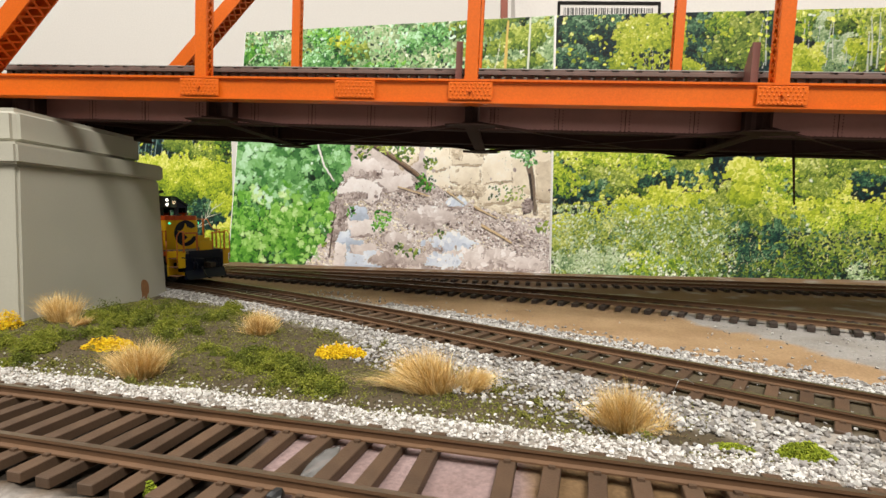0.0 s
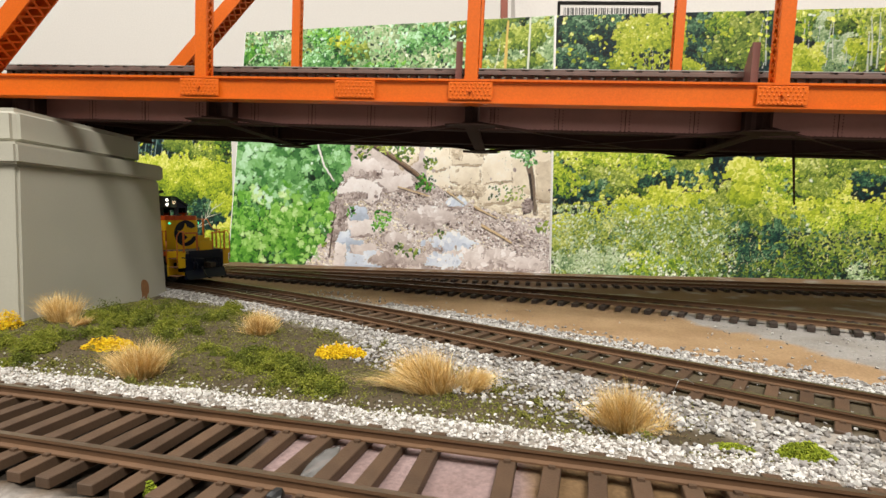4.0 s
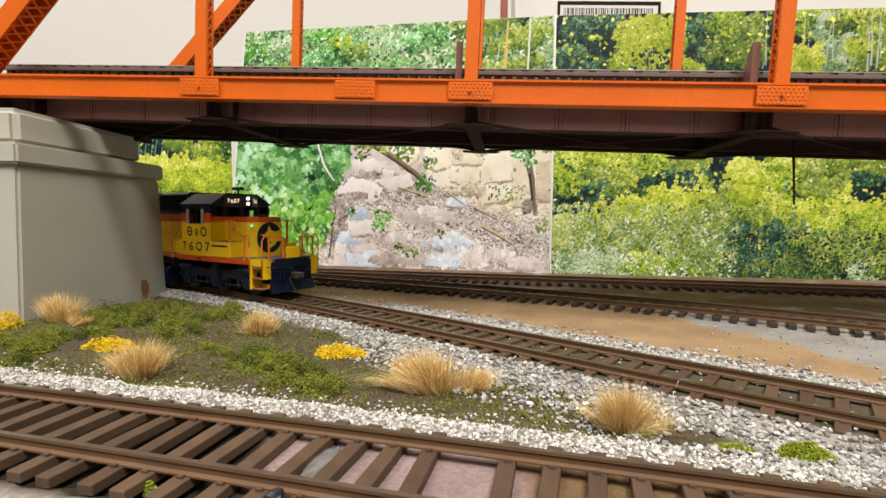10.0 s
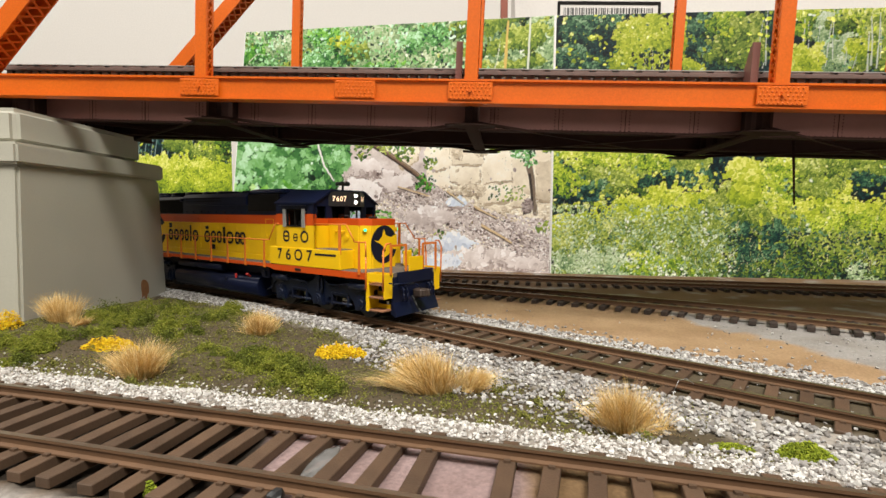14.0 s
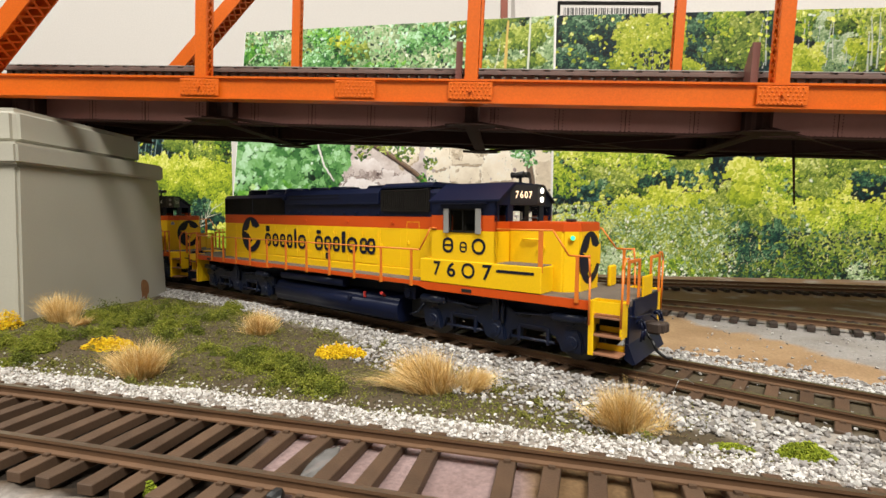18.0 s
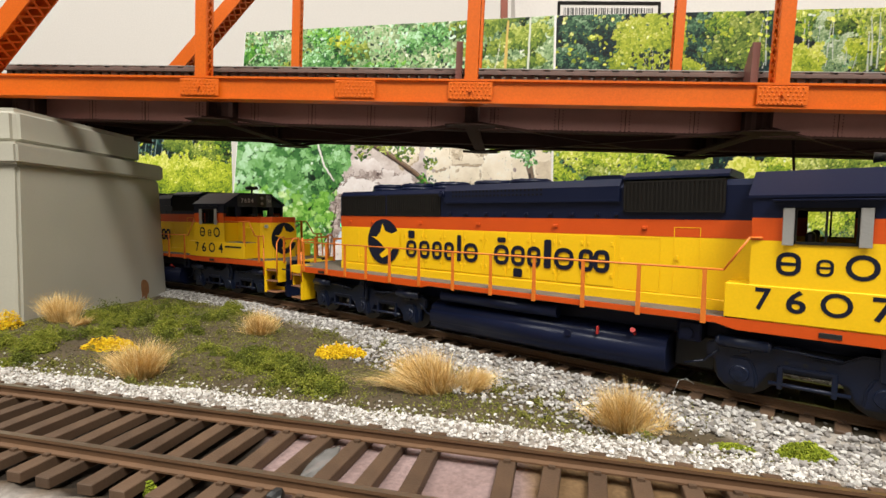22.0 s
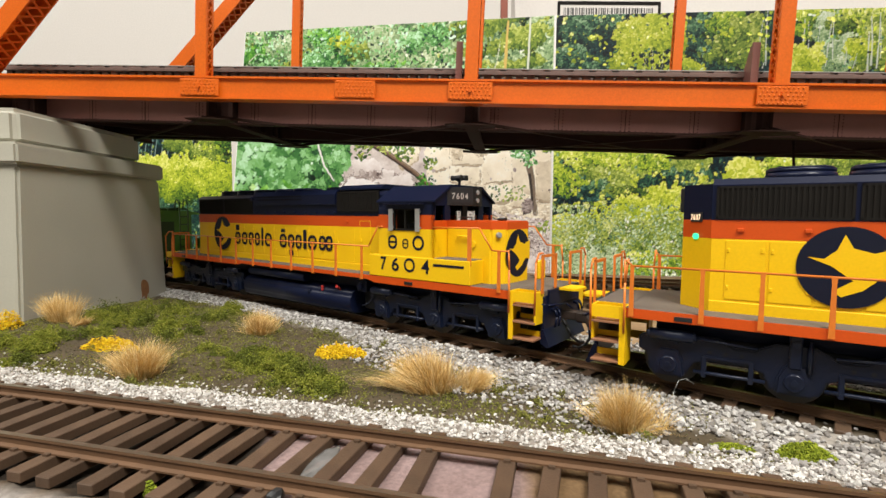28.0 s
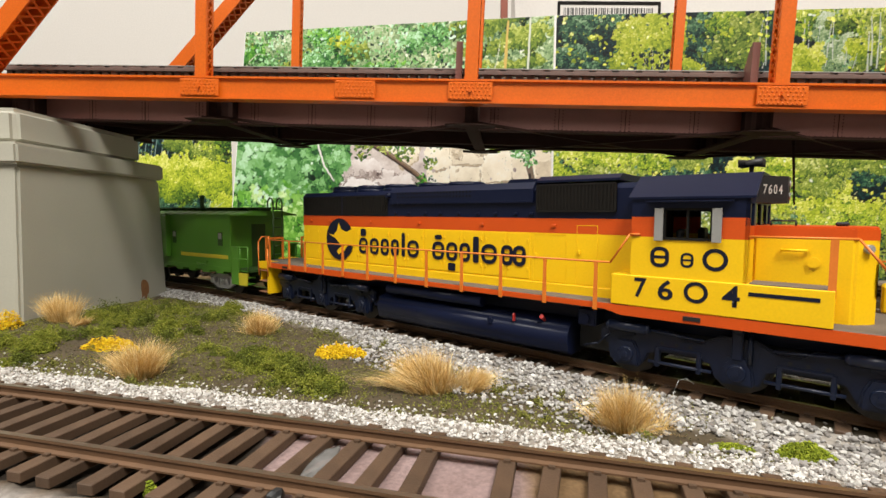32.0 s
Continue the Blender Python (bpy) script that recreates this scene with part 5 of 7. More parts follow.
    for side in (-1, 1):
        bm = bmesh.new()
        rod(bm, (92.8, side * 8.7, 33.3), (93.5, side * 9.4, 33.3), 0.9, 12)
        lamp = part("class_lamp", bm, M_SILVER if not lit else M_YELLOW, root)
        bm = bmesh.new()
        rod(bm, (93.5, side * 9.4, 33.3), (93.7, side * 9.6, 33.3), 0.62, 12)
        part("lens", bm, M_GREENLAMP if lit else M_LENS, lamp, "glowing green lens" if lit else "unlit grey lens")
    bm = bmesh.new()
    pipe(bm, [(79.0, -10.6, 32.6), (79.0, -11.3, 32.6), (83.5, -11.3, 32.6), (83.5, -10.6, 32.6)], 0.3, 6)
    part("grab_iron", bm, M_YELLOW, root)
    bm = bmesh.new()
    rod(bm, (84.6, -10.5, 30.2), (84.6, -11.0, 30.2), 1.1, 12)
    part("nose_cap", bm, M_YELLOW, root)
    # battery box along the walkway, with the road number
    for side in (-1, 1):
        bm = bmesh.new()
        ya, yb = sorted((side * 17.85, side * 10.5))
        box(bm, 45.6, 88.5, ya, yb, 18.2, 25.5, 0.15)
        battery = part("battery_box", bm, M_YELLOW, root)
        bm = bmesh.new()
        box(bm, 74.3, 88.1, *sorted((side * 17.5, side * 10.7)), 25.5, 25.75, 0.08)
        part("lid", bm, M_DECK, battery, "worn grey-brown tread plate")
        bm = bmesh.new()
        ya, yb = sorted((side * 17.95, side * 17.85))
        box(bm, 74.4, 86.3, ya, yb, 23.1, 23.9)
        part("stripe", bm, M_DECAL, root)
    spots = ((51.2, 54.0), (56.5, 59.8), (62.0, 66.9), (69.6, 72.9))
    def loop(bm, x0, x1, z0, z1, y, w, cross):
        r = min(x1 - x0, z1 - z0) * (0.42 if cross else 0.498)
        flat_shape(bm, round_rect(x0, x1, z0, z1, r), y, round_rect(x0 + w, x1 - w, z0 + w, z1 - w, max(0.1, r - w)))
        if cross:
            zm = (z0 + z1) / 2
            flat_shape(bm, [(x0 + w * 0.7, zm - w * 0.4), (x1 - w * 0.7, zm - w * 0.4), (x1 - w * 0.7, zm + w * 0.4), (x0 + w * 0.7, zm + w * 0.4)], y)

    for (x0, x1), ch in zip(spots, digits):
        if ch == "0":
            bm = bmesh.new()
            loop(bm, x0, x1, 20.4, 25.1, -17.94, 0.8, False)
        else:
            bm = glyph(ch, x0, x1, 20.4, 25.0, -17.86)
        part("digit", bm, M_DECAL, root)
    # plain marks in place of the road's initials and name: rounded loops and bars of the lettering's weight
    for x0, x1, z0, z1, w in ((54.5, 58.6, 27.8, 32.5, 0.85), (61.0, 63.7, 28.1, 31.4, 0.55), (65.4, 70.4, 27.7, 32.6, 0.85)):
        bm = bmesh.new()
        loop(bm, x0, x1, z0, z1, -17.58, w, x0 < 65)
        part("initial_mark", bm, M_DECAL, root)
    y = -11.40
    for x0, x1, up, down in ((-53.6, -48.8, 34.3, 0), (-47.6, -42.9, 0, 0), (-41.8, -37.6, 0, 0), (-36.6, -32.6, 0, 0), (-31.3, -29.7, 33.0, 0), (-28.6, -23.2, 0, 0),
                             (-17.2, -12.0, 33.2, 0), (-11.2, -6.6, 0, 21.4), (-5.8, -1.6, 0, 0), (-0.5, 1.7, 32.7, 0), (2.6, 8.4, 0, 0), (9.8, 13.9, 0, 0), (13.9, 18.2, 0, 0)):
        bm = bmesh.new()
        if x1 - x0 < 2.5:
            flat_shape(bm, round_rect(x0, x1, 24.6, up, 0.5, 2), y)
        else:
            loop(bm, x0, x1, 24.6, 30.6, y, 1.2, True)
            if up:
                flat_shape(bm, round_rect((x0 + x1) / 2 - 1.5, (x0 + x1) / 2 + 1.5, 31.3, up - 0.4, 0.5, 2), y)
            if down:
                flat_shape(bm, round_rect((x0 + x1) / 2 - 1.5, (x0 + x1) / 2 + 1.5, down, 23.9, 0.5, 2), y)
        part("name_mark", bm, M_DECAL, root)
    bm = bmesh.new()
    emblem(bm, -65.0, 29.5, 8.2, y)
    part("round_emblem", bm, [M_DECAL, M_YELLOW], root, "plain dark disc emblem with a yellow figure")
    # frame: sill, deck, end platforms
    for side in (-1, 1):
        bm = bmesh.new()
        ya, yb = sorted((side * 17.7, side * 16.9))
        prism(bm, [(-102.2 - REAR, 18.0), (101.8, 18.0), (101.8, 15.6), (48.0, 15.6), (44.0, 16.6), (-38.0, 16.6), (-41.5, 15.8), (-102.2 - REAR, 15.8)], 1, ya, yb)
        part("side_sill", bm, M_VERM, root)
        for x in (62.0, -95.0):
            bm = bmesh.new()
            ya, yb = sorted((side * 17.9, side * 17.6))
            box(bm, x, x + 3.6, ya, yb, 16.2, 17.2, 0.05)
            part("builder_plate", bm, M_BLACK, root)
    bm = bmesh.new()
    box(bm, -102 - REAR, 101.6, -17.4, 17.4, 16.4, 18.15, 0.1)
    for e in (-1, 1):
        xa, xb = sorted((e * 101.6 - (REAR if e < 0 else 0), e * 110.4 - (REAR if e < 0 else 0)))
        box(bm, xa, xb, -12.2, 12.2, 16.6, 18.15, 0.1)
    part("walkway", bm, M_DECK, root, "worn grey-brown walkway")
    bm = bmesh.new()
    box(bm, -100, 100, -9, 9, 11.5, 16.4)
    part("main_frame", bm, M_NAVY, root)
    for e in (-1, 1):
        built = set(root.children)
        for side in (-1, 1):
            def bx(bm, xa, xb, ya, yb, z0, z1, bev=0.0):
                xs_, ys_ = sorted((e * xa, e * xb)), sorted((side * ya, side * yb))
                box(bm, *xs_, *ys_, z0, z1, bev)
            bm = bmesh.new()
            bx(bm, 101.8, 102.4, 11.5, 17.7, 4.2, 18.1, 0.05)
            bx(bm, 109.4, 110.0, 11.5, 16.8, 9.0, 18.1, 0.05)
            bx(bm, 101.8, 103.2, 17.2, 17.75, 4.2, 18.1, 0.05)
            for z in (4.8, 9.4, 14.0):
                bx(bm, 102.4, 109.6, 12.0, 12.5, z - 0.6 if z < 14 else z, z + 1.6 if z < 14 else 18.1)
            bx(bm, 102.4, 109.8, 17.0, 17.6, 15.2, 18.1)
            steps = part("step_well", bm, M_YELLOW, root)
            for z in (4.4, 9.2, 13.9):
                bm = bmesh.new()
                bx(bm, 102.4, 109.8, 12.4, 17.7, z, z + 0.5, 0.05)
                part("step_tread", bm, M_TREAD, steps, "brown worn tread")
        # pilot, plough, coupler and hoses
        bm = bmesh.new()
        xa, xb = sorted((e * 109.4, e * 110.4))
        box(bm, xa, xb, -12.6, 12.6, 6.4, 16.6, 0.2)
        box(bm, xa + e * 0.6, xb + e * 0.6, -10.5, 10.5, 13.6, 18.3, 0.2)
        for y in (-9, -6.8, 6.8, 9):
            rod(bm, (e * 111.0, y, 12.5), (e * 112.2, y, 12.5), 0.55, 8)
            pipe(bm, [(e * 112.2, y, 12.5), (e * 112.8, y * 1.02, 10.5), (e * 112.4, y * 1.04, 7.6)], 0.35, 6)
        part("pilot", bm, M_NAVY, root)
        bm = bmesh.new()
        prism(bm, [(e * 109.6, 7.2), (e * 110.4, 7.2), (e * 112.4, 2.4), (e * 111.6, 2.1), (e * 109.6, 3.2)], 1, -13.0, 13.0)
        part("plough", bm, M_NAVY, root)
        bm = bmesh.new()
        xa, xb = sorted((e * 110.5, e * 116.0))
        box(bm, xa, xb, -1.5, 1.5, 8.6, 11.2, 0.3)
        back = 4.0 if lit and e > 0 else 0.0
        xa, xb = sorted((e * (115.2 - back), e * (119.2 - back)))
        box(bm, xa, xb, -2.3, 1.2, 8.2, 11.5, 0.6)
        box(bm, *sorted((e * (117.2 - back), e * (120.4 - back))), 0.6, 2.4, 8.4, 11.3, 0.5)
        part("coupler", bm, M_COUPLER, root, "brown knuckle coupler")
        bm = bmesh.new()
        pipe(bm, [(e * 112.0, -3.6, 9.0), (e * 113.6, -3.8, 7.0), (e * 115.0, -3.8, 4.4), (e * 117.2, -3.7, 3.0), (e * 118.8, -3.5, 3.2)], 0.42, 7)
        part("brake_hose", bm, M_BLACK, root)
        bm = bmesh.new()
        pipe(bm, [(e * 111.4, -16.0, 15.0), (e * 112.6, -14.5, 14.6), (e * 112.8, -3.0, 13.6), (e * 114.0, -1.0, 12.0)], 0.28, 6)
        part("uncoupling_lever", bm, M_NAVY, root)
        bm = bmesh.new()
        if lit and e > 0:
            box(bm, 110.6, 111.1, -4.2, 4.2, 18.2, 23.6, 0.15)
        else:
            prism(bm, [(e * 111.0, -4.2), (e * 115.4, -4.2), (e * 116.6, -2.6), (e * 116.6, 2.6), (e * 115.4, 4.2), (e * 111.0, 4.2)], 2, 17.6, 18.3)
        part("drop_step", bm, M_YELLOW, root)
        # end railings
        for y in (-13.6, -5.2, 5.2, 13.6):
            bm = bmesh.new()
            box(bm, *sorted((e * 110.0, e * 110.5)), y - 0.5, y + 0.5, 17.5, 28.4, 0.05)
            part("railing_post", bm, M_HANDRAIL, root)
        for y in (-9.4, 9.4):
            bm = bmesh.new()
            box(bm, *sorted((e * 110.0, e * 110.5)), y - 4.2, y + 4.2, 27.7, 28.5, 0.05)
            part("end_rail", bm, M_HANDRAIL, root)
        for side in (-1, 1):
            bm = bmesh.new()
            pipe(bm, [(e * 102.1, side * 18.1, 11.9), (e * 102.1, side * 18.0, 24.0), (e * 101.6, side * 17.6, 29.6)], 0.3, 6)
            part("grab_post", bm, M_HANDRAIL, root)
            bm = bmesh.new()
            pipe(bm, [(e * 110.0, side * 17.6, 11.9), (e * 110.2, side * 17.6, 26.6), (e * 110.2, side * 16.0, 28.9), (e * 110.2, side * 13.4, 28.9)], 0.3, 6)
            part("grab_post", bm, M_HANDRAIL, root)
        # the rear platform is longer than the front one
        for ob in set(root.children) - built:
            if e < 0 and not ob.name.startswith("coupler"):
                ob.matrix_basis = pose(-REAR * K, 0, 0) @ ob.matrix_basis
    bm = bmesh.new()
    box(bm, 96.4, 97.6, 9.5, 14.5, 18.1, 24.5, 0.4)
    part("sand_filler", bm, M_YELLOW, root)
    # walkway handrails
    for side in (-1, 1):
        post_ob = None
        for x in (-100.6 - REAR, -89.7, -78.8, -67.3, -55.4, -41.9, -28.0, -14.1, 0.0, 13.9, 27.7, 41.7, 98.6):
            if post_ob is None:
                bm = bmesh.new()
                prism(bm, [(-0.55, 16.2), (0.55, 16.2), (0.38, 26.8), (0.5, 28.0), (-0.5, 28.0), (-0.38, 26.8)], 1, -0.22, 0.22)
                post_ob = part("railing_post", bm, M_HANDRAIL, root)
                post_ob.matrix_basis = pose(x * K, side * 17.9 * K, 0)
            else:
                again(post_ob, pose(x * K, side * 17.9 * K, 0.001 if x > 90 else 0), root)
        bm = bmesh.new()
        pipe(bm, [(-102 - REAR, side * 17.9, 29.2), (-100.6 - REAR, side * 17.9, 28.0), (45.3, side * 17.9, 28.2), (49.8, side * 17.9, 35.2), (52, side * 17.6, 35.2)], 0.26, 6)
        part("handrail", bm, M_HANDRAIL, root)
        bm = bmesh.new()
        pipe(bm, [(74, side * 17.4, 35.4), (91.5, side * 17.4, 35.5), (96.2, side * 17.8, 29.2), (102, side * 17.9, 29.2)], 0.26, 6)
        part("handrail", bm, M_HANDRAIL, root)
        bm = bmesh.new()
        box(bm, 87.3, 88.6, *sorted((side * 17.2, side * 17.6)), 24.0, 35.5)
        part("railing_post", bm, M_HANDRAIL, root)
    # fuel tank, reservoirs, fillers
    bm = bmesh.new()
    half = [(16.2, 9.2), (16.2, 4.4), (14.6, 2.2), (-14.6, 2.2), (-16.2, 4.4), (-16.2, 9.2), (-13.4, 11.4), (13.4, 11.4)]
    prism(bm, half, 0, -38.5, 33.8)
    bmesh.ops.bevel(bm, geom=[e for e in bm.edges if abs(e.verts[0].co.x - e.verts[1].co.x) > 5], offset=1.0, segments=3, affect="EDGES")
    for f in bm.faces:
        f.smooth = abs(f.normal.x) < 0.5
    part("fuel_tank", bm, M_NAVY, root)
    for side in (-1, 1):
        bm = bmesh.new()
        rod(bm, (-34.0, side * 14.9, 13.6), (6.0, side * 14.9, 13.6), 1.75, 14)
        part("air_reservoir", bm, M_NAVY, root)
        bm = bmesh.new()
        rod(bm, (26.2, side * 15.6, 11.6), (26.2, side * 16.4, 12.0), 0.62, 10)
        rod(bm, (26.2, side * 14.2, 10.4), (26.2, side * 15.6, 11.6), 0.45, 8)
        part("fuel_filler", bm, M_RED, root, "red filler cap")
        bm = bmesh.new()
        box(bm, 17.1, 17.6, *sorted((side * 16.5, side * 15.4)), 9.4, 11.6, 0.15)
        part("fuel_gauge", bm, M_RED, root, "red gauge")
        bm = bmesh.new()
        rod(bm, (9.5, side * 16.0, 8.6), (9.5, side * 16.6, 8.6), 0.9, 10)
        part("tank_plug", bm, M_NAVY, root)
        bm = bmesh.new()
        box(bm, 36.0, 41.0, *sorted((side * 15.2, side * 9.0)), 11.0, 15.6, 0.4)
        rod(bm, (38.0, side * 15.2, 13.0), (38.0, side * 15.8, 13.0), 1.4, 12)
        part("filter_box", bm, M_NAVY, root)
    for x0, x1 in ((34.2, 43.0), (-46.0, -38.9)):
        bm = bmesh.new()
        box(bm, x0, x1, -9.5, 9.5, 3.6, 11.6, 0.4)
        part("equipment_box", bm, M_BLACK, root)
    # three-axle trucks
    for e in (-1, 1):
        cx = 72.5 * e
        for side in (-1, 1):
            def bar(bm, x0, x1, y0, y1, z0, z1, bev=0.2):
                box(bm, cx + x0, cx + x1, *sorted((side * y0, side * y1)), z0, z1, bev)
            # cast side frame: deep webs between three pedestals
            bm = bmesh.new()
            prof = [(-30.5, 8.4), (-30.5, 11.2), (-28.5, 12.3), (-14, 12.6), (-11, 11.0), (-7, 11.0), (-3.5, 13.0), (3.5, 13.0), (7, 11.0), (11, 11.0), (14, 12.6), (28.5, 12.3), (30.5, 11.2), (30.5, 8.4),
                    (28.6, 7.4), (28.0, 3.6), (20.2, 3.6), (18.6, 6.4), (15.5, 7.2), (8.2, 7.2), (5.4, 6.2), (4.2, 3.2), (-4.2, 3.2), (-5.4, 6.2), (-8.2, 7.2), (-15.5, 7.2), (-18.6, 6.4), (-20.2, 3.6), (-28.0, 3.6), (-28.6, 7.4)]
            prism(bm, [(cx + q[0], q[1]) for q in prof], 1, *sorted((side * 14.2, side * 12.4)))
            bmesh.ops.bevel(bm, geom=[q for q in bm.edges if abs(q.verts[0].co.y - q.verts[1].co.y) < 0.1], offset=0.35, segments=2, affect="EDGES", clamp_overlap=True)
            frame_ob = part("truck_frame", bm, M_TRUCK, root)
            for k in (-23.8, 0, 23.8):
                bm = bmesh.new()
                prism(bm, [(cx + k - 3.4, 2.8), (cx + k + 3.4, 2.8), (cx + k + 3.0, 6.6), (cx + k + 1.8, 9.2), (cx + k - 1.8, 9.2), (cx + k - 3.0, 6.6)], 1, *sorted((side * 15.0, side * 13.6)))
                bmesh.ops.bevel(bm, geom=list(bm.edges), offset=0.45, segments=2, affect="EDGES", clamp_overlap=True)
                rod(bm, (cx + k, side * 14.8, 5.6), (cx + k, side * 15.5, 5.6), 2.0, 16, 1.7)
                rod(bm, (cx + k, side * 15.5, 5.6), (cx + k, side * 15.8, 5.6), 0.7, 8)
                for a in (0.8, 2.3, 3.9, 5.5):
                    rod(bm, (cx + k + 1.5 * math.cos(a), side * 15.3, 5.6 + 1.5 * math.sin(a)), (cx + k + 1.5 * math.cos(a), side * 15.7, 5.6 + 1.5 * math.sin(a)), 0.22, 6)
                part("journal_box", bm, M_TRUCK, frame_ob)
            for k in (-1, 1):
                # long brake cylinder over each end axle, with its rod
                bm = bmesh.new()
                a, b = cx + k * 18.0, cx + k * 28.6
                for p0, p1, r0, r1 in ((a, a + k * 0.8, 0.7, 1.3), (a + k * 0.8, b - k * 0.8, 1.3, 1.3), (b - k * 0.8, b, 1.3, 0.7)):
                    rod(bm, (p0, side * 15.3, 12.4), (p1, side * 15.3, 12.4), r0, 14, r1)
                bar(bm, k * 23.0 - 1.2, k * 23.0 + 1.2, 15.2, 13.8, 10.2, 12.6, 0.2)
                rod(bm, (a, side * 15.3, 12.4), (cx + k * 6.5, side * 15.1, 11.6), 0.32, 6)
                part("brake_cylinder", bm, M_TRUCK, frame_ob)
                bm = bmesh.new()
                rod(bm, (cx + k * 5.0, side * 14.2, 4.6), (cx + k * 18.6, side * 14.2, 4.6), 0.45, 6)
                bar(bm, k * 7.6 - 0.5, k * 7.6 + 0.5, 14.6, 12.6, 3.6, 8.4, 0.15)
                bar(bm, k * 16.6 - 0.5, k * 16.6 + 0.5, 14.6, 12.6, 3.6, 8.4, 0.15)
                part("brake_rigging", bm, M_TRUCK, frame_ob)
                bm = bmesh.new()
                for q in (9.4, 12.4, 15.6):
                    rod(bm, (cx + k * q, side * 14.1, 9.4), (cx + k * q, side * 14.28, 9.4), 0.42, 8)
                part("frame_holes", bm, M_BLACK, frame_ob)
                bm = bmesh.new()
                prism(bm, [(cx + k * 8.0, 8.0), (cx + k * 16.0, 8.0), (cx + k * 16.8, 8.6), (cx + k * 7.2, 8.6)], 1, *sorted((side * 14.6, side * 14.0)))
                part("frame_rib", bm, M_TRUCK, frame_ob)
            bm = bmesh.new()
            pipe(bm, [(cx - e * 28, side * 14.6, 10.0), (cx - e * 31, side * 14.4, 7.0), (cx - e * 35, side * 13.8, 5.6)], 0.26, 6)
            part("brake_pipe", bm, M_TRUCK, frame_ob)
            bm = bmesh.new()
            bar(bm, -1.1, 1.1, 15.4, 13.2, 8.4, 15.8, 0.3)
            rod(bm, (cx, side * 15.0, 13.6), (cx, side * 15.9, 13.6), 0.8, 10)
            rod(bm, (cx + 2.4, side * 14.9, 8.0), (cx + 2.4, side * 14.9, 14.4), 0.5, 8)
            part("snubber", bm, M_TRUCK, frame_ob)
        for k in (-23.8, 0, 23.8):
            bm = bmesh.new()
            rod(bm, (0, -8.2, 0), (0, 8.2, 0), 1.3, 10)
            for side in (-1, 1):
                rod(bm, (0, side * 8.0, 0), (0, side * 10.6, 0), 5.8, 24)
                rod(bm, (0, side * 7.4, 0), (0, side * 8.0, 0), 6.4, 24)
                for i in range(5):
                    a = i * 0.4 * math.pi
                    rod(bm, (3.4 * math.cos(a), side * 10.5, 3.4 * math.sin(a)), (3.4 * math.cos(a), side * 10.75, 3.4 * math.sin(a)), 0.8, 8)
            wheel = part("wheelset", bm, M_STEELWHEEL, root)
            wheel.matrix_basis = pose((cx + k) * K, 0, 5.85 * K)
            WHEELS.append((wheel, cx + k, 5.85))
        bm = bmesh.new()
        box(bm, cx - 25, cx + 25, -7, 7, 5.0, 11.4, 0.5)
        part("truck_bolster", bm, M_BLACK, root)
    # rear end: headlamp and number boards
    bm = bmesh.new()
    box(bm, -96.6, -95.4, -2.4, 2.4, 40.4, 46.4, 0.3)
    part("rear_lamp_housing", bm, M_BLACK, root)
    for z in (42.2, 44.8):
        bm = bmesh.new()
        rod(bm, (-96.6, 0, z), (-96.9, 0, z), 0.95, 12)
        part("headlamp", bm, M_LENS, root)
    for side in (-1, 1):
        turn = pose(-92.2 * K, side * 8.25 * K, 0, 0, 0, 180 - side * 50.4)
        bm = bmesh.new()
        box(bm, 0.0, 0.35, -1.7, 1.7, 38.2, 40.4, 0.1)
        board = part("rear_number_board", bm, M_BLACK, root, "black number board with white digits")
        board.matrix_basis = turn
        for i, ch in enumerate(digits):
            digit = part("digit", glyph(ch, -1.4 + 0.74 * i, -0.8 + 0.74 * i, 38.6, 40.0, -0.02), M_NUMBERLIT if lit else M_NUMBEROFF, board)
            digit.matrix_basis = pose(0.4 * K, 0, 0, 0, 0, 90)
        bm = bmesh.new()
        rod(bm, (0.0, 0, 34.9), (0.5, 0, 34.9), 0.7, 10)
        part("class_lamp", bm, M_GREENLAMP if lit else M_LENS, root).matrix_basis = turn
    return root


M_CABTRIM = shade("caboose_yellow", (0.62, 0.52, 0.03), 0.5, big=8, fine=0.5)
M_CABBLACK = shade("caboose_dark_green", (0.03, 0.075, 0.012), 0.6, big=8, fine=0.5)


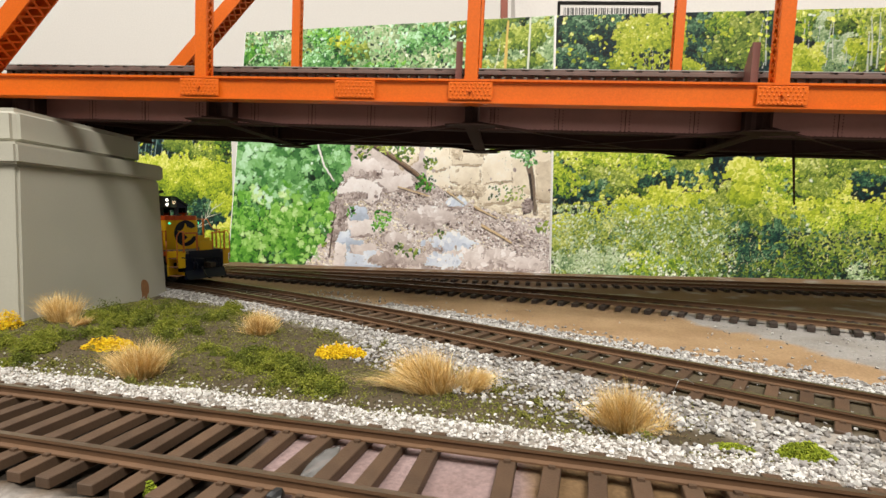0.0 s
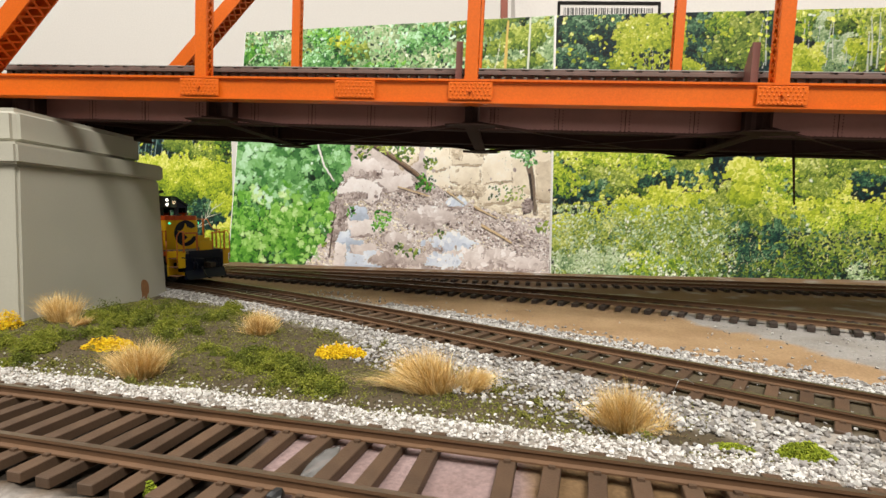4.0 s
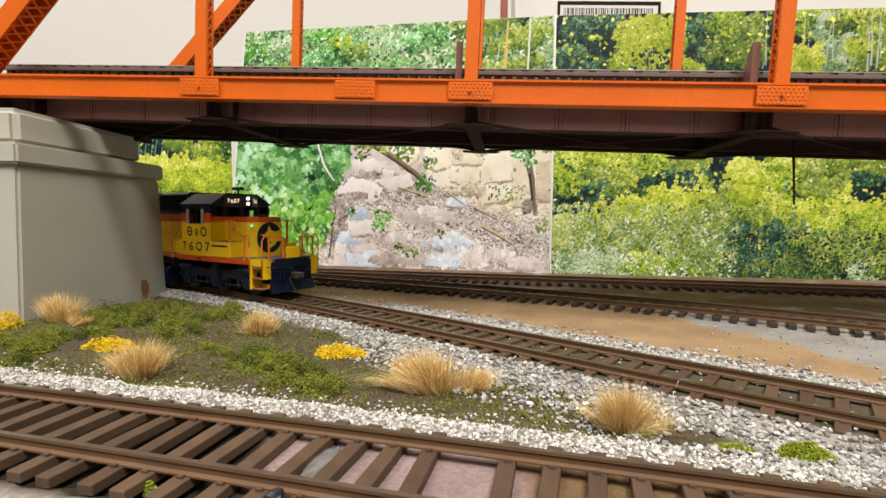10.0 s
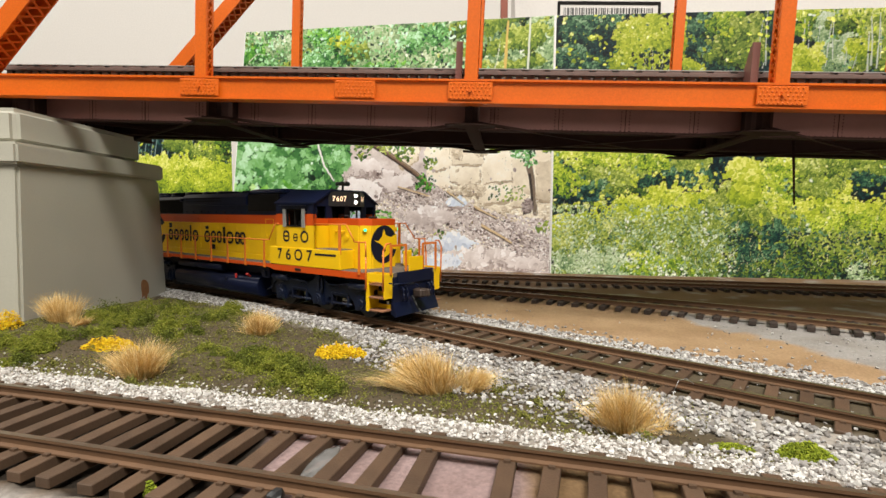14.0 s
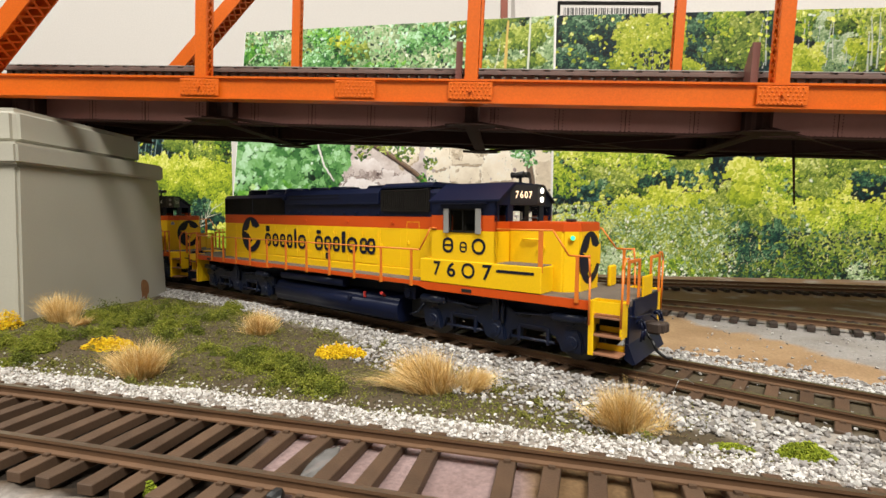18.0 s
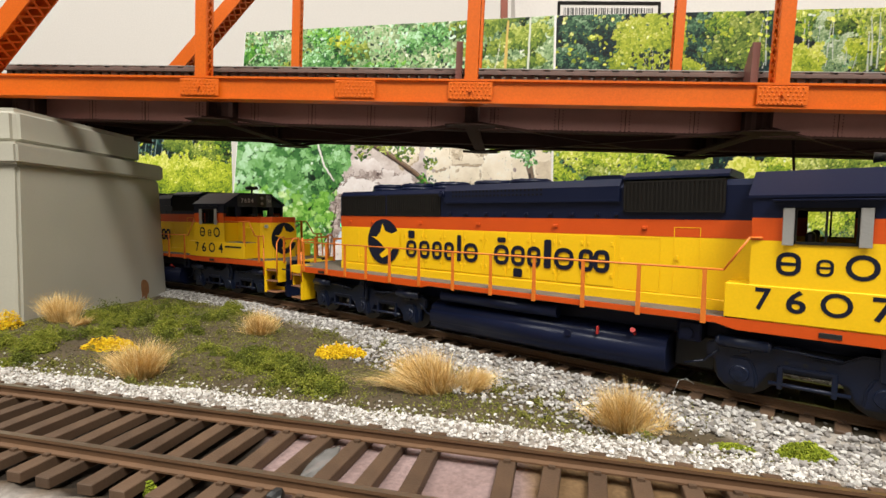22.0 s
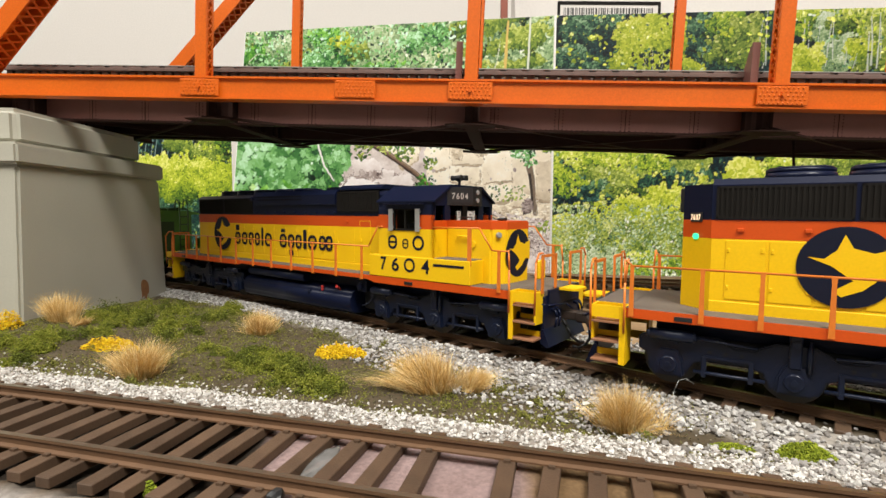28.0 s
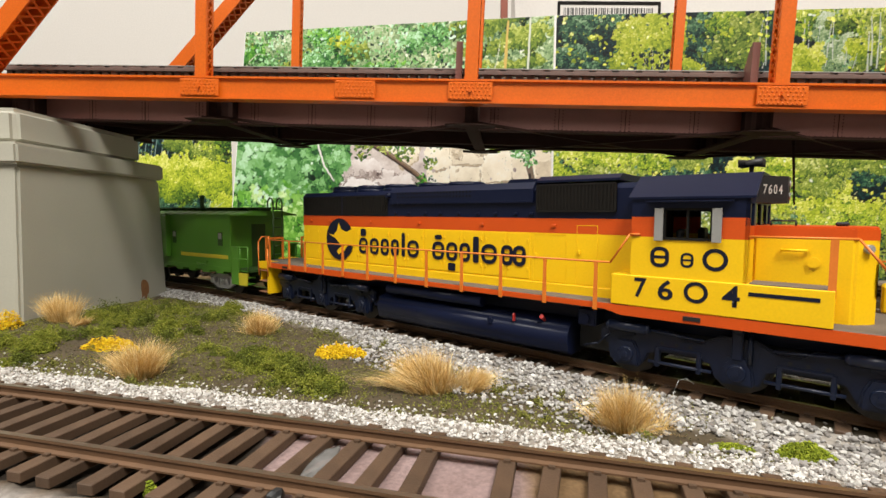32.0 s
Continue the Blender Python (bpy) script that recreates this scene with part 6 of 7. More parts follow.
def caboose():
    root = tagged(empty("caboose"), "green model caboose with a yellow stripe, end platform and roof ladder", "caboose")
    bm = bmesh.new()
    box(bm, -47, 47, -15.8, 15.8, 12.6, 38.5, 0.2)
    part("body", bm, M_GREEN, root)
    bm = bmesh.new()
    prism(bm, [(-16.9, 38.3), (16.9, 38.3), (16.9, 38.8), (9, 40.3), (-9, 40.3), (-16.9, 38.8)], 0, -56, 56)
    roof = part("roof", bm, M_GREEN, root)
    for x in range(-54, 56, 9):
        bm = bmesh.new()
        prism(bm, [(-16.9, 38.75), (16.9, 38.75), (16.9, 39.0), (9, 40.6), (-9, 40.6), (-16.9, 39.0)], 0, x - 0.3, x + 0.3)
        part("roof_rib", bm, M_GREEN, roof)
    bm = bmesh.new()
    for y in (-2.4, 0.0, 2.4):
        box(bm, -60, 60, y - 0.9, y + 0.9, 41.9, 42.3)
    for x in range(-56, 60, 9):
        box(bm, x, x + 0.9, -3.3, 3.3, 40.2, 41.9)
    part("roof_walk", bm, M_CABBLACK, root, "dark green slatted roof walk")
    bm = bmesh.new()
    rod(bm, (8, -6, 39.8), (8, -6, 48.0), 1.1, 12)
    rod(bm, (8, -6, 48.0), (8, -6, 48.8), 1.7, 12, 0.8)
    part("smokestack", bm, M_CABBLACK, root, "dark smokestack")
    bm = bmesh.new()
    box(bm, -24, -6, -18.2, -15.6, 16.0, 38.0, 0.3)
    part("bay_window", bm, M_GREEN, root)
    bm = bmesh.new()
    box(bm, 4, 45, -15.95, -15.8, 17.2, 19.0)
    part("stripe", bm, M_CABTRIM, root, "yellow stripe")
    bm = bmesh.new()
    box(bm, -47, 47, -15.9, 15.9, 11.0, 13.2, 0.1)
    for x in (-40, -28, -14, 2, 14, 26, 38):
        box(bm, x - 3, x + 3, -15.85, 15.85, 9.8, 11.2, 0.1)
    part("side_sill", bm, M_GREEN, root)
    for x in (-2.0, 39.0):
        bm = bmesh.new()
        box(bm, x - 1.8, x + 1.8, -16.0, -15.7, 23.5, 30.0)
        fr = part("window", bm, M_CABBLACK, root)
        bm = bmesh.new()
        box(bm, x - 1.3, x + 1.3, -16.1, -15.95, 26.8, 29.6)
        part("pane", bm, M_LENS, fr)
    bm = bmesh.new()
    pipe(bm, [(20.0, -16.2, 14.0), (20, -17.0, 14.2), (27, -17.0, 14.2), (29, -16.6, 15.5)], 0.3, 6)
    part("grab_iron", bm, M_GREEN, root)
    bm = bmesh.new()
    box(bm, -62, 62, -10, 10, 9.6, 12.6, 0.2)
    box(bm, -62, 62, -15.4, 15.4, 11.8, 12.7, 0.1)
    part("frame", bm, M_CABBLACK, root)
    for e in (-1, 1):
        bm = bmesh.new()
        for side in (-1, 1):
            for z in (6.0, 9.0, 12.0):
                box(bm, *sorted((e * 49.5, e * 60.5)), *sorted((side * 16.6, side * 12.0)), z, z + 0.4)
            box(bm, *sorted((e * 49.0, e * 49.6)), *sorted((side * 16.8, side * 12.0)), 5.6, 14.0)
        part("steps", bm, M_GREEN, root)
        for side in (-1, 1):
            bm = bmesh.new()
            box(bm, *sorted((e * 49.0, e * 54.6)), *sorted((side * 16.9, side * 16.5)), 5.6, 23.6, 0.1)
            panel = part("step_panel", bm, M_GREEN, root)
            bm = bmesh.new()
            prism(bm, [(e * 54.6, 5.6), (e * 60.5, 5.6), (e * 61.5, 11.4), (e * 54.6, 11.4)], 1, *sorted((side * 16.8, side * 16.4)))
            part("step_corner", bm, M_CABTRIM, panel, "yellow step corner")
            bm = bmesh.new()
            for pts in ([(49.4, 12), (49.4, 23.6), (61.5, 23.6), (61.5, 12)], [(55.5, 12), (55.5, 23.6)], [(49.4, 18), (61.5, 18)]):
                pipe(bm, [(e * a, side * 16.6, b) for a, b in pts], 0.35, 6)
            part("platform_rail", bm, M_GREEN, root)
        bm = bmesh.new()
        for y in (-2.6, 2.6):
            pipe(bm, [(e * 62.0, y, 12.0), (e * 62.0, y, 44.0), (e * 61.2, y, 46.4), (e * 59.4, y, 46.8), (e * 58.0, y, 45.0), (e * 57.8, y, 41.0)], 0.4, 7)
        for z in np.arange(15, 42, 4.4):
            pipe(bm, [(e * 62.0, -2.6, z), (e * 62.0, 2.6, z)], 0.35, 6)
        part("roof_ladder", bm, M_CABBLACK, root)
        bm = bmesh.new()
        box(bm, *sorted((e * 46.9, e * 47.3)), -4.0, 4.0, 12.8, 34.0, 0.1)
        part("end_door", bm, M_CABBLACK, root)
        cx = e * 36.0
        for side in (-1, 1):
            bm = bmesh.new()
            ys_ = sorted((side * 13.0, side * 11.4))
            for a, b in (((-10.5, 7.4), (-4.5, 8.2)), ((-4.5, 8.2), (-2.5, 9.4)), ((-2.5, 9.4), (2.5, 9.4)), ((2.5, 9.4), (4.5, 8.2)), ((4.5, 8.2), (10.5, 7.4)),
                         ((-8.2, 4.6), (-4.0, 2.8)), ((-4.0, 2.8), (4.0, 2.8)), ((4.0, 2.8), (8.2, 4.6)), ((-4.2, 2.8), (-3.6, 8.4)), ((4.2, 2.8), (3.6, 8.4))):
                beam(bm, (cx + a[0], sum(ys_) / 2, a[1]), (cx + b[0], sum(ys_) / 2, b[1]), 1.6, 1.3, (0, 0, 1) if abs(a[0] - b[0]) > 2 else (1, 0, 0))
            for x in (-2.2, 0.0, 2.2):
                rod(bm, (cx + x, sum(ys_) / 2, 3.2), (cx + x, sum(ys_) / 2, 7.4), 0.9, 8)
            box(bm, cx - 3.6, cx + 3.6, *ys_, 7.2, 9.2, 0.2)
            for k in (-8.2, 8.2):
                box(bm, cx + k - 1.6, cx + k + 1.6, *sorted((side * 13.8, side * 11.4)), 4.2, 7.6, 0.4)
            part("truck_frame", bm, M_SILVER, root, "pale grey truck frame")
        for k in (-8.2, 8.2):
            bm = bmesh.new()
            rod(bm, (0, -8.2, 0), (0, 8.2, 0), 1.1, 10)
            for side in (-1, 1):
                rod(bm, (0, side * 7.6, 0), (0, side * 10.4, 0), 4.85, 20)
                for i in range(5):
                    a = i * 0.4 * math.pi
                    rod(bm, (2.8 * math.cos(a), side * 10.3, 2.8 * math.sin(a)), (2.8 * math.cos(a), side * 10.55, 2.8 * math.sin(a)), 0.7, 8)
            wheel = part("wheelset", bm, M_STEELWHEEL, root)
            wheel.matrix_basis = pose((cx + k) * K, 0, 4.9 * K)
            WHEELS.append((wheel, cx + k, 4.9))
        bm = bmesh.new()
        box(bm, *sorted((e * 62.0, e * 68.0)), -1.6, 1.6, 8.4, 11.4, 0.4)
        part("coupler", bm, M_COUPLER, root)
    return root


# travelled distance of the leading locomotive's middle along the main track (s, mm)
TRAVEL = [(0, -283.6), (4.9, -283.6), (5.5, -275.3), (6, -267.5), (7, -252.2), (8, -236.8), (9, -221.3), (10, -205.8), (10.5, -198.2),
          (11, -190.1), (11.5, -180.2), (12, -169.3), (13, -147.1), (14, -126.0), (15, -104.4), (16, -83.2), (17, -61.7), (18, -40.2),
          (19, -18.6), (20, 3.0), (21, 24.6), (22, 46.3), (23, 68.1), (24, 89.9), (25, 111.6), (26, 132.8), (27, 154.4), (28, 175.9),
          (29, 197.5), (30, 219.2), (31, 240.7), (32, 262.2)]


def ride(thing, back, half):
    rows = []
    for t, s in TRAVEL:
        xa, ya = on_main(s - back - half)
        xb, yb = on_main(s - back + half)
        yaw = math.degrees(math.atan2(yb - ya, xb - xa))
        rows.append((t, pose((xa + xb) / 2 * K, (ya + yb) / 2 * K, 0, 0, 0, yaw)))
    walk(thing, rows)


def roll(wheel, x, radius):
    """Turn a wheelset with the way its vehicle has gone."""
    ts, ss = [q[0] for q in TRAVEL], [q[1] for q in TRAVEL]
    times = [0.0, 4.8] + [4.8 + 0.34 * k for k in range(1, 80)] + [32.0]
    rows = []
    for t in times:
        turn = (float(np.interp(t, ts, ss)) - ss[0]) / radius
        rows.append((t, pose(x * K, 0, radius * K, 0, math.degrees(turn), 0)))
    walk(wheel, rows)


# ---- loose ballast, turf and grass ----
def ramp(name, stops, rough=0.8, fine=0.5, bump=0.2, spec=0.3):
    """A surface whose colour is drawn anew for each separate piece."""
    m = bpy.data.materials.new(name)
    m.use_nodes = True
    nt = m.node_tree
    b = nt.nodes["Principled BSDF"]
    b.inputs["Roughness"].default_value = rough
    b.inputs["Specular IOR Level"].default_value = spec
    geo = nt.nodes.new("ShaderNodeNewGeometry")
    cr = nt.nodes.new("ShaderNodeValToRGB")
    el = cr.color_ramp.elements
    while len(el) < len(stops):
        el.new(0.5)
    for e, (p, c) in zip(el, stops):
        e.position, e.color = p, (*c, 1)
    nt.links.new(geo.outputs["Random Per Island"], cr.inputs[0])
    co = nt.nodes.new("ShaderNodeTexCoord")
    n = nt.nodes.new("ShaderNodeTexNoise")
    n.inputs["Scale"].default_value, n.inputs["Detail"].default_value = 1000.0 / fine, 3.0
    nt.links.new(co.outputs["Object"], n.inputs["Vector"])
    mr = nt.nodes.new("ShaderNodeMapRange")
    mr.inputs[1].default_value, mr.inputs[2].default_value, mr.inputs[3].default_value, mr.inputs[4].default_value = 0.3, 0.7, 0.8, 1.15
    nt.links.new(n.outputs[0], mr.inputs[0])
    hsv = nt.nodes.new("ShaderNodeHueSaturation")
    nt.links.new(mr.outputs[0], hsv.inputs["Value"])
    nt.links.new(cr.outputs[0], hsv.inputs["Color"])
    nt.links.new(hsv.outputs[0], b.inputs["Base Color"])
    if bump:
        bp = nt.nodes.new("ShaderNodeBump")
        bp.inputs["Strength"].default_value, bp.inputs["Distance"].default_value = bump, 0.0003
        nt.links.new(n.outputs[0], bp.inputs["Height"])
        nt.links.new(bp.outputs[0], b.inputs["Normal"])
    return m


M_STONE = ramp("ballast_stone", [(0.0, (0.17, 0.155, 0.14)), (0.25, (0.29, 0.275, 0.265)), (0.55, (0.37, 0.355, 0.34)), (0.85, (0.47, 0.455, 0.43)), (1.0, (0.62, 0.60, 0.57))], bump=0.1, spec=0.15)
M_CHIP = ramp("white_chips", [(0.0, (0.20, 0.175, 0.145)), (0.22, (0.37, 0.34, 0.31)), (0.45, (0.50, 0.48, 0.455)), (0.8, (0.61, 0.59, 0.565)), (1.0, (0.72, 0.70, 0.675))], bump=0.1, spec=0.15)
M_TURF = ramp("green_turf", [(0.0, (0.115, 0.13, 0.016)), (0.5, (0.18, 0.20, 0.026)), (0.85, (0.24, 0.255, 0.040)), (1.0, (0.30, 0.30, 0.065))], 0.95, spec=0.1)
M_TURFDARK = ramp("moss_turf", [(0.0, (0.055, 0.07, 0.012)), (0.5, (0.095, 0.115, 0.018)), (1.0, (0.16, 0.18, 0.035))], 0.95, spec=0.1)
M_FLOCK = ramp("green_flock", [(0.0, (0.10, 0.10, 0.024)), (0.5, (0.155, 0.155, 0.034)), (1.0, (0.24, 0.235, 0.06))], 0.95, spec=0.1)
M_TURFB = ramp("brown_turf", [(0.0, (0.04, 0.032, 0.018)), (0.5, (0.10, 0.082, 0.045)), (0.85, (0.16, 0.15, 0.06)), (1.0, (0.34, 0.31, 0.22))], 0.9)
M_FLOWER = ramp("yellow_turf", [(0.0, (0.55, 0.30, 0.005)), (0.5, (0.78, 0.52, 0.008)), (1.0, (0.85, 0.66, 0.03))], 0.85)
M_STRAW = ramp("dry_grass", [(0.0, (0.46, 0.25, 0.06)), (0.4, (0.68, 0.45, 0.15)), (0.75, (0.82, 0.62, 0.28)), (1.0, (0.90, 0.78, 0.50))], 0.75, bump=0)
M_LIME = ramp("lime_turf", [(0.0, (0.10, 0.13, 0.008)), (0.5, (0.20, 0.25, 0.015)), (1.0, (0.32, 0.36, 0.03))], 0.9)
PHI = (1 + 5 ** 0.5) / 2
LUMP = np.array([(-1, PHI, 0), (1, PHI, 0), (-1, -PHI, 0), (1, -PHI, 0), (0, -1, PHI), (0, 1, PHI), (0, -1, -PHI), (0, 1, -PHI), (PHI, 0, -1), (PHI, 0, 1), (-PHI, 0, -1), (-PHI, 0, 1)]) / 1.9
LUMP_F = np.array([(0, 11, 5), (0, 5, 1), (0, 1, 7), (0, 7, 10), (0, 10, 11), (1, 5, 9), (5, 11, 4), (11, 10, 2), (10, 7, 6), (7, 1, 8),
                   (3, 9, 4), (3, 4, 2), (3, 2, 6), (3, 6, 8), (3, 8, 9), (4, 9, 5), (2, 4, 11), (6, 2, 10), (8, 6, 7), (9, 8, 1)])


OCTA = np.array([(1, 0, 0), (-1, 0, 0), (0, 1, 0), (0, -1, 0), (0, 0, 1), (0, 0, -1)], float)
OCTA_F = np.array([(0, 2, 4), (2, 1, 4), (1, 3, 4), (3, 0, 4), (2, 0, 5), (1, 2, 5), (3, 1, 5), (0, 3, 5)])


def bits(name, centres, sizes, material, label, category, parent=None, flat=0.8, jitter=0.16, seed=1, small=False):
    """One object of many small irregular lumps."""
    rng = np.random.default_rng(seed)
    n = len(centres)
    q = rng.normal(size=(n, 4))
    q /= np.linalg.norm(q, axis=1)[:, None]
    w, x, y, z = q.T
    rot = np.stack([1 - 2 * (y * y + z * z), 2 * (x * y - z * w), 2 * (x * z + y * w), 2 * (x * y + z * w), 1 - 2 * (x * x + z * z), 2 * (y * z - x * w),
                    2 * (x * z - y * w), 2 * (y * z + x * w), 1 - 2 * (x * x + y * y)], 1).reshape(n, 3, 3)
    lump, lump_f = (OCTA, OCTA_F) if small else (LUMP, LUMP_F)
    shape = lump[None] * rng.uniform(0.6, 1.0, (n, 1, 3)) + rng.normal(0, jitter, (n, len(lump), 3))
    v = np.einsum("nij,nkj->nki", rot, shape) * (np.asarray(sizes)[:, None, None] / 2)
    v[:, :, 2] *= flat
    v += np.asarray(centres)[:, None, :]
    faces = (lump_f[None] + (np.arange(n) * len(lump))[:, None, None]).reshape(-1, 3)
    me = bpy.data.meshes.new(name)
    me.from_pydata((v.reshape(-1, 3) * K).tolist(), [], faces.tolist())
    me.materials.append(material)
    ob = new(name, me)
    ob.parent = parent
    if label:
        tagged(ob, label, category, kind="stuff")
    return ob


def along(fn, x0, x1, o0, o1, n, rng, power=1.0):
    """n points beside a track line, o0..o1 mm off its centre (positive is away from the camera)."""
    x = rng.uniform(x0, x1, n)
    o = o0 + (o1 - o0) * rng.uniform(0, 1, n) ** power
    out = []
    for a, b in zip(x, o):
        sl = (fn(a + 1) - fn(a - 1)) / 2
        k = math.sqrt(1 + sl * sl)
        out.append((a - b * sl / k, fn(a) + b / k))
    return np.array(out)


def lay(pts, sizes, lift=0.15):
    return np.array([(x, y, ground_z(x, y) + s * lift) for (x, y), s in zip(pts, sizes)])


def ballast():
    rng = np.random.default_rng(11)
    # white chips between the front track and the turf
    p = np.concatenate([along(front_y, -175, 110, 15.3, 29.0, 9000, rng, 0.85), along(front_y, -175, 110, 26.0, 38.0, 1300, rng, 1.6)])
    s = rng.uniform(0.45, 1.2, len(p)) * rng.uniform(0.8, 1.15, len(p))
    bare = ((p[:, 0] - 50) / 11) ** 2 + ((p[:, 1] - 93) / 3.6) ** 2
    keep = np.array([main_off(x, y) < -15.5 for x, y in p]) & (bare > rng.uniform(0.3, 1.3, len(p)))
    bits("gravel", lay(p[keep], s[keep], 0.25), s[keep], M_CHIP, "white limestone chips strewn beside the front track", "gravel", jitter=0.2, seed=2, small=True)
    # larger grey stones on both sides of the main line
    a = along(main_y, -175, 140, -26.5, -14.0, 5600, rng, 0.8)
    b = np.concatenate([along(main_y, -45, 215, 14.4, 33.0, 7200, rng, 0.9), along(main_y, -90, 215, 14.4, 40.0, 800, rng, 1.3)])
    c = along(main_y, -12, 110, -44.0, -22.0, 2300, rng, 0.8)
    d = along(main_y, -150, 160, -13.5, 13.5, 420, rng)
    p = np.concatenate([a, b, c])
    s = rng.uniform(0.6, 1.8, len(p)) * rng.uniform(0.75, 1.1, len(p))
    bare = ((p[:, 0] - 50) / 11) ** 2 + ((p[:, 1] - 93) / 3.6) ** 2
    keep = np.array([front_off(x, y) > 15.5 for x, y in p]) & (bare > rng.uniform(0.3, 1.3, len(p)))
    bits("gravel", lay(p[keep], s[keep], 0.3), s[keep], M_STONE, "grey and white crushed stone along the main track", "gravel", seed=3)
    s = rng.uniform(0.6, 1.2, len(d))
    bits("gravel", lay(d, s, 0.6), s, M_STONE, "small grey stones lying between the main track ties", "gravel", seed=4)
    # scattered stones on the bare dirt
    p = np.concatenate([np.stack([rng.uniform(-120, 230, 420), rng.uniform(120, 330, 420)], 1), np.stack([rng.normal(150, 30, 320), rng.normal(175, 30, 320)], 1)])
    keep = np.array([main_off(x, y) > 17 and y < yard_a_y(x) - 16 for x, y in p])
    p = p[keep]
    s = rng.uniform(0.3, 1.2, len(p)) * rng.uniform(0.6, 1.2, len(p))
    bits("gravel", lay(p, s, 0.3), s, M_STONE, "single stones scattered on bare dirt", "gravel", seed=5)


def on_turf(x, y):
    """How far inside the planted patch between the tracks, in mm."""
    edge = 3.0 * noise.noise(Vector((x * 0.07, y * 0.07, 3.0)))
    return min(front_off(x, y) - 27.5, -24.0 - main_off(x, y), (62 - x) * 0.5) + edge


CLUMPS = ((-126, 184, 3.2), (-119, 181, 3.4), (-115, 190, 3.2), (-113, 199, 3.0), (-109, 204, 2.8), (-111, 170, 3.0), (-105, 174, 2.8), (-101, 180, 2.6), (-121, 175, 3.0), (-104, 192, 2.4),
          (-92, 174, 2.6), (-90, 182, 2.8), (-87, 190, 2.6), (-84, 198, 2.4), (-96, 170, 2.4), (-85, 165, 2.2), (-121, 141, 3.2), (-120, 147, 3.0), (-124, 153, 3.0), (-115, 133, 2.4), (-115, 155, 2.4),
          (-112, 159, 2.4), (-94, 163, 2.2), (-89, 158, 2.2), (-58, 140, 2.4), (-53, 136, 2.6), (-48, 132, 2.6), (-47, 137, 2.6), (-42, 132, 3.0), (-37, 129, 3.2), (-33, 126, 3.0), (-28, 122, 2.6),
          (-41, 124, 2.6), (-33, 120, 2.6), (-28, 117, 2.2), (-57, 146, 2.2), (-54, 148, 2.0), (-45, 144, 2.0), (-51, 141, 2.2), (-73, 150, 1.8), (-66, 146, 1.8), (-130, 145, 2.6), (-139, 152, 2.4))


def foam(centres, rng, dense):
    """Particles of lumpy foam cushions given as (x, y, radius)."""
    pts, sizes = [], []
    for x, y, r in centres:
        n = int(dense * r * r)
        d = rng.normal(size=(n, 3))
        d /= np.linalg.norm(d, axis=1)[:, None]
        d[:, 2] = np.abs(d[:, 2])
        ph = rng.uniform(0, 6.28, 6)
        lobes = 1 + 0.34 * np.sin(4.1 * d[:, 0] + ph[0]) * np.sin(3.7 * d[:, 1] + ph[1]) + 0.26 * np.sin(8.3 * d[:, 0] + ph[2]) * np.sin(7.1 * d[:, 1] + ph[3]) + 0.16 * np.sin(9.0 * d[:, 2] + ph[4])
        q = d * (r * lobes * rng.uniform(0.66, 1.04, n))[:, None]
        base = ground_z(x, y)
        pts.append(np.stack([x + q[:, 0] * 1.15, y + q[:, 1] * 1.15, base + q[:, 2] * 1.45 - 0.2], 1))
        sizes.append(rng.uniform(0.25, 0.68, n))
    return np.concatenate(pts), np.concatenate(sizes)


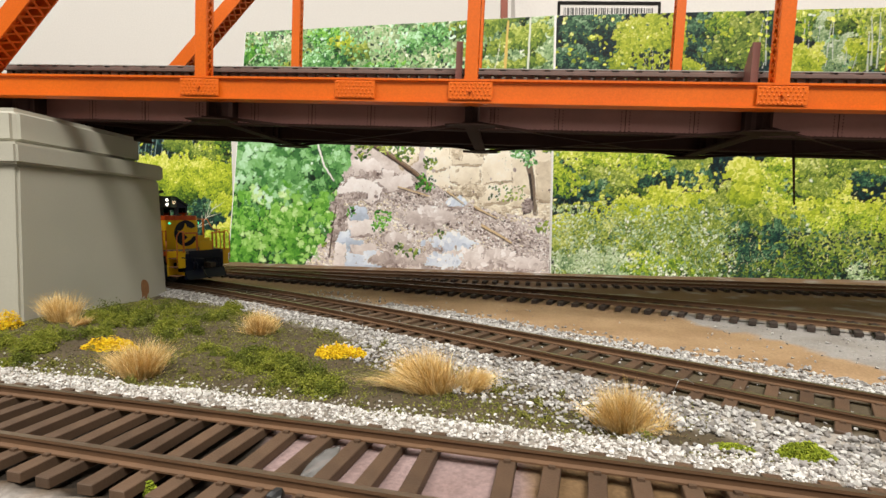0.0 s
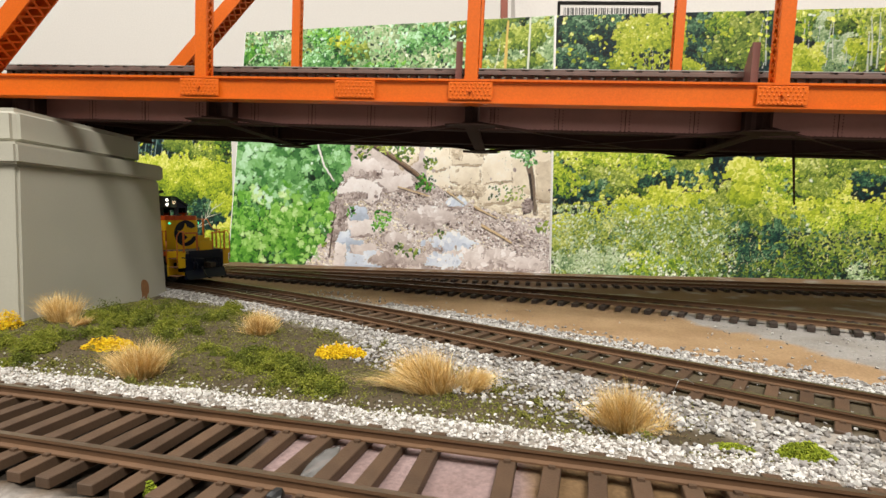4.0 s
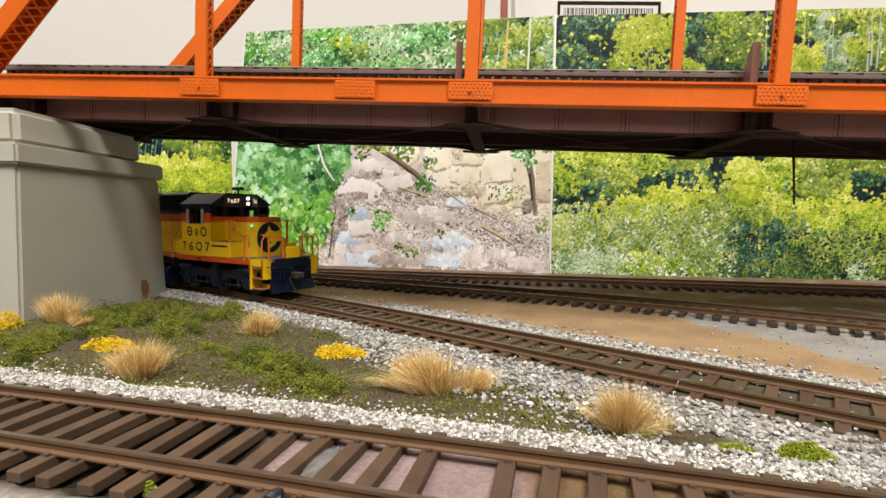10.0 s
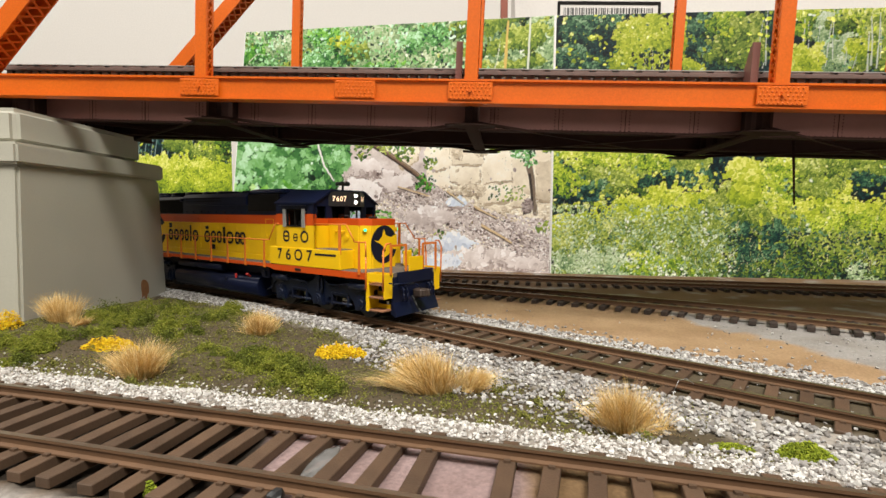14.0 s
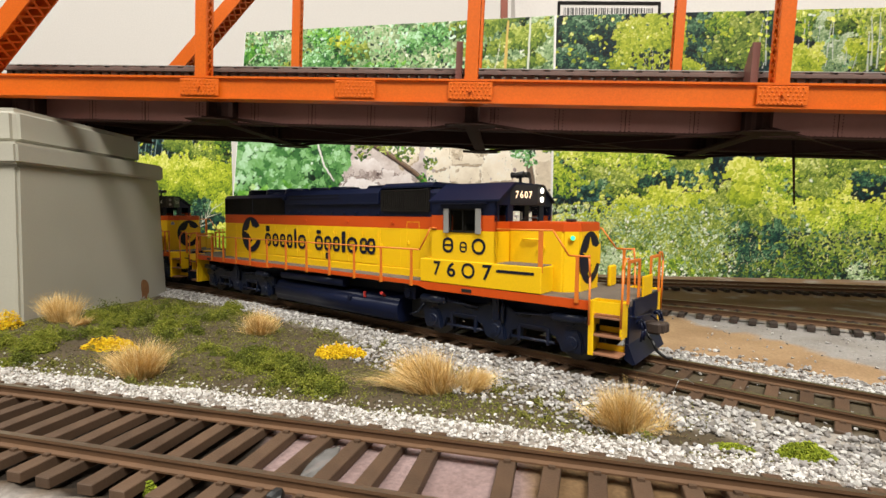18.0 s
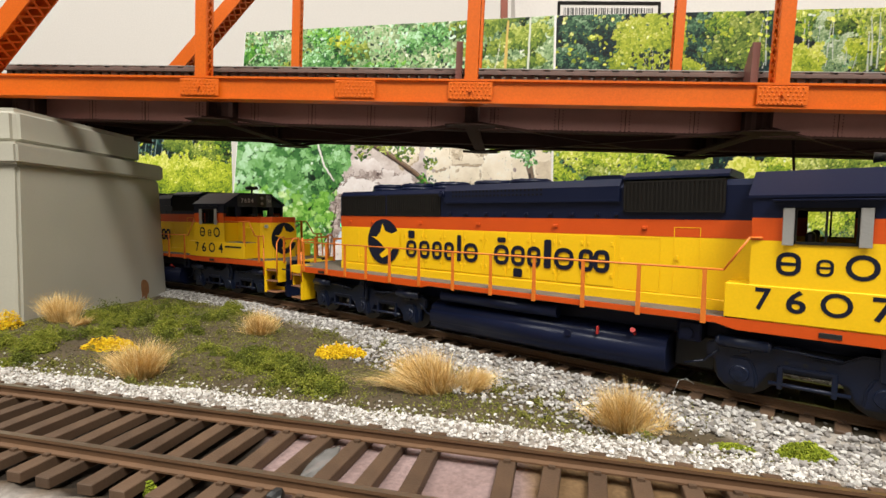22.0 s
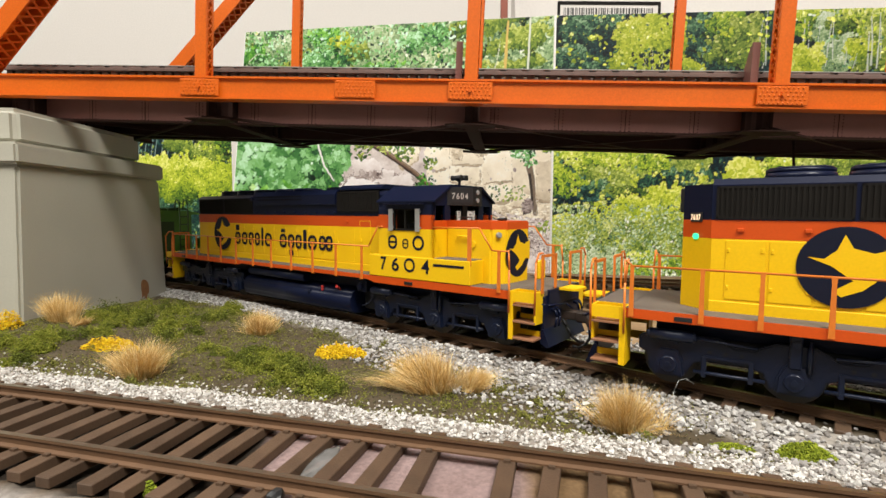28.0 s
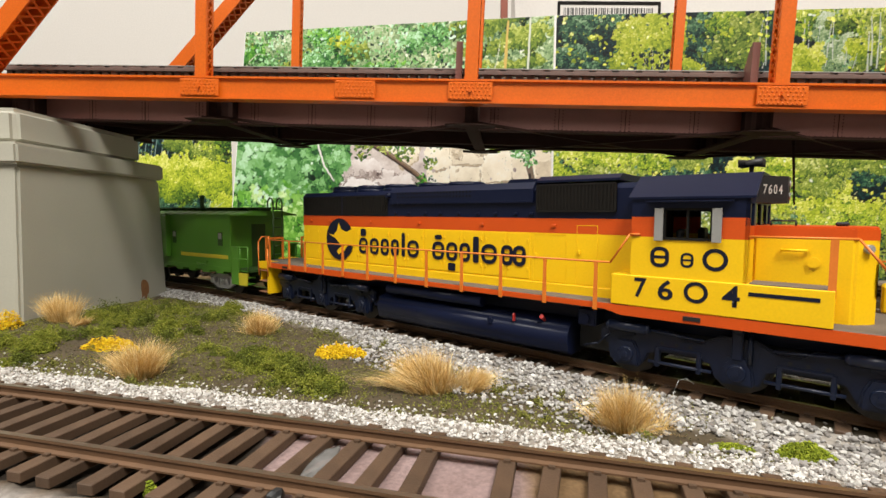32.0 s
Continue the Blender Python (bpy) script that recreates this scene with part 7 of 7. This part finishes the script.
def turf():
    rng = np.random.default_rng(21)
    # foam clumps, each of a few lumpy cushions
    spots = []
    for x, y, r in CLUMPS:
        spots.append((x, y, r * 1.05))
        for _ in range(5):
            a = rng.uniform(0, 6.28)
            spots.append((x + 1.45 * r * math.cos(a), y + 1.45 * r * math.sin(a), r * rng.uniform(0.35, 0.75)))
    rng.shuffle(spots)
    half = len(spots) * 3 // 5
    for group, mt, label, seed in ((spots[:half], M_TURF, "clumps of olive-green foam turf on the soil heap", 31), (spots[half:], M_TURFDARK, "darker moss-green foam clumps on the soil heap", 35)):
        pts, sz = foam(group, rng, 62)
        bits("turf", pts, sz, mt, label, "turf", flat=0.9, jitter=0.3, seed=seed, small=True)
    # low scattered tufts of the same foam
    spots = []
    while len(spots) < 190:
        x, y = rng.uniform(-160, 40), rng.uniform(88, 250)
        if on_turf(x, y) > 1 and not (x < -142 and y > 162) and noise.noise(Vector((x * 0.045, y * 0.045, 7.0))) > -0.12:
            spots.append((x, y, rng.uniform(0.5, 1.6)))
    for x, y in ((5, 110), (9, 112), (14, 107), (21, 103), (27, 101), (2, 107), (18, 106)):
        for _ in range(5):
            spots.append((x + rng.normal(0, 3), y + rng.normal(0, 1.5), rng.uniform(0.4, 0.9)))
    pts, sz = foam(spots, rng, 46)
    bits("turf", pts, sz, M_FLOCK, "low scattered olive-green foam tufts on the soil", "turf", flat=0.9, jitter=0.3, seed=34, small=True)
    # fine dusting of green and of brown litter on the soil
    for name, mt, label, count, lo, hi, seed in (("turf", M_FLOCK, "fine green flock dusted over the soil", 30000, 0.25, 0.65, 33), ("leaf_litter", M_TURFB, "dark brown crumbs of soil and litter", 13000, 0.25, 0.7, 32)):
        pts, sz = [], []
        while count:
            x, y = rng.uniform(-190, 84), rng.uniform(80, 262)
            inside = on_turf(x, y)
            far = x > 40
            if mt is M_TURFB and ((x - 50) / 11) ** 2 + ((y - 93) / 3.6) ** 2 < rng.uniform(0, 1.2):
                inside, far = 9, False
            if inside < rng.normal(0, 2.5) - (6 if far else 0) or (x < -146 and y > 168) or (far and rng.random() < 0.7):
                continue
            if mt is M_FLOCK and noise.noise(Vector((x * 0.05, y * 0.05, 2.0))) + 0.4 * noise.noise(Vector((x * 0.2, y * 0.2, 4.0))) < rng.uniform(-0.4, 0.25):
                count -= 0 if rng.random() < 0.9 else 1
                continue
            count -= 1
            pts.append((x, y, ground_z(x, y) + (0.12 if x < 40 else 0.5)))
            sz.append(rng.uniform(lo, hi))
        bits(name, np.array(pts), sz, mt, label, "turf", flat=0.8, jitter=0.3, seed=seed, small=True)


def mound(name, x, y, rx, ry, h, material, label, category, n, seed):
    rng = np.random.default_rng(seed)
    a, q = rng.uniform(0, 2 * math.pi, n), np.sqrt(rng.uniform(0, 1, n))
    wob = np.array([1 + 0.35 * noise.noise(Vector((math.cos(t) * 1.6, math.sin(t) * 1.6, seed))) for t in a])
    px, py = x + rx * q * np.cos(a) * wob, y + ry * q * np.sin(a) * wob
    hz = h * np.sqrt(np.clip(1 - q ** 2, 0, 1)) * rng.uniform(0.2, 1.1, n) * np.array([0.75 + 0.6 * noise.noise(Vector((u * 0.5, w * 0.5, seed))) for u, w in zip(px, py)])
    pts = np.array([(u, w, ground_z(u, w) + max(0.1, z)) for u, w, z in zip(px, py, hz)])
    ob = bits(name, pts, rng.uniform(0.3, 0.7, n), material, "", "", flat=0.9, jitter=0.3, seed=seed, small=True)
    return tagged(ob, label, category)


def tuft(x, y, rx, height, n, seed, label="dry tan static-grass tuft on the soil", lean=(0, 0), spread=0.62):
    """Grass blades in locks that fan out from a small base and droop at the tips."""
    rng = np.random.default_rng(seed)
    locks = []
    for _ in range(max(5, n // 60)):
        a, tilt = rng.uniform(0, 2 * math.pi), abs(rng.normal(0, spread))
        locks.append((math.cos(a) * tilt + lean[0], math.sin(a) * tilt * 0.8 + lean[1], rng.uniform(0.62, 1.1), rng.normal(0, rx * 0.22), rng.normal(0, rx * 0.16)))
    vs, fs = [], []
    for i in range(n):
        ox, oy, long, cx, cy = locks[int(rng.integers(len(locks)))]
        bx, by = cx + rng.normal(0, rx * 0.13), cy + rng.normal(0, rx * 0.10)
        out = np.array([ox + bx / rx * 0.7 + rng.normal(0, 0.15), oy + by / rx * 0.7 + rng.normal(0, 0.15), 0.0])
        l = height * long * rng.uniform(0.55, 1.08)
        flat = min(1.5, float(np.hypot(out[0], out[1])))
        base = np.array([x + bx, y + by, ground_z(x + bx, y + by) - 0.3])
        d = np.array([out[0], out[1], 1.0])
        d /= np.linalg.norm(d)
        droop = np.array([out[0], out[1], -0.55 * flat]) * l * 0.26 + np.array([rng.normal(0, 0.05), rng.normal(0, 0.05), 0]) * l
        side = np.array([math.cos(i * 2.4), math.sin(i * 2.4), 0]) * rng.uniform(0.035, 0.075)
        k = len(vs)
        mid = base + d * l * 0.55 + droop * 0.22
        tip = base + d * l + droop
        tip[2] = max(tip[2], ground_z(tip[0], tip[1]) + 0.2)
        vs += [base - side, base + side, mid + side * 0.8, mid - side * 0.8, tip]
        fs += [(k, k + 1, k + 2, k + 3), (k + 3, k + 2, k + 4)]
    me = bpy.data.meshes.new("grass_tuft")
    me.from_pydata((np.array(vs) * K).tolist(), [], fs)
    me.materials.append(M_STRAW)
    return tagged(new("grass_tuft", me), label, "grass tuft", "dry grass tufts")


def planting():
    tuft(-80, 128, 7.2, 10.6, 2900, 41, lean=(0.12, 0))
    tuft(-64, 170, 7.0, 9.6, 2500, 42, lean=(0.0, 0))
    tuft(-3.5, 121.5, 9.4, 11.6, 3800, 43, lean=(-0.40, 0), spread=0.55)
    tuft(7.0, 120.0, 5.0, 7.4, 1700, 44, lean=(0.25, 0))
    tuft(36.6, 96.8, 5.0, 11.2, 2700, 45, lean=(-0.05, 0), spread=0.36)
    tuft(-134, 172, 7.0, 12.6, 1900, 46, "bleached straw-coloured grass tuft at the foot of the pier", (-0.10, 0), 0.5)
    tuft(-126, 168, 4.2, 5.6, 620, 49, "short bleached grass blades at the foot of the pier", (0.5, 0))
    tuft(45, 99, 4.0, 5.6, 60, 47, "thin dry grass blades among the stones", (0.6, 0))
    mound("flower_clump", -31, 148, 8.0, 4.0, 4.2, M_FLOWER, "bright yellow flowering foam clump on the turf", "flowers", 2600, 51)
    mound("flower_clump", -100, 147, 8.0, 3.4, 3.6, M_FLOWER, "bright yellow flowering foam clump beside a grass tuft", "flowers", 2000, 52)
    mound("flower_clump", -146, 163, 5.0, 4.0, 7.5, M_FLOWER, "tall bright yellow flowering foam clump by the pier", "flowers", 1300, 53)
    mound("moss_bush", 65.0, 86, 4.6, 3.2, 3.4, M_LIME, "lime-green mossy bush among the stones", "bush", 3400, 54)
    mound("moss_bush", 54.5, 89.5, 4.2, 2.4, 1.2, M_LIME, "low lime-green moss patch among the stones", "bush", 380, 55)
    mound("moss_bush", -92, 214, 4.6, 3.0, 4.6, M_TURF, "dark green foam bush beside the main track", "bush", 1500, 56)
    bm = bmesh.new()
    x, y = 50.5, 106.0
    z = ground_z(x, y)
    pipe(bm, [(x, y, z), (x + 0.2, y, z + 5), (x + 1.2, y, z + 7.6), (x + 2.8, y, z + 8.0), (x + 4.6, y, z + 6.8)], 0.06, 5)
    tagged(part("stray_wire", bm, M_SILVER), "thin bent grey wire sticking up beside the track", "wire")
    # glossy clear glue drips and crumbs on the front track
    for x, off, rx, ry in ((-19.5, 2.0, 1.8, 5.6), (11.7, -4.5, 1.7, 2.6)):
        bm = bmesh.new()
        bmesh.ops.create_icosphere(bm, subdivisions=3, radius=1.0)
        y = front_y(x) + off
        for q in bm.verts:
            k = 1 + 0.3 * noise.noise(q.co * 2.0 + Vector((x, 0, 0)))
            q.co = Vector((x + q.co.x * rx * k + q.co.y * ry * 0.25, y + q.co.y * ry * k, ground_z(x, y) + 0.5 + q.co.z * 0.7))
        tagged(part("glue_drip", bm, M_GLUE, smooth=True), "glossy clear dried glue between the front track ties", "glue", "glue drips")
    bm = bmesh.new()
    bmesh.ops.create_icosphere(bm, subdivisions=2, radius=1.0)
    x = -21.3
    y = front_y(x) - 14.2
    for q in bm.verts:
        q.co = Vector((x, y, 3.0)) + q.co * (1.2 + 0.5 * noise.noise(q.co * 1.5))
    tagged(part("black_crumb", bm, M_BLACK), "small black lump lying on the front track ties", "crumb")
    mound("moss_sprig", -42.5, front_y(-42.5) - 11.6, 1.0, 0.8, 2.4, M_LIME, "tiny yellow-green moss sprig on a tie end", "moss", 260, 57)


# ---- build ----
room()
ground()
track("brown main line track with wooden ties laid in grey ballast", MAIN, 0.0, M_TIE, seed=2, start=-360, stop=240)
track("brown track with missing ties on a bare pink base", curve_line(front_y, -260, 260), 3.0, M_TIE, 6.5, seed=3, skip=(42,))
track("dark brown yard track curving behind the main line", curve_line(yard_a_y, -420, 330), 0.0, M_TIEDARK, seed=4)
track("dark brown yard track at the foot of the printed scenery", curve_line(yard_b_y, -420, 520), 0.0, M_TIEDARK, seed=5)
pier()
bridge()
print_bushes()
print_stream()
print_trees()
carton()
ballast()
turf()
planting()
ENGINES = [loco("7607", True), loco("7604", False)]
CABOOSE = caboose()


def motions():
    ride(ENGINES[0], 0, 76)
    ride(ENGINES[1], 240.2, 76)
    ride(CABOOSE, 427.6, 36)
    for wheel, x, radius in WHEELS:
        roll(wheel, x, radius)


motions()
